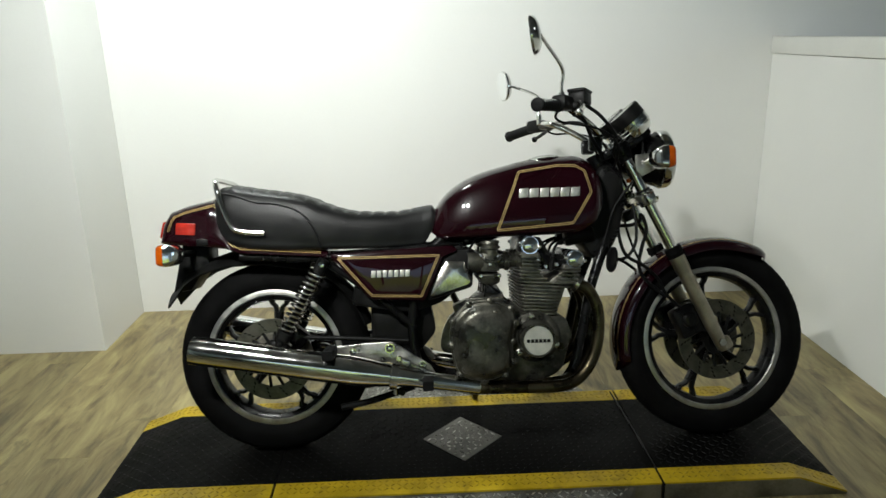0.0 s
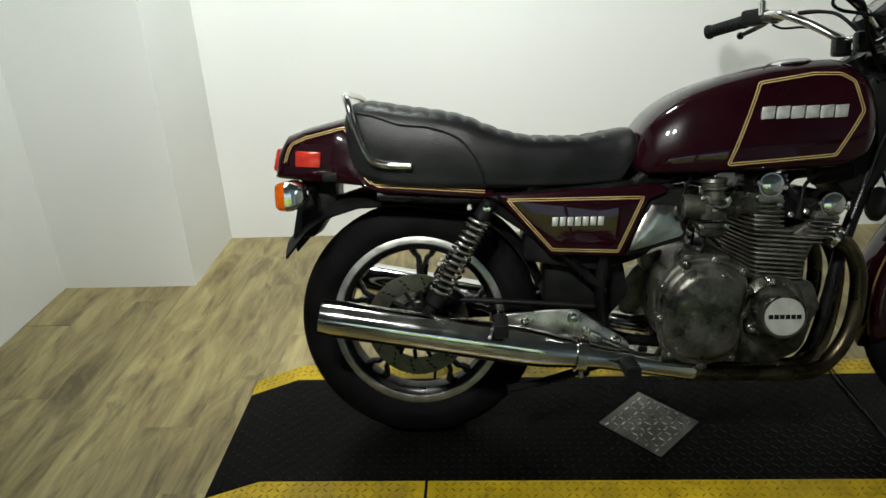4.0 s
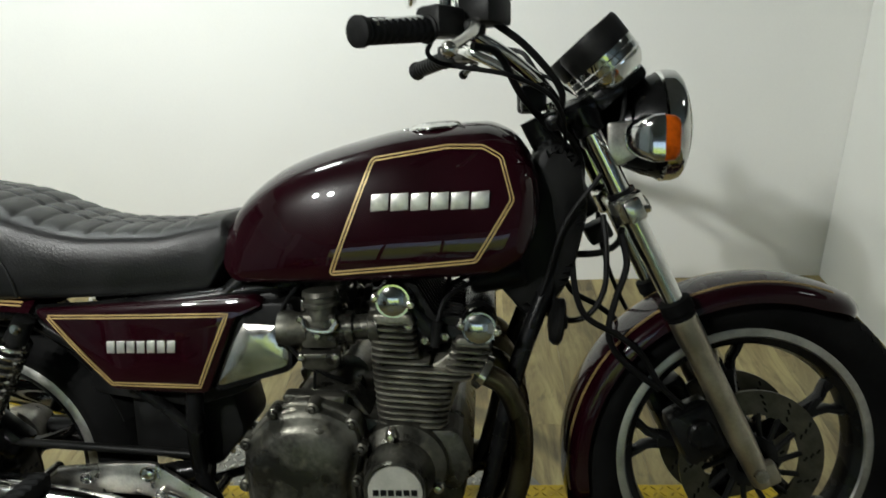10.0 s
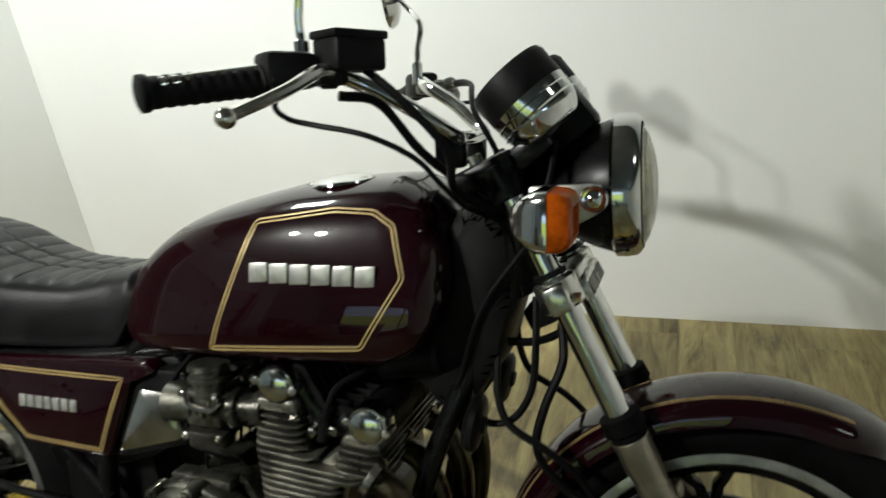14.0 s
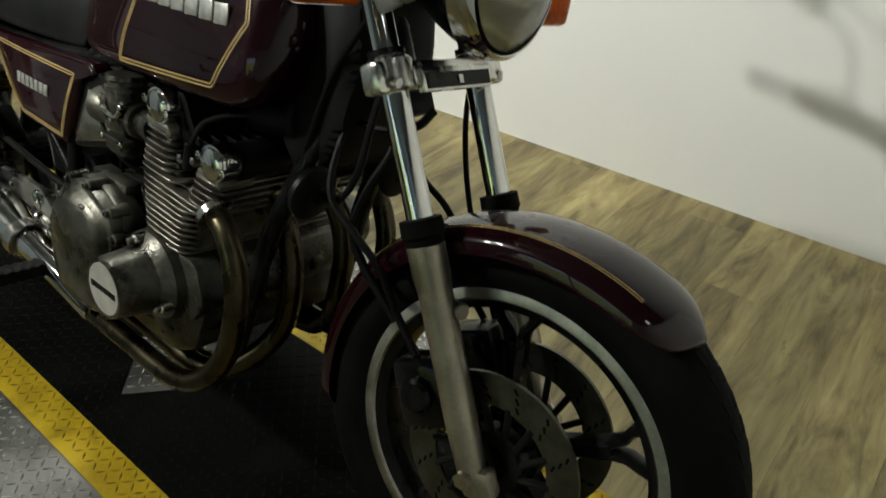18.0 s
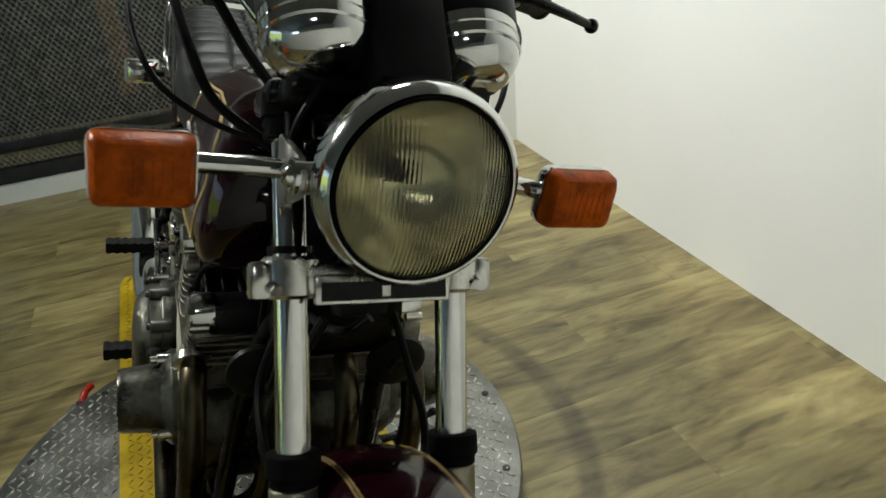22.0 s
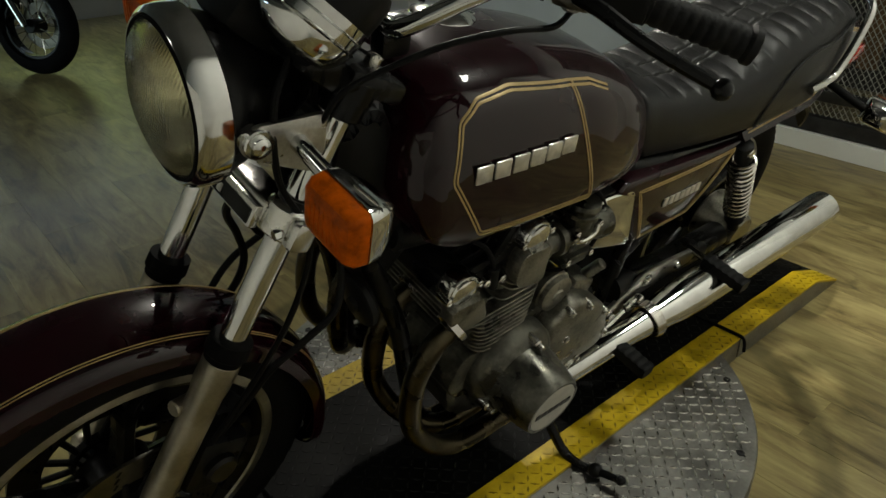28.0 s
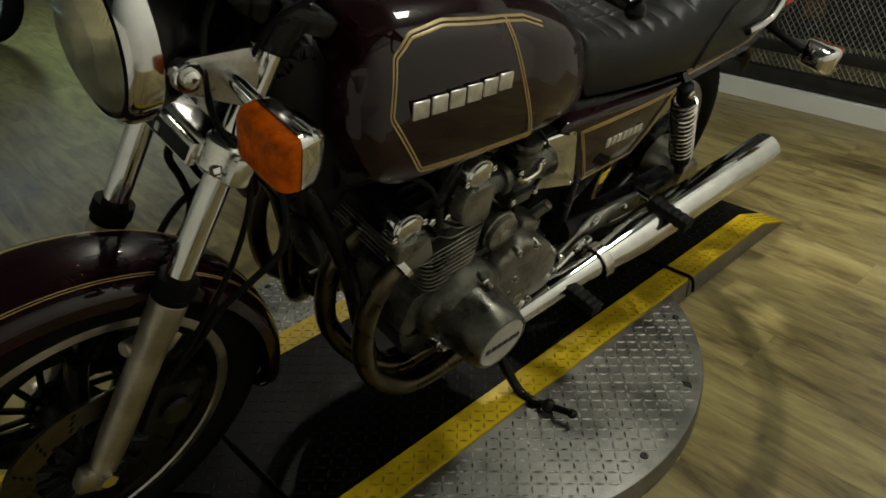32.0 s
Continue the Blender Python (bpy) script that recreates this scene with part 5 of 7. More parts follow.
# handlebar
bm = B()
half = [(0.490, 0.05, 1.034), (0.488, 0.086, 1.042), (0.43, 0.128, 1.086), (0.374, 0.160, 1.117), (0.346, 0.21, 1.128), (0.318, 0.262, 1.124), (0.243, 0.374, 1.105)]
tube(bm, [(x, -y, z) for x, y, z in reversed(half)] + half, 0.0112, 14)
part("handlebar", bm, CHROME, bike, "chrome handlebar")
for s in (-1, 1):
    a, b = Vector((0.312, s * 0.272, 1.119 if s > 0 else 1.113)), (Vector((0.237, 0.375, 1.103)) if s > 0 else Vector((0.226, -0.388, 1.098)))
    d = (b - a)
    bm = B()
    L = d.length
    prof = [(0, 0.012), (0, 0.0205), (0.006, 0.0205), (0.008, 0.017)]
    for k in range(9):
        h = 0.012 + (L - 0.03) * k / 8.5
        prof += [(h, 0.0172), (h + 0.002, 0.0182), (h + 0.008, 0.0182), (h + 0.0095, 0.0172)]
    prof += [(L - 0.01, 0.021), (L - 0.002, 0.021), (L, 0.016), (L, 0.006)]
    lathe(bm, prof, a, d, 20)
    part("grip", bm, GRIP, bike, "black ribbed rubber grip")
    bm = B()
    m = Vector((0.330, s * 0.250, 1.125))
    box(bm, m, (0.048, 0.066, 0.044), Matrix.Rotation(s * radians(37), 3, "Z"), bev=0.009)
    part("switch_housing", bm, SATIN, bike, "black switch housing")
    # lever
    bm = B()
    pts = [(0.376, s * 0.215, 1.120), (0.380, s * 0.260, 1.122), (0.374, s * 0.330, 1.110 if s > 0 else 1.098), (0.347, s * 0.406, 1.094 if s > 0 else 1.070)]
    tube(bm, pts, [0.011, 0.009, 0.0075, 0.0065], 10)
    bmesh.ops.create_uvsphere(bm, u_segments=14, v_segments=10, radius=0.0115, matrix=Matrix.Translation(pts[-1]))
    bm2 = B()
    box(bm2, (0.362, s * 0.218, 1.118), (0.058, 0.046, 0.022), Matrix.Rotation(s * radians(30), 3, "Z"), bev=0.007)
    cyl(bm2, (0.374, s * 0.224, 1.103), (0.374, s * 0.224, 1.132), 0.011, n=16, bev=0.002)
    perch = part("lever_perch", bm2, DULL if s > 0 else SATIN, bike, "lever perch on the handlebar")
    if s > 0:
        part("cable_adjuster", lathe(B(), [(0, 0.007), (0.012, 0.007), (0.013, 0.013), (0.017, 0.013), (0.018, 0.008), (0.022, 0.013), (0.026, 0.013), (0.027, 0.006), (0.05, 0.0055)], (0.388, 0.214, 1.121), (0.62, -0.78, 0.03), 16), PITTED, perch, "knurled cable adjuster")
    part("brake_lever" if s < 0 else "clutch_lever", bm, BLACK if s > 0 else PITTED, bike, "black control lever with a ball end")
bm = B()
box(bm, (0.395, -0.205, 1.144), (0.055, 0.075, 0.04), Matrix.Rotation(radians(-30), 3, "Z"), bev=0.006)
box(bm, (0.395, -0.205, 1.167), (0.058, 0.080, 0.010), Matrix.Rotation(radians(-30), 3, "Z"), bev=0.003)
part("brake_reservoir", bm, SATIN, bike, "black brake fluid reservoir")
for s in (-1, 1):
    base = Vector((0.335, s * 0.215, 1.134))
    top = Vector((0.245, s * 0.37, 1.304))
    bm = B()
    tube(bm, [base, base + Vector((0.0, s * 0.004, 0.05)), base + Vector((0.0, s * 0.02, 0.10)), Vector((0.275, s * 0.32, 1.284)), top], 0.0055, 10)
    cyl(bm, base - Vector((0, 0, 0.01)), base + Vector((0, 0, 0.03)), 0.010, n=12, bev=0.002)
    mr = part("mirror", bm, CHROME, bike, "round chrome mirror on a bent stem")
    bm = B()
    d = Vector((-0.93, s * -0.22, -0.10))
    lathe(bm, [(-0.022, 0.012), (-0.02, 0.03), (-0.012, 0.05), (0.0, 0.0585), (0.006, 0.0585), (0.007, 0.055)], top + Vector((-0.02, 0, 0)), d, 40)
    part("mirror_shell", bm, CHROME, mr)
    bm = B()
    lathe(bm, [(0.0075, 0.0545), (0.0082, 0.054), (0.0082, 0.001)], top + Vector((-0.02, 0, 0)), d, 40)
    part("mirror_glass", bm, MIRROR, mr, "mirror glass")
STEERED[0] = None
for s in (-1, 1):
    turn_signal((-0.918, -0.215, 0.689) if s < 0 else (-0.945, 0.238, 0.650), -1, (-0.895, s * 0.05, 0.69), False)


# ---- engine ----
bm = B()
slab(bm, rounded([(0.0, 0.33), (0.015, 0.45), (0.08, 0.50), (0.17, 0.47), (0.33, 0.455), (0.355, 0.36), (0.33, 0.27), (0.26, 0.235), (0.02, 0.245)], 0.03), -0.162, 0.162, 0.012)
part("crankcase", bm, CASE, bike, "dark oxidised alloy crankcase")
# cylinders: a block with stacked fins, all leaning a little forwards
def fin(x0, x1, z, half, parent, mat=ALLOY, r=0.030, tilt=4.5):
    m = Matrix.Translation((0.28, 0, z)) @ Matrix.Rotation(radians(tilt), 4, "Y") @ Matrix.Rotation(radians(90), 4, "X")
    bm = B()
    slab(bm, rounded([(x0 - 0.28, -half), (x1 - 0.28, -half), (x1 - 0.28, half), (x0 - 0.28, half)], r), -0.0021, 0.0021, 0.0008, m=m, seg=1)
    return part("fin", bm, mat, parent)


bm = B()
slab(bm, rounded([(0.205, 0.445), (0.205, 0.565), (0.352, 0.555), (0.305, 0.435)], 0.02), -0.158, 0.158, 0.01)
blk = part("cylinder_block", bm, ALLOY, bike, "finned alloy cylinder block")
for k in range(10):
    z = 0.460 + 0.0112 * k
    fin(0.194 - 0.0008 * k, 0.318 + 0.0056 * k if k > 7 else 0.318 + 0.0022 * k, z, 0.180, blk)
# cylinder head: two finned towers in a V with the cams on top
bm = B()
slab(bm, rounded([(0.200, 0.565), (0.202, 0.652), (0.262, 0.648), (0.262, 0.590), (0.290, 0.562), (0.335, 0.596), (0.388, 0.590), (0.385, 0.545)], 0.010), -0.156, 0.156, 0.006)
head = part("cylinder_head", bm, ALLOY, bike, "finned alloy cylinder head")
for k in range(7):
    z = 0.577 + 0.0112 * k
    fin(0.187 + 0.0006 * k, 0.270 - 0.0004 * k - (0.0 if k else -0.02), z - 0.004, 0.178 - 0.001 * k, head, r=0.022)
for k in range(5):
    z = 0.570 + 0.0112 * k
    fin(0.318 + 0.003 * k, 0.398, z - 0.004, 0.178 - 0.001 * k, head, r=0.022)
for s in (-1, 1):
    for (x0, x1), z in (((0.192, 0.266), 0.648), ((0.334, 0.397), 0.604)):
        bm = B()
        slab(bm, rounded([(x0, z - 0.006), (x0 + 0.004, z + 0.014), (x1 - 0.006, z + 0.012), (x1, z - 0.008)], 0.006), s * 0.135 - 0.035, s * 0.135 + 0.035, 0.005)
        part("cam_shoulder", bm, ALLOY, head)
bm = B()
slab(bm, rounded([(0.200, 0.655), (0.203, 0.705), (0.235, 0.716), (0.262, 0.705), (0.275, 0.665), (0.300, 0.640), (0.340, 0.634), (0.352, 0.655), (0.380, 0.666), (0.404, 0.650), (0.408, 0.612), (0.34, 0.604), (0.29, 0.598), (0.25, 0.640)], 0.012), -0.150, 0.150, 0.008)
cover = part("cam_cover", bm, BLACK, bike, "black cam cover with cast ribs")
for k in range(13):
    y = -0.144 + 0.024 * k
    bm = B()
    slab(bm, rounded([(0.262, 0.600), (0.250, 0.712), (0.268, 0.708), (0.30, 0.652), (0.345, 0.648), (0.352, 0.610)], 0.006), y - 0.002, y + 0.002, 0.0008, seg=1)
    part("rib", bm, SATIN, cover)
for s in (-1, 1):
    for x, z in ((0.231, 0.684), (0.377, 0.634)):
        bm = B()
        lathe(bm, [(-0.01, 0.031), (0.016, 0.031), (0.020, 0.0295), (0.020, 0.026), (0.024, 0.0245), (0.027, 0.018), (0.028, 0.001)], (x, s * 0.150, z), (0, s, 0), 32)
        cp = part("cam_end_cap", bm, CHROME, bike, "chrome cam end cap")
        for q in (-1, 1):
            bm = B()
            lathe(bm, [(0.0, 0.0068), (0.026, 0.0068), (0.027, 0.0045), (0.025, 0.0035), (0.025, 0.001)], (x + q * 0.030, s * 0.148, z - q * 0.006), (0, s, 0), 12)
            part("screw", bm, PITTED, cp)
    for x, z in ((0.283, 0.612), (0.318, 0.618), (0.255, 0.636)):
        bm = B()
        lathe(bm, [(0, 0.008), (0.014, 0.008), (0.016, 0.005), (0.016, 0.001)], (x, s * 0.150, z), (0, s, 0), 6)
        part("cover_bolt", bm, PITTED, cover)

for poly in ([(0.194, 0.582), (0.198, 0.664), (0.264, 0.664), (0.270, 0.612), (0.25, 0.585)], [(0.318, 0.556), (0.336, 0.612), (0.400, 0.612), (0.402, 0.562), (0.36, 0.545)]):
    bm = B()
    slab(bm, rounded(poly, 0.014), 0.150, 0.1815, 0.005)
    part("side_plate", bm, ALLOY, head, "smooth alloy side of the head")
# right covers
CLUTCH = [(-0.037, 0.370), (-0.029, 0.449), (0.024, 0.505), (0.093, 0.515), (0.162, 0.486), (0.176, 0.439), (0.165, 0.380), (0.166, 0.311), (0.137, 0.269), (0.068, 0.249), (-0.011, 0.273)]
bm = B()
CX, CZ = 0.071, 0.386
slab(bm, smooth_poly(CLUTCH), -0.200, -0.160, 0.004)
inner = smooth_poly([(CX + (x - CX) * 0.95, CZ + (z - CZ) * 0.95) for x, z in CLUTCH])
rings = []
for f, y in ((1.0, 0.19), (1.0, 0.214), (0.985, 0.219), (0.93, 0.221), (0.90, 0.2235), (0.86, 0.231), (0.80, 0.238), (0.72, 0.2425), (0.5, 0.247), (0.3, 0.249), (0.02, 0.2495)):
    rings.append([(CX + (x - CX) * f, -y, CZ + (z - CZ) * f) for x, z in inner])
loft(bm, rings)
cv = part("clutch_cover", bm, CASE, bike, "dark stained alloy clutch cover", sharp=45)
for x, z in CLUTCH:
    x, z = CX + (x - CX) * 0.965, CZ + (z - CZ) * 0.965
    bm = B()
    lathe(bm, [(0, 0.013), (0.034, 0.0115), (0.036, 0.0075), (0.033, 0.0065), (0.041, 0.0062), (0.042, 0.004), (0.039, 0.003), (0.039, 0.001)], (x, -0.184, z), (0, -1, 0), 14)
    part("cover_bolt", bm, CASE, cv)
# cast fins, pads and a seam that give the cover its lumpy face
for x0, z0, x1, z1, r in ((0.112, 0.463, 0.150, 0.440, 0.005), (0.092, 0.482, 0.122, 0.474, 0.005), (-0.004, 0.335, -0.006, 0.430, 0.006), (0.142, 0.300, 0.144, 0.380, 0.005)):
    bm = B()
    tube(bm, [(x0, -0.226, z0), ((x0 + x1) / 2, -0.236, (z0 + z1) / 2), (x1, -0.224, z1)], r, 8)
    part("raised_rib", bm, CASE, cv)
for x, z, r in ((0.128, 0.452, 0.016), (0.012, 0.300, 0.014), (0.070, 0.470, 0.013)):
    bm = B()
    lathe(bm, [(0, r * 1.3), (0.012, r), (0.014, r * 0.62), (0.009, r * 0.5), (0.009, 0.001)], (x, -0.222, z), (0, -1, 0), 18)
    part("cover_boss", bm, CASE, cv)
# gearbox top, breather box and clutch arm behind the cylinders
bm = B()
slab(bm, rounded([(0.02, 0.45), (0.035, 0.495), (0.07, 0.522), (0.15, 0.515), (0.185, 0.46)], 0.012), -0.150, 0.06, 0.008)
part("gearbox_top", bm, CASE, bike, "dark alloy gearbox top")
bm = B()
box(bm, (0.085, -0.158, 0.508), (0.11, 0.035, 0.020), Matrix.Rotation(radians(2), 3, "Y"), bev=0.004)
part("clutch_arm_housing", bm, CASE, bike, "stained alloy clutch arm housing")
bm = B()
tube(bm, [(0.06, -0.170, 0.482), (0.08, -0.172, 0.487), (0.12, -0.172, 0.481), (0.14, -0.170, 0.487)], [0.011, 0.007, 0.0065, 0.009], 10)
part("clutch_arm", bm, PITTED, bike, "bright clutch arm")
bm = B()
slab(bm, rounded([(0.19, 0.41), (0.185, 0.46), (0.34, 0.45), (0.365, 0.38), (0.33, 0.33)], 0.02), -0.172, 0.172, 0.008)
part("upper_crankcase", bm, CASE, bike, "stained alloy upper crankcase")
for s, x, z, r, y, e in ((-1, 0.236, 0.388, 0.054, 0.165, 0.106), (1, 0.226, 0.384, 0.064, 0.165, 0.138)):
    bm = B()
    lathe(bm, [(0, r * 1.55), (e * 0.22, r * 1.50), (e * 0.30, r * 1.36), (e * 0.38, r * (1.14 if s < 0 else 1.18)), (e * 0.62, r * (1.05 if s < 0 else 1.11)), (e * 0.86, r * (1.01 if s < 0 else 1.04)), (e * 0.92, r), (e * 0.97, r * 0.975), (e, r * 0.94), (e, r * 0.87), (e - 0.003, r * 0.85), (e - 0.003, 0.001)], (x, s * y, z), (0, s, 0), 48)
    ig = part("ignition_cover" if s < 0 else "generator_cover", bm, CASE, bike, "round stained alloy engine cover")
    bm = B()
    lathe(bm, [(e - 0.0028, r * 0.845), (e + 0.0002, r * 0.835), (e + 0.0006, 0.001)], (x, s * y, z), (0, s, 0), 40)
    em = part("emblem_plate", bm, PLATE, ig, "bright round plate")
    for q in range(6):
        bm = B()
        box(bm, (x + (q - 2.5) * r * 0.235, s * (y + e + 0.001), z), (r * 0.185, 0.0012, r * 0.19))
        part("emblem_bar", bm, BLACK, em, "plain black bar")
    for q in range(3):
        a = radians(100 + 120 * q)
        bm = B()
        lathe(bm, [(0, 0.012), (e * 0.42, 0.010), (e * 0.44, 0.007), (e * 0.52, 0.0065), (e * 0.53, 0.001)], (x + math.cos(a) * r * 1.30, s * y, z + math.sin(a) * r * 1.30), (0, s, 0), 12)
        part("cover_bolt", bm, PITTED, ig)
# left: gearbox cover, starter motor end, sprocket housing
bm = B()
POLY = smooth_poly([(0.150, 0.425), (0.10, 0.478), (0.045, 0.470), (-0.030, 0.415), (-0.062, 0.34), (-0.055, 0.29), (0.02, 0.282), (0.12, 0.30)])
rings = []
for f, y in ((1.0, 0.15), (1.0, 0.186), (0.97, 0.195), (0.90, 0.200), (0.5, 0.203), (0.02, 0.203)):
    rings.append([(0.05 + (x - 0.05) * f, y, 0.375 + (z - 0.375) * f) for x, z in POLY])
loft(bm, rings)
gc = part("gearbox_cover", bm, ALLOY, bike, "alloy gearbox cover", sharp=45)
for x, z in ((0.10, 0.468), (0.045, 0.460), (-0.022, 0.410), (-0.052, 0.335), (0.02, 0.292), (0.09, 0.392)):
    bm = B()
    lathe(bm, [(0, 0.010), (0.016, 0.009), (0.016, 0.0065), (0.021, 0.0065), (0.022, 0.001)], (x, 0.188, z), (0, 1, 0), 12)
    part("cover_bolt", bm, PITTED, gc)
bm = B()
lathe(bm, [(-0.16, 0.040), (0.0, 0.040), (0.004, 0.0435), (0.012, 0.0435), (0.014, 0.040), (0.024, 0.038), (0.027, 0.032), (0.027, 0.014), (0.030, 0.012), (0.030, 0.001)], (0.118, 0.145, 0.498), (0, 1, 0), 36)
part("starter_motor", bm, ALLOY, bike, "round alloy starter motor end")
bm = B()
box(bm, (0.02, 0.13, 0.455), (0.07, 0.06, 0.05), Matrix.Rotation(radians(-20), 3, "Y"), bev=0.012)
cyl(bm, (0.0, 0.14, 0.47), (-0.02, 0.16, 0.51), 0.012, n=14, bev=0.003)
part("breather_elbow", bm, ALLOY, bike, "alloy breather elbow")

# carburettors
for k, y in enumerate((-0.150, -0.055, 0.055, 0.150)):
    sgn = -1 if y < 0 else 1
    bm = B()
    lathe(bm, [(0, 0.030), (0.008, 0.032), (0.010, 0.028), (0.018, 0.028), (0.020, 0.033), (0.026, 0.033), (0.028, 0.026), (0.050, 0.026)], (0.102, y, 0.702), (0.03, 0, -1), 28)
    box(bm, (0.100, y, 0.632), (0.062, 0.044, 0.060), bev=0.006)
    lathe(bm, [(0, 0.024), (0.02, 0.024), (0.022, 0.030), (0.034, 0.030), (0.036, 0.022), (0.06, 0.022), (0.062, 0.027), (0.078, 0.027)], (0.125, y, 0.632), (1, 0, 0.05), 24)
    lathe(bm, [(0, 0.026), (0.022, 0.030), (0.030, 0.033), (0.05, 0.033)], (0.078, y, 0.632), (-1, 0, 0), 24)
    box(bm, (0.098, y, 0.588), (0.074, 0.050, 0.012), bev=0.003)
    loft(bm, [[(0.098 + x, y + q, z) for x, q in rounded([(-w, -w * 0.62), (w, -w * 0.62), (w, w * 0.62), (-w, w * 0.62)], 0.01)] for w, z in ((0.034, 0.586), (0.033, 0.568), (0.024, 0.560), (0.018, 0.556))])
    cb = part("carburettor", bm, CASE, bike, "stained alloy carburettor")
    for dx, dz in ((0.030, 0.030), (-0.028, 0.034), (0.030, -0.034), (-0.030, -0.034), (0.0, 0.004)):
        bm = B()
        lathe(bm, [(0, 0.0065), (0.006, 0.0065), (0.007, 0.005), (0.005, 0.004), (0.005, 0.001)], (0.098 + dx, y + sgn * 0.022, 0.622 + dz), (0, sgn, 0), 10)
        part("screw", bm, PITTED, cb)
    bm = B()
    tube(bm, [(0.075, y + sgn * 0.025, 0.655), (0.085, y + sgn * 0.03, 0.64), (0.12, y + sgn * 0.03, 0.636), (0.135, y + sgn * 0.026, 0.65)], [0.006, 0.0045, 0.0045, 0.006], 8)
    part("link_arm", bm, PITTED, cb)
    part("overflow_hose", tube(B(), [(0.085, y, 0.56), (0.082, y * 1.0, 0.53), (0.075, y * 0.9, 0.50), (0.06, y * 0.8, 0.46)], 0.003, 6), HOSE, cb, "black overflow hose")
bm = B()
cyl(bm, (0.118, -0.165, 0.668), (0.118, 0.165, 0.668), 0.006, n=10)
box(bm, (0.07, 0, 0.675), (0.006, 0.30, 0.018), bev=0.002)
part("carburettor_rail", bm, PITTED, bike, "bright carburettor linkage rail")

# exhaust
for y, out in ((-0.165, -0.195), (-0.058, -0.14), (0.058, 0.14), (0.165, 0.195)):
    bm = B()
    tube(bm, [(0.385, y, 0.553), (0.420, y * 1.02, 0.530), (0.447, y * 1.03, 0.46), (0.440, y * 1.04, 0.35), (0.398, (y + out) / 2, 0.268), (0.330, out, 0.230), (0.2, out, 0.226), (0.02, out, 0.229)], 0.0195, 16)
    part("exhaust_header", bm, BRASSY, bike, "heat-tinted exhaust header pipe")
    bm = B()
    lathe(bm, [(0, 0.03), (0.012, 0.032), (0.016, 0.022)], (0.376, y, 0.560), (0.8, 0, -0.5), 18)
    part("exhaust_flange", bm, PITTED, bike)
for s in (-1, 1):
    bm = B()
    a, b = Vector((0.055, s * 0.193, 0.232)), Vector((-0.862, -0.205, 0.384) if s < 0 else (-0.868, 0.250, 0.398))
    L = (b - a).length
    lathe(bm, [(0, 0.024), (0.004, 0.026), (0.22, 0.028), (0.30, 0.036), (0.36, 0.044), (0.42, 0.048), (L - 0.03, 0.0465), (L, 0.044), (L, 0.040), (L - 0.03, 0.036), (L - 0.1, 0.03), (L - 0.1, 0.001)], a, b - a, 40)
    mf = part("muffler", bm, CHROME, bike, "long chrome muffler")
    bm = B()
    c = a.lerp(b, 0.30)
    lathe(bm, [(-0.012, 0.038), (-0.012, 0.043), (0.012, 0.045), (0.012, 0.04)], c, b - a, 28, wrap=True)
    cyl(bm, c + Vector((0, 0, -0.035)), c + Vector((0, 0, -0.06)), 0.006, n=8)
    part("muffler_clamp", bm, PITTED, mf, "clamp ring")

# frame
def bar(name, pts, r, mat=BLACK, label="", n=12):
    return part(name, tube(B(), pts, r, n), mat, bike, label)


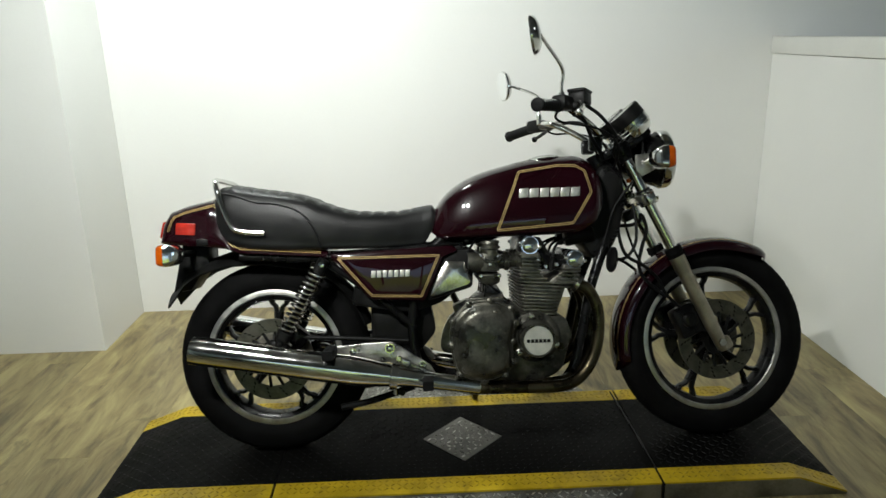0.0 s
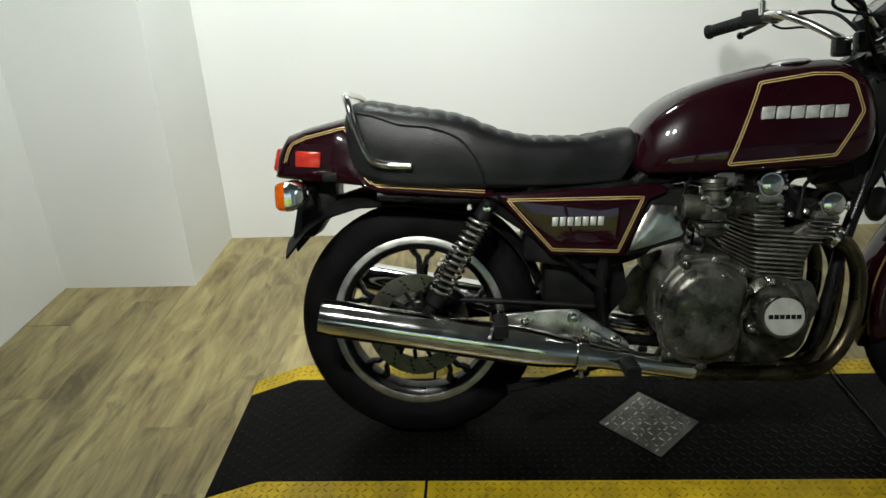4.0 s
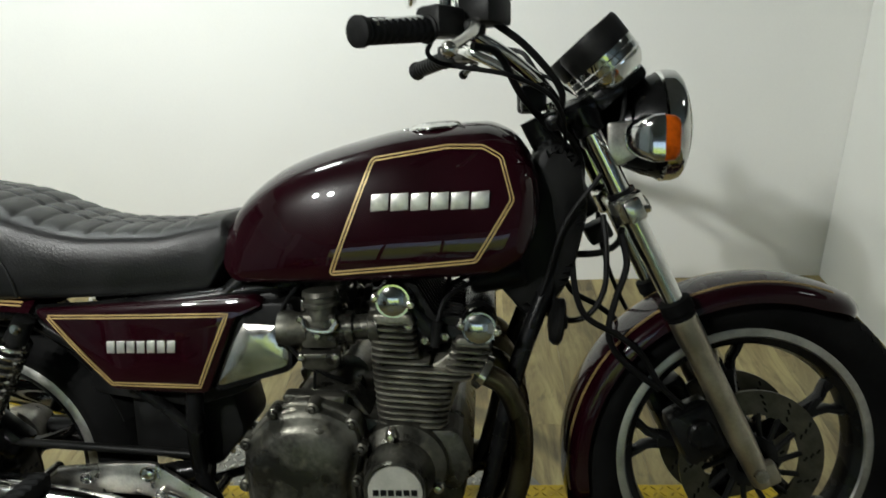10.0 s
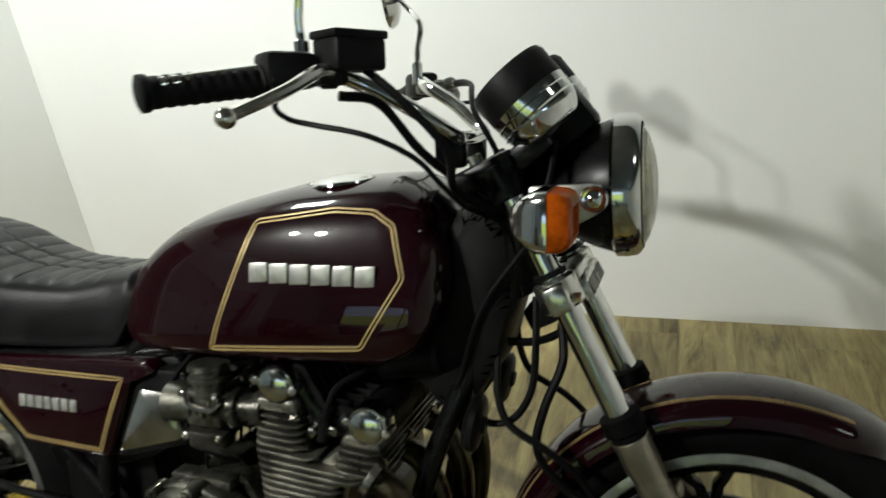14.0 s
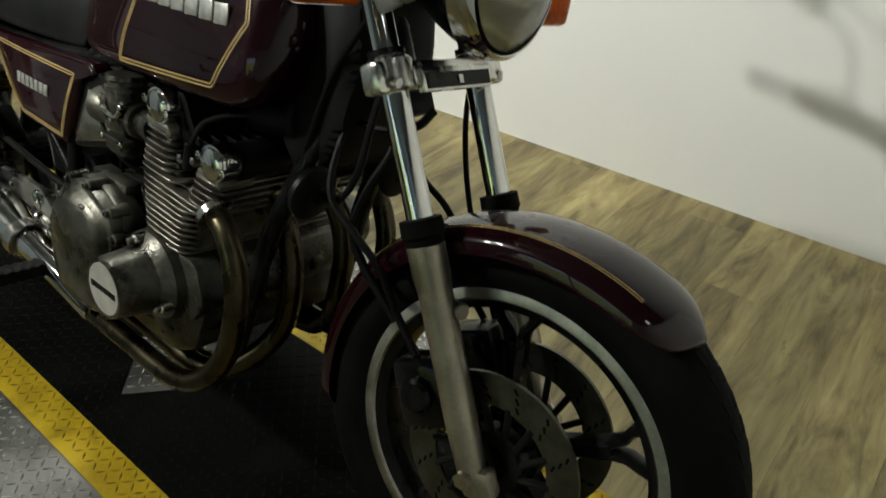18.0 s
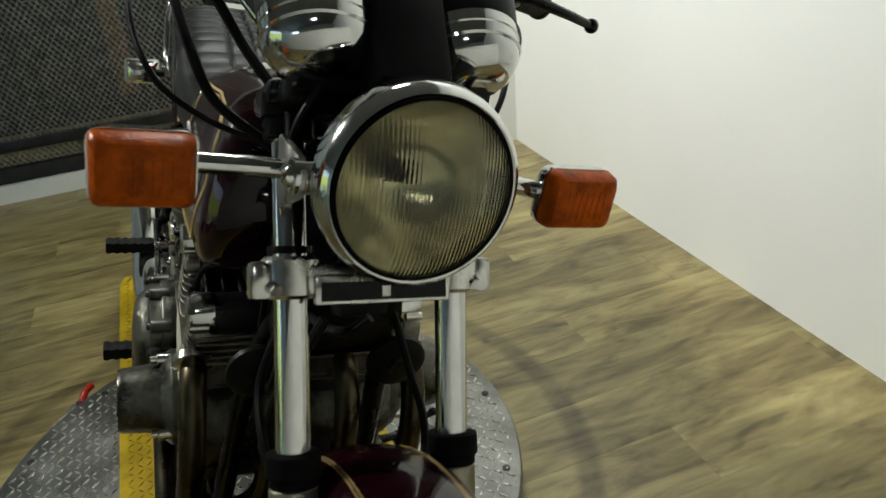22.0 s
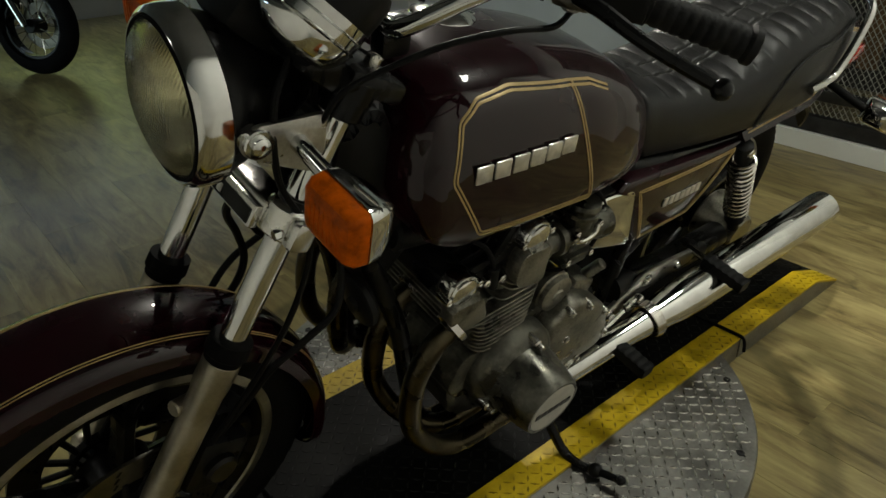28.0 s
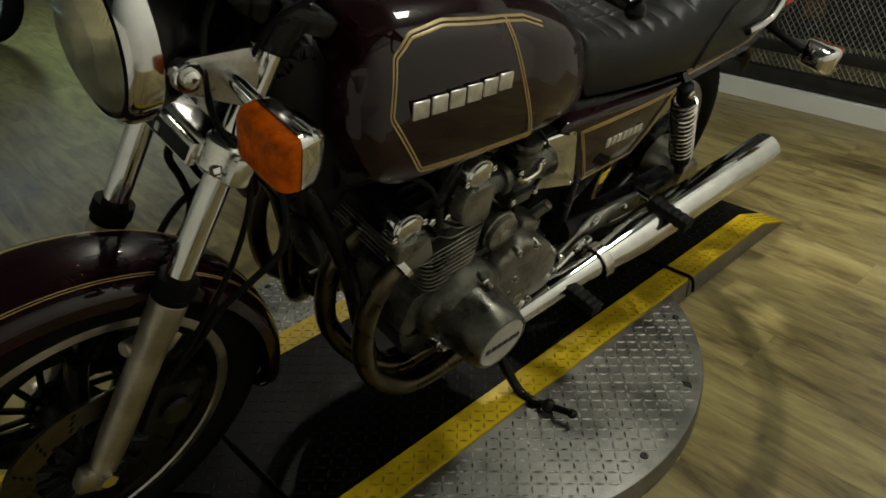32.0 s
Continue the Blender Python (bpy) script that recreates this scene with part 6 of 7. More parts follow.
for s in (-1, 1):
    bar("frame_tube", [(0.535, s * 0.03, 0.80), (0.50, s * 0.075, 0.69), (0.44, s * 0.10, 0.53), (0.40, s * 0.11, 0.36), (0.36, s * 0.115, 0.25), (0.28, s * 0.115, 0.215), (0.0, s * 0.115, 0.215), (-0.12, s * 0.115, 0.26), (-0.16, s * 0.115, 0.40), (-0.13, s * 0.115, 0.62), (-0.05, s * 0.10, 0.715)], 0.0165, label="black frame cradle tube")
    bar("frame_tube", [(0.52, s * 0.03, 0.90), (0.40, s * 0.07, 0.80), (0.1, s * 0.085, 0.715), (-0.15, s * 0.115, 0.68), (-0.45, s * 0.125, 0.662), (-0.72, s * 0.12, 0.675)], 0.0145, label="black frame rail")
    bar("frame_tube", [(-0.15, s * 0.118, 0.42), (-0.30, s * 0.122, 0.55), (-0.45, s * 0.125, 0.655)], 0.012, label="black frame stay")
    bar("swingarm", [(-0.14, s * 0.10, 0.345), (-0.30, s * 0.115, 0.325), (-0.5, s * 0.115, 0.315), (-0.68, s * 0.11, 0.318)], 0.022, label="black swingarm")
    # shock absorber
    top, low = Vector((-0.447, s * 0.152, 0.642)), Vector((-0.600, s * 0.152, 0.375))
    ax = low - top
    L = ax.length
    bm = B()
    lathe(bm, [(-0.02, 0.006), (-0.018, 0.018), (0.03, 0.02), (0.032, 0.012), (L - 0.06, 0.012), (L - 0.058, 0.024), (L - 0.03, 0.024), (L - 0.02, 0.014), (L + 0.015, 0.014), (L + 0.018, 0.005)], top, ax, 24)
    sh = part("shock_absorber", bm, SATIN, bike, "twin-spring shock absorber with a bright coil")
    u, v, d = basis(ax)
    turns = 13
    pts = [top + d * (0.03 + (L - 0.09) * i / (turns * 14)) + (u * math.cos(2 * math.pi * i / 14) + v * math.sin(2 * math.pi * i / 14)) * 0.0265 for i in range(turns * 14 + 1)]
    part("coil_spring", tube(B(), pts, 0.0046, 8, smooth=False), PITTED, sh, "steel coil spring")
    bm = B()
    lathe(bm, [(-0.02, 0.012), (0.014, 0.012), (0.02, 0.009), (0.021, 0.002)], top, (0, s, 0), 14)
    part("mount_nut", bm, CHROME, sh, "chrome domed nut")
    # footrest hanger
    bm = B()
    slab(bm, rounded([(-0.435, 0.370), (-0.30, 0.382), (-0.225, 0.383), (-0.17, 0.345), (-0.10, 0.300), (-0.085, 0.262), (-0.13, 0.268), (-0.24, 0.318), (-0.43, 0.332)], 0.014), s * 0.155 - 0.006, s * 0.155 + 0.006, 0.003)
    hg = part("footrest_hanger", bm, SATINALLOY, bike, "polished alloy footrest hanger")
    for x, z, r in ((-0.235, 0.362, 0.013), (-0.13, 0.302, 0.011), (-0.355, 0.354, 0.009)):
        bm = B()
        lathe(bm, [(-0.002, r * 1.25), (0.003, r * 1.25), (0.003, r), (0.008, r * 0.9), (0.010, r * 0.5), (0.010, 0.001)], (x, s * 0.161, z), (0, s, 0), 16)
        part("hanger_bolt", bm, CHROME, hg, "chrome hanger bolt")
    bm = B()
    box(bm, (-0.19, s * 0.172, 0.318), (0.045, 0.014, 0.026), Matrix.Rotation(radians(25), 3, "Y"), bev=0.005)
    cyl(bm, (-0.165, s * 0.172, 0.308), (-0.085, s * 0.175, 0.272), 0.0065, n=12)
    cyl(bm, (-0.205, s * 0.165, 0.330), (-0.205, s * 0.186, 0.330), 0.011, n=14, bev=0.003)
    part("pedal_link", bm, PITTED, hg, "bright pedal linkage")
    for x, y0, z, r, ln in ((-0.418, 0.175, 0.368, 0.018, 0.11), (-0.112, 0.175, 0.264, 0.018, 0.11)):
        bm = B()
        ys = [y0 + 0.02 + ln * k / 24 for k in range(25)]
        loft(bm, [[(x + p, s * y, z + q * (1.0 if (k // 2) % 2 else 0.84)) for p, q in ((-0.017, -0.013), (-0.013, -0.016), (0.013, -0.016), (0.017, -0.013), (0.017, 0.013), (0.013, 0.016), (-0.013, 0.016), (-0.017, 0.013))] for k, y in enumerate(ys)])
        pg = part("footpeg", bm, GRIP, bike, "black rubber footpeg")
        bm = B()
        cyl(bm, (x, s * 0.14, z), (x, s * (y0 + 0.03), z), 0.009, n=12)
        part("peg_pin", bm, PITTED, pg)

# airbox, battery box and what else is dark behind the side covers
bm = B()
slab(bm, rounded([(-0.36, 0.50), (-0.33, 0.68), (0.02, 0.69), (0.03, 0.57), (-0.06, 0.50), (-0.16, 0.47)], 0.02), -0.112, 0.112, 0.008)
part("airbox", bm, SATIN, bike, "black airbox behind the side covers")
bm = B()
slab(bm, rounded([(-0.30, 0.36), (-0.30, 0.50), (-0.10, 0.50), (-0.08, 0.40), (-0.14, 0.33)], 0.02), -0.075, 0.075, 0.008)
part("battery_box", bm, SATIN, bike, "black battery box")
bm = B()
rings = []
for a in np.linspace(18, 64, 18):
    c, s = math.cos(radians(a)), math.sin(radians(a))
    rings.append([(RH.x + c * (0.352 - 0.02 * abs(y) ** 3), y * 0.075, RH.z + s * (0.352 - 0.02 * abs(y) ** 3)) for y in np.linspace(-1, 1, 9)] + [(RH.x + c * (0.347 - 0.02 * abs(y) ** 3), y * 0.072, RH.z + s * (0.347 - 0.02 * abs(y) ** 3)) for y in np.linspace(1, -1, 9)])
loft(bm, rings)
part("inner_mudguard", bm, SATIN, bike, "black inner rear mudguard")
bm = B()
cyl(bm, (-0.66, 0.05, 0.322), (-0.66, 0.16, 0.322), 0.075, 0.05, n=32, bev=0.006)
part("drive_case", bm, ALLOY, bike, "alloy final drive case")
bm = B()
tube(bm, [(-0.15, 0.125, 0.345), (-0.40, 0.125, 0.325), (-0.6, 0.122, 0.32)], 0.034, 16)
part("drive_shaft_tube", bm, BLACK, bike, "black drive shaft tube")
bm = B()
cyl(bm, RH + Vector((0, -0.06, 0)), RH + Vector((0, -0.145, 0)), 0.016, n=16)
box(bm, RH + Vector((0.0, -0.118, 0)), (0.07, 0.02, 0.05), bev=0.006)
part("rear_axle", bm, PITTED, bike, "rear axle and adjuster")
bm = B()
box(bm, RH + Vector((0.075, -0.085, 0.085)), (0.10, 0.05, 0.06), Matrix.Rotation(radians(40), 3, "Y"), bev=0.01)
part("rear_caliper", bm, BLACK, bike, "black rear brake caliper")
bar("caliper_stay", [(-0.57, -0.10, 0.40), (-0.36, -0.11, 0.39), (-0.16, -0.11, 0.375)], 0.008, SATIN, "brake stay rod")

# gear lever, brake pedal, stands
bm = B()
tube(bm, [(-0.12, -0.175, 0.27), (-0.02, -0.19, 0.245), (0.07, -0.20, 0.262), (0.12, -0.205, 0.275)], 0.0085, 10)
part("brake_pedal", bm, PITTED, bike, "bright brake pedal")
bm = B()
tube(bm, [(-0.02, 0.18, 0.265), (0.05, 0.195, 0.275), (0.115, 0.20, 0.285)], 0.0075, 10)
cyl(bm, (0.115, 0.19, 0.285), (0.115, 0.245, 0.285), 0.011, n=12, bev=0.003)
part("gear_lever", bm, PITTED, bike, "bright gear lever with a rubber end")
bm = B()
tube(bm, [(0.078, 0.13, 0.215), (0.072, 0.20, 0.155), (0.064, 0.275, 0.088), (0.060, 0.325, 0.088), (0.054, 0.375, 0.116), (0.050, 0.412, 0.136)], [0.012, 0.0115, 0.011, 0.010, 0.0085, 0.008], 12)
bmesh.ops.create_uvsphere(bm, u_segments=14, v_segments=10, radius=0.0165, matrix=Matrix.Translation((0.056, 0.36, 0.108)))
bmesh.ops.create_uvsphere(bm, u_segments=12, v_segments=8, radius=0.011, matrix=Matrix.Translation((0.050, 0.414, 0.137)))
part("side_stand", bm, BLACK, bike, "black side stand, down on the turntable")
bm = B()
tube(bm, [(-0.16, -0.12, 0.225), (-0.30, -0.13, 0.185), (-0.40, -0.15, 0.17)], 0.011, 10)
tube(bm, [(-0.16, 0.12, 0.225), (-0.30, 0.13, 0.185), (-0.40, 0.15, 0.17)], 0.011, 10)
cyl(bm, (-0.2, -0.14, 0.21), (-0.2, 0.14, 0.21), 0.011, n=12)
part("centre_stand", bm, BLACK, bike, "black centre stand, folded up")

# head of the frame: gussets, coils, horns
for s in (-1, 1):
    bm = B()
    slab(bm, rounded([(0.35, 0.74), (0.44, 0.90), (0.53, 0.93), (0.56, 0.83), (0.53, 0.73), (0.45, 0.66)], 0.02), s * 0.04 - 0.006, s * 0.04 + 0.006, 0.003)
    part("frame_gusset", bm, BLACK, bike, "black frame gusset")
    bm = B()
    cyl(bm, (0.36, s * 0.075, 0.70), (0.46, s * 0.075, 0.715), 0.028, n=18, bev=0.006)
    part("ignition_coil", bm, SATIN, bike, "black ignition coil")
    bm = B()
    lathe(bm, [(0, 0.012), (0.006, 0.036), (0.014, 0.043), (0.022, 0.043), (0.026, 0.038), (0.028, 0.015), (0.034, 0.012), (0.034, 0.001)], (0.500, s * 0.095, 0.627), (0.98, 0, -0.15), 28)
    part("horn", bm, SATIN, bike, "round black horn")
bm = B()
slab(bm, rounded([(0.40, 0.70), (0.44, 0.84), (0.50, 0.95), (0.56, 0.93), (0.575, 0.82), (0.545, 0.70), (0.50, 0.63), (0.46, 0.63)], 0.03), -0.085, 0.085, 0.02)
part("wiring_cover", bm, SATIN, bike, "black wiring bundle at the steering head")

STEERED[0] = TURNED
for s in (-1, 1):
    bm = B()
    box(bm, (0.765, s * 0.072, 0.405), (0.085, 0.062, 0.105), Matrix.Rotation(radians(-25), 3, "Y"), bev=0.014)
    cyl(bm, (0.765, s * 0.07, 0.41), (0.765, s * 0.118, 0.41), 0.026, n=20, bev=0.005)
    part("front_caliper", bm, BLACK, bike, "black front brake caliper")
STEERED[0] = STEER
for s in (-1, 1):
    part("brake_hose", tube(B(), [(0.56, s * 0.03, 0.80), (0.545, s * 0.07, 0.72), (0.56, s * 0.10, 0.64), (0.62, s * 0.105, 0.60), (0.665, s * 0.095, 0.56), (0.70, s * 0.085, 0.50), (0.745, s * 0.085, 0.455)], 0.0058, 8), HOSE, bike, "black brake hose")
part("brake_hose", tube(B(), [(0.41, -0.200, 1.128), (0.460, -0.206, 1.088), (0.512, -0.187, 1.025), (0.512, -0.160, 0.975), (0.540, -0.11, 0.942), (0.562, -0.06, 0.90), (0.565, -0.03, 0.82)], 0.0058, 8), HOSE, bike, "black brake hose")
part("clutch_cable", tube(B(), [(0.412, 0.185, 1.122), (0.440, 0.155, 1.122), (0.463, 0.115, 1.115), (0.474, 0.075, 1.102), (0.490, 0.035, 1.070), (0.535, 0.005, 1.0), (0.555, 0.02, 0.90), (0.50, 0.06, 0.78), (0.36, 0.10, 0.70)], [0.0065, 0.006, 0.0048, 0.0048, 0.0048, 0.0048, 0.0048, 0.0048, 0.0048], 8), HOSE, bike, "black clutch cable")
part("mirror_wire", tube(B(), [(0.368, 0.222, 1.100), (0.40, 0.228, 1.090), (0.45, 0.218, 1.090), (0.51, 0.194, 1.076), (0.56, 0.160, 1.043), (0.597, 0.134, 1.010), (0.605, 0.10, 0.95)], 0.0036, 8), HOSE, bike, "black switch wiring")
part("throttle_cable", tube(B(), [(0.318, -0.245, 1.105), (0.308, -0.243, 1.083), (0.325, -0.242, 1.068), (0.36, -0.245, 1.060), (0.43, -0.246, 1.046), (0.487, -0.237, 1.018), (0.511, -0.213, 0.985), (0.522, -0.157, 0.953), (0.53, -0.08, 0.93)], 0.0038, 8), HOSE, bike, "black throttle cable")
part("switch_wire", tube(B(), [(0.375, -0.20, 1.095), (0.415, -0.165, 1.085), (0.455, -0.12, 1.02), (0.51, -0.07, 0.96), (0.54, -0.05, 0.92)], 0.0065, 8), HOSE, bike, "black switch wiring")
part("gauge_cable", tube(B(), [(0.63, 0.08, 1.03), (0.66, 0.10, 0.99), (0.66, 0.11, 0.90), (0.62, 0.115, 0.80), (0.64, 0.11, 0.68), (0.70, 0.10, 0.55), (0.80, 0.09, 0.40)], 0.0045, 8), HOSE, bike, "black speedometer cable")
part("gauge_cable", tube(B(), [(0.63, -0.08, 1.03), (0.625, -0.10, 0.98), (0.60, -0.10, 0.90), (0.53, -0.09, 0.80), (0.49, -0.09, 0.68), (0.46, -0.08, 0.60)], 0.0045, 8), HOSE, bike, "black tachometer cable")
bm = B()
box(bm, (0.60, 0, 1.02), (0.06, 0.22, 0.035), Matrix.Rotation(radians(-40), 3, "Y"), bev=0.01)
part("gauge_bracket", bm, BLACK, bike, "black gauge bracket")
for s in (-1, 1):
    bm = B()
    box(bm, (0.478, s * 0.055, 1.018), (0.045, 0.03, 0.05), bev=0.008)
    part("bar_clamp", bm, BLACK, bike, "black handlebar clamp")
    bm = B()
    lathe(bm, [(-0.02, 0.03), (0.004, 0.03), (0.008, 0.024), (0.008, 0.012), (0.004, 0.01), (0.004, 0.001)], on_leg(0.995, s * FY), -RAKE, 20)
    part("fork_cap", bm, BLACK, bike, "fork top cap")
    bm = B()
    lathe(bm, [(-0.03, 0.0105), (0.004, 0.0105), (0.006, 0.009), (0.006, 0.0065), (0.001, 0.006), (0.001, 0.001)], (0.518, s * 0.078, 1.006), -RAKE, 20)
    part("yoke_bolt", bm, PITTED, bike, "bright socket bolt")
    bm = B()
    cyl(bm, on_leg(0.990, s * FY), on_leg(0.955, s * FY), 0.027, n=24, bev=0.003)
    part("fork_cover", bm, BLACK, bike, "black upper fork cover")
    part("yoke_collar", lathe(B(), [(-0.004, 0.02), (-0.004, 0.0245), (0.004, 0.0245), (0.004, 0.02)], on_leg(YOKE_Z + 0.026, s * FY), RAKE, 24, wrap=True), BLACK, bike, "black fork collar")
part("brake_hose", tube(B(), [(0.600, -0.06, 0.81), (0.603, -0.08, 0.75), (0.598, -0.09, 0.68), (0.568, -0.09, 0.632), (0.525, -0.085, 0.627), (0.508, -0.075, 0.675), (0.52, -0.05, 0.74)], 0.0055, 8), HOSE, bike, "black hose loop")
part("brake_pipe", tube(B(), [(0.555, -0.05, 0.737), (0.60, -0.04, 0.738), (0.635, -0.02, 0.752), (0.645, 0.0, 0.775)], 0.0065, 8), HOSE, bike, "black brake pipe")
part("brake_hose", tube(B(), [(0.635, -0.05, 0.77), (0.640, -0.075, 0.72), (0.618, -0.09, 0.66), (0.606, -0.095, 0.60), (0.63, -0.09, 0.55), (0.70, -0.085, 0.49)], 0.0065, 8), HOSE, bike, "black brake hose")
bm = B()
box(bm, (0.60, 0, 0.772), (0.045, 0.06, 0.035), turn, bev=0.006)
part("hose_junction", bm, SATIN, bike, "black brake hose junction")
STEERED[0] = None
for k, y in enumerate((-0.155, 0.155)):
    s = -1 if y < 0 else 1
    part("fuel_line", tube(B(), [(0.06, s * 0.12, 0.71), (0.03, s * 0.15, 0.66), (0.05, s * 0.165, 0.60), (0.10, s * 0.16, 0.555), (0.13, s * 0.13, 0.53)], 0.004, 8), HOSE, bike, "black fuel hose")
for y in (-0.16, -0.06, 0.06, 0.16):
    part("plug_lead", tube(B(), [(0.305, y, 0.64), (0.32, y * 0.9, 0.68), (0.36, y * 0.7, 0.70), (0.40, y * 0.5, 0.705)], 0.0045, 8), HOSE, bike, "black spark plug lead")
    part("plug_cap", cyl(B(), (0.30, y, 0.60), (0.307, y, 0.645), 0.009, n=12, bev=0.002), SATIN, bike, "black spark plug cap")



# ---- the far side of the showroom ----
def parked_motorcycle(at, heading, paint, label):
    """A dark motorcycle on its stand; x ahead."""
    g = thing("parked_motorcycle", Matrix.Translation(at) @ Matrix.Rotation(radians(heading), 4, "Z") @ Matrix.Rotation(radians(-9), 4, "X"), label, "motorcycle", "other motorcycles in the showroom")
    for x, r, w in ((0.0, 0.31, 0.06), (-1.42, 0.31, 0.085)):
        hub = Vector((x, 0, r))
        prof = [(w * math.cos(a), r - 0.09 + 0.09 * math.sin(a)) for a in np.linspace(0, math.pi, 14)]
        t = part("tyre", lathe(B(), prof + [(-w * 0.7, r - 0.1), (w * 0.7, r - 0.1)], hub, (0, 1, 0), 48, wrap=True), RUBBER, g, "black tyre")
        part("rim", lathe(B(), [(-w * 0.6, r - 0.115), (-w * 0.6, r - 0.085), (w * 0.6, r - 0.085), (w * 0.6, r - 0.115)], hub, (0, 1, 0), 48, wrap=True), BLACK, t)
        part("hub", cyl(B(), hub - Vector((0, w, 0)), hub + Vector((0, w, 0)), 0.045, n=24, bev=0.006), SATIN, t)
        for k in range(18):
            a = 2 * math.pi * k / 18
            part("wheel_spoke", tube(B(), [hub + Vector((0, 0.03 * (-1) ** k, 0)), hub + Vector((math.cos(a) * (r - 0.1), 0, math.sin(a) * (r - 0.1)))], 0.003, 6, smooth=False), CHROME, t)
        part("brake_disc", lathe(B(), [(w, 0.09), (w, 0.15), (w + 0.005, 0.15), (w + 0.005, 0.09)], hub, (0, 1, 0), 40, wrap=True), DISC, t)
    for s in (-1, 1):
        part("fork_leg", tube(B(), [(0.0, s * 0.095, 0.31), (-0.36, s * 0.095, 0.98)], 0.024, 14, smooth=False), CHROME if paint is not ORANGE else BLACK, g)
        part("turn_signal", merge(B(), box(B(), (-0.25, s * 0.2, 0.80), (0.06, 0.07, 0.06), bev=0.015)), AMBER, g, "amber turn signal")
        part("exhaust", tube(B(), [(-0.35, s * 0.14, 0.62), (-0.22, s * 0.15, 0.42), (-0.45, s * 0.17, 0.25), (-0.9, s * 0.2, 0.26), (-1.5, s * 0.21, 0.33)], [0.02, 0.02, 0.024, 0.04, 0.045], 14), CHROME if paint is not ORANGE else BLACK, g, "exhaust pipe")
    rings = []
    for a in np.linspace(35, 160, 22):
        c, q = math.cos(radians(a)), math.sin(radians(a))
        rings.append([(c * (0.345 - 0.04 * abs(y) ** 3), y * 0.075, 0.31 + q * (0.345 - 0.04 * abs(y) ** 3)) for y in np.linspace(-1, 1, 9)] + [(c * (0.34 - 0.04 * abs(y) ** 3), y * 0.071, 0.31 + q * (0.34 - 0.04 * abs(y) ** 3)) for y in np.linspace(1, -1, 9)])
    part("front_mudguard", loft(B(), rings), paint, g)
    ring = lambda x, z0, z1, w: [(x, w * math.cos(a), (z0 + z1) / 2 + (z1 - z0) / 2 * math.sin(a)) for a in np.linspace(0, 2 * math.pi, 20, endpoint=False)]
    part("fuel_tank", loft(B(), [ring(-0.40, 0.82, 0.92, 0.08), ring(-0.48, 0.76, 0.98, 0.14), ring(-0.62, 0.74, 1.0, 0.16), ring(-0.8, 0.74, 0.92, 0.12), ring(-0.9, 0.76, 0.86, 0.07)]), paint, g)
    part("seat", loft(B(), [ring(-0.86, 0.74, 0.84, 0.09), ring(-1.05, 0.70, 0.80, 0.15), ring(-1.3, 0.72, 0.84, 0.14), ring(-1.62, 0.76, 0.86, 0.10)]), VINYL, g)
    part("rear_mudguard", loft(B(), [ring(-1.25, 0.62, 0.73, 0.1), ring(-1.5, 0.64, 0.74, 0.11), ring(-1.75, 0.52, 0.66, 0.10)]), paint, g)
    part("engine", slab(B(), rounded([(-0.42, 0.26), (-0.36, 0.45), (-0.45, 0.70), (-0.72, 0.72), (-0.95, 0.5), (-0.95, 0.28)], 0.03), -0.17, 0.17, 0.02), ALLOY, g)
    part("frame", tube(B(), [(-0.36, 0, 0.95), (-0.33, 0, 0.5), (-0.45, 0, 0.2), (-0.9, 0, 0.2), (-1.05, 0, 0.6), (-1.45, 0, 0.65)], 0.03, 12), BLACK, g)
    part("headlight", lathe(B(), [(-0.1, 0.03), (-0.06, 0.07), (0.03, 0.09), (0.05, 0.088), (0.062, 0.06), (0.066, 0.001)], (-0.22, 0, 0.90), (1, 0, -0.05), 32), CHROME, g, "round chrome headlight")
    part("handlebar", tube(B(), [(-0.55, -0.38, 1.10), (-0.45, -0.2, 1.13), (-0.38, -0.06, 1.02), (-0.38, 0.06, 1.02), (-0.45, 0.2, 1.13), (-0.55, 0.38, 1.10)], 0.013, 12), CHROME, g)
    return g


parked_motorcycle((-1.87, -3.74, 0), 86, ORANGE, "dark parked motorcycle with a yellow-orange front mudguard")
parked_motorcycle((0.0, -4.38, 0), 128, BLACK, "black parked motorcycle with chrome trim")


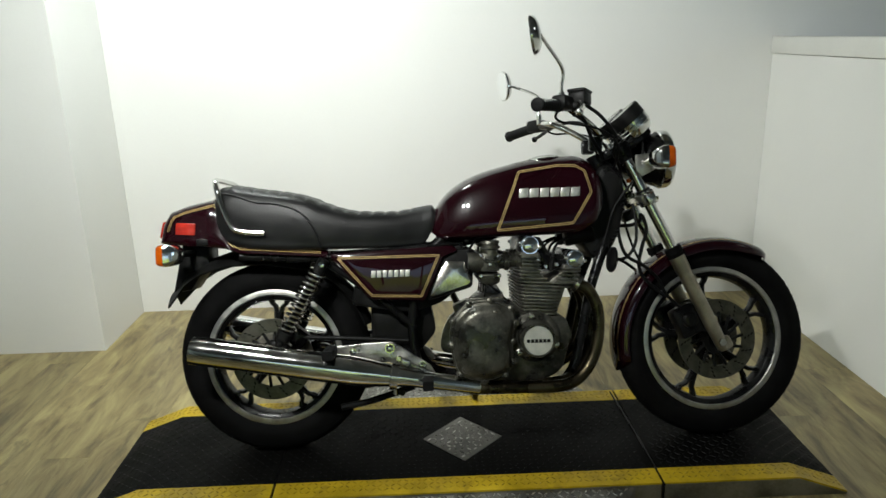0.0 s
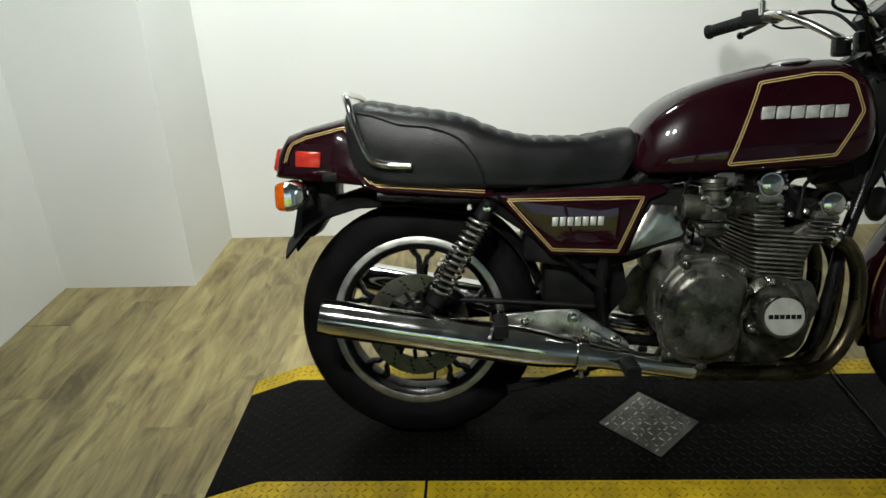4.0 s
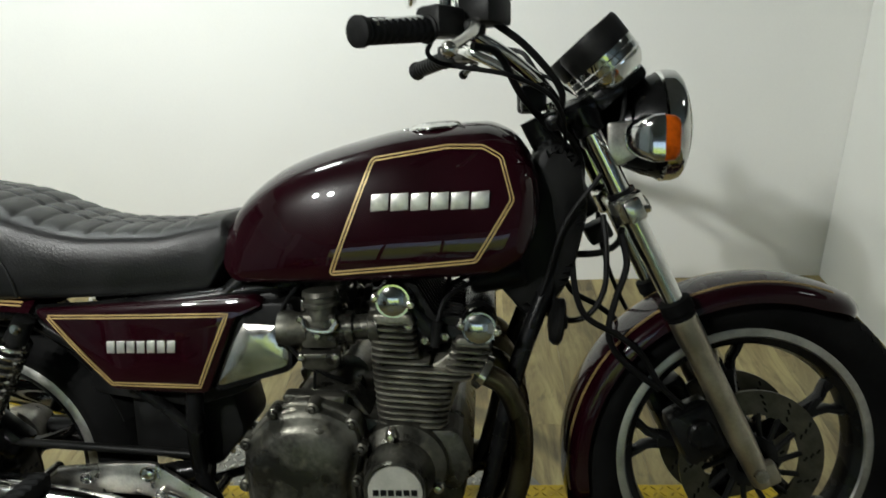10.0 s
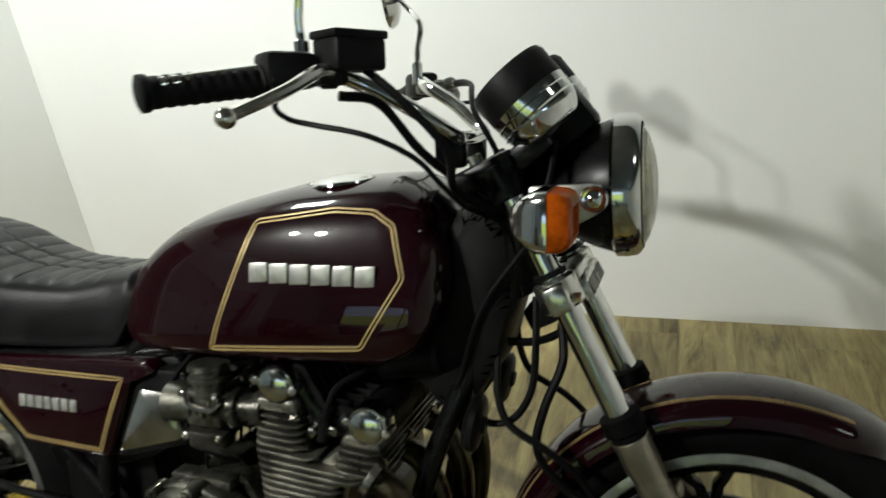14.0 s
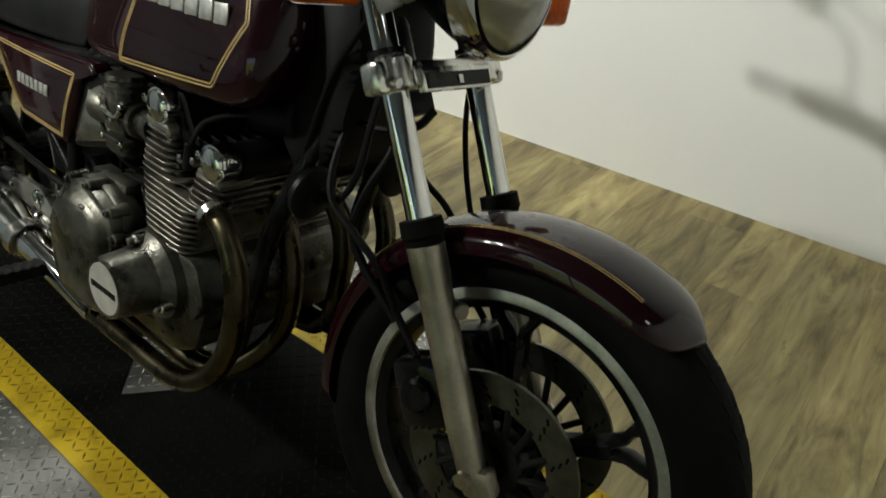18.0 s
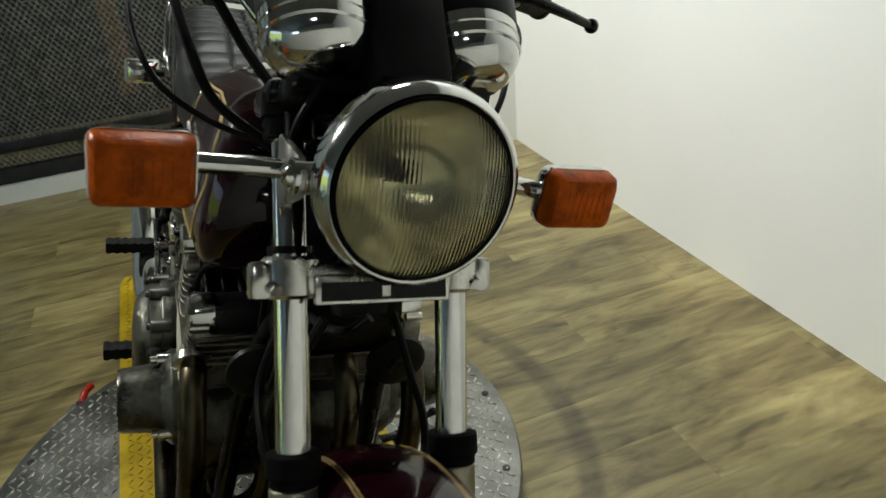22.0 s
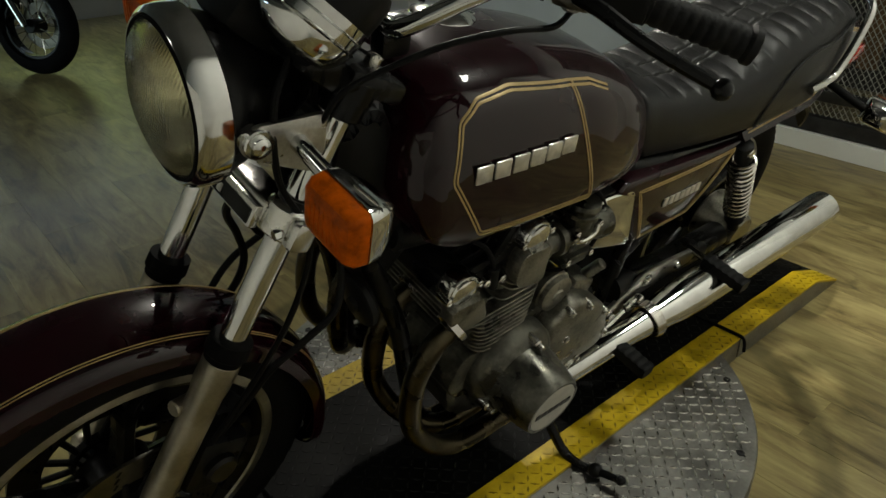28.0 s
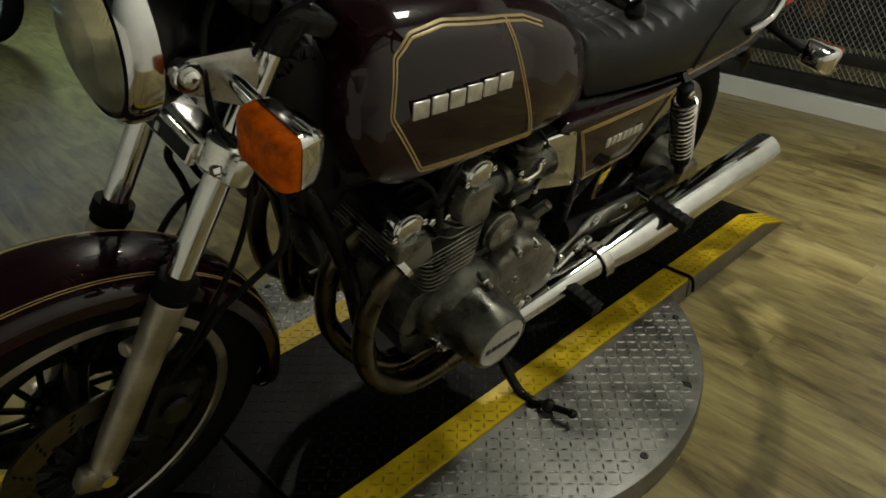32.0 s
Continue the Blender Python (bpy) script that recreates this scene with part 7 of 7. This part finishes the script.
def display_stand():
    g = thing("display_stand", Matrix.Translation((-1.75, -5.15, 0)) @ Matrix.Rotation(radians(14), 4, "Z"), "white display cabinet with a dark opening", "cabinet")
    for c, s in (((0, -0.38, 0.55), (0.42, 0.14, 1.1)), ((0, 0.38, 0.55), (0.42, 0.14, 1.1)), ((0, 0, 0.12), (0.419, 0.618, 0.24)), ((0, 0, 1.02), (0.419, 0.618, 0.16)), ((-0.19, 0, 0.59), (0.03, 0.618, 0.698))):
        bm = B()
        box(bm, c, s, bev=0.006)
        part("panel", bm, NEARBLACK if s[0] < 0.1 else TRIM, g)
    bm = B()
    box(bm, (0.2105, 0, 0.09), (0.006, 0.5, 0.025))
    part("kick_slot", bm, NEARBLACK, g, "dark slot")


display_stand()


def framed_glass():
    g = thing("framed_panel", Matrix.Translation((XGAR + 0.0, -4.62, 0.10)), "dark-framed glass panel against the wall", "picture frame")
    for y, z, sy, sz in ((-0.36, 0.6, 0.06, 1.2), (0.36, 0.6, 0.06, 1.2), (0, 0.03, 0.658, 0.06), (0, 1.17, 0.658, 0.06)):
        bm = B()
        box(bm, (0.01, y, z), (0.04, sy, sz), bev=0.004)
        part("frame", bm, BLACK, g)
    bm = B()
    box(bm, (0.0, 0, 0.6), (0.012, 0.658, 1.078))
    part("panel", bm, GAUGE, g, "dark glass")


framed_glass()

# strap over the edge of the ramp, and the turntable's stop
bm = B()
tube(bm, [(-XJ, 0.20, P + 0.004), (-XJ, 0.27, P + 0.005), (-XJ, YO + 0.002, P + 0.004), (-XJ - 0.002, YO + 0.012, P - 0.012), (-XJ - 0.004, YO + 0.014, 0.03)], 0.0045, 8)
tagged(part("rubber_cord", bm, RUBBER), "black rubber cord hanging over the ramp edge", "cord")
g = thing("turntable_stop", Matrix.Translation((-0.475, -0.425, 0.0)), "small steel latch with a red grip at the turntable edge", "latch")
bm = B()
box(bm, (0.0, 0.0, 0.02), (0.05, 0.028, 0.04), Matrix.Rotation(radians(-40), 3, "Z"), bev=0.004)
part("latch_body", bm, PITTED, g)
bm = B()
tube(bm, [(-0.008, 0.012, 0.035), (-0.035, 0.025, 0.05), (-0.055, 0.04, 0.05)], 0.010, 10)
part("grip", bm, RED, g, "red grip")
bm = B()
tube(bm, [(0.01, -0.01, 0.03), (0.03, -0.05, 0.02), (0.02, -0.07, 0.006)], 0.006, 8)
part("pin", bm, PITTED, g)

lay_planks()
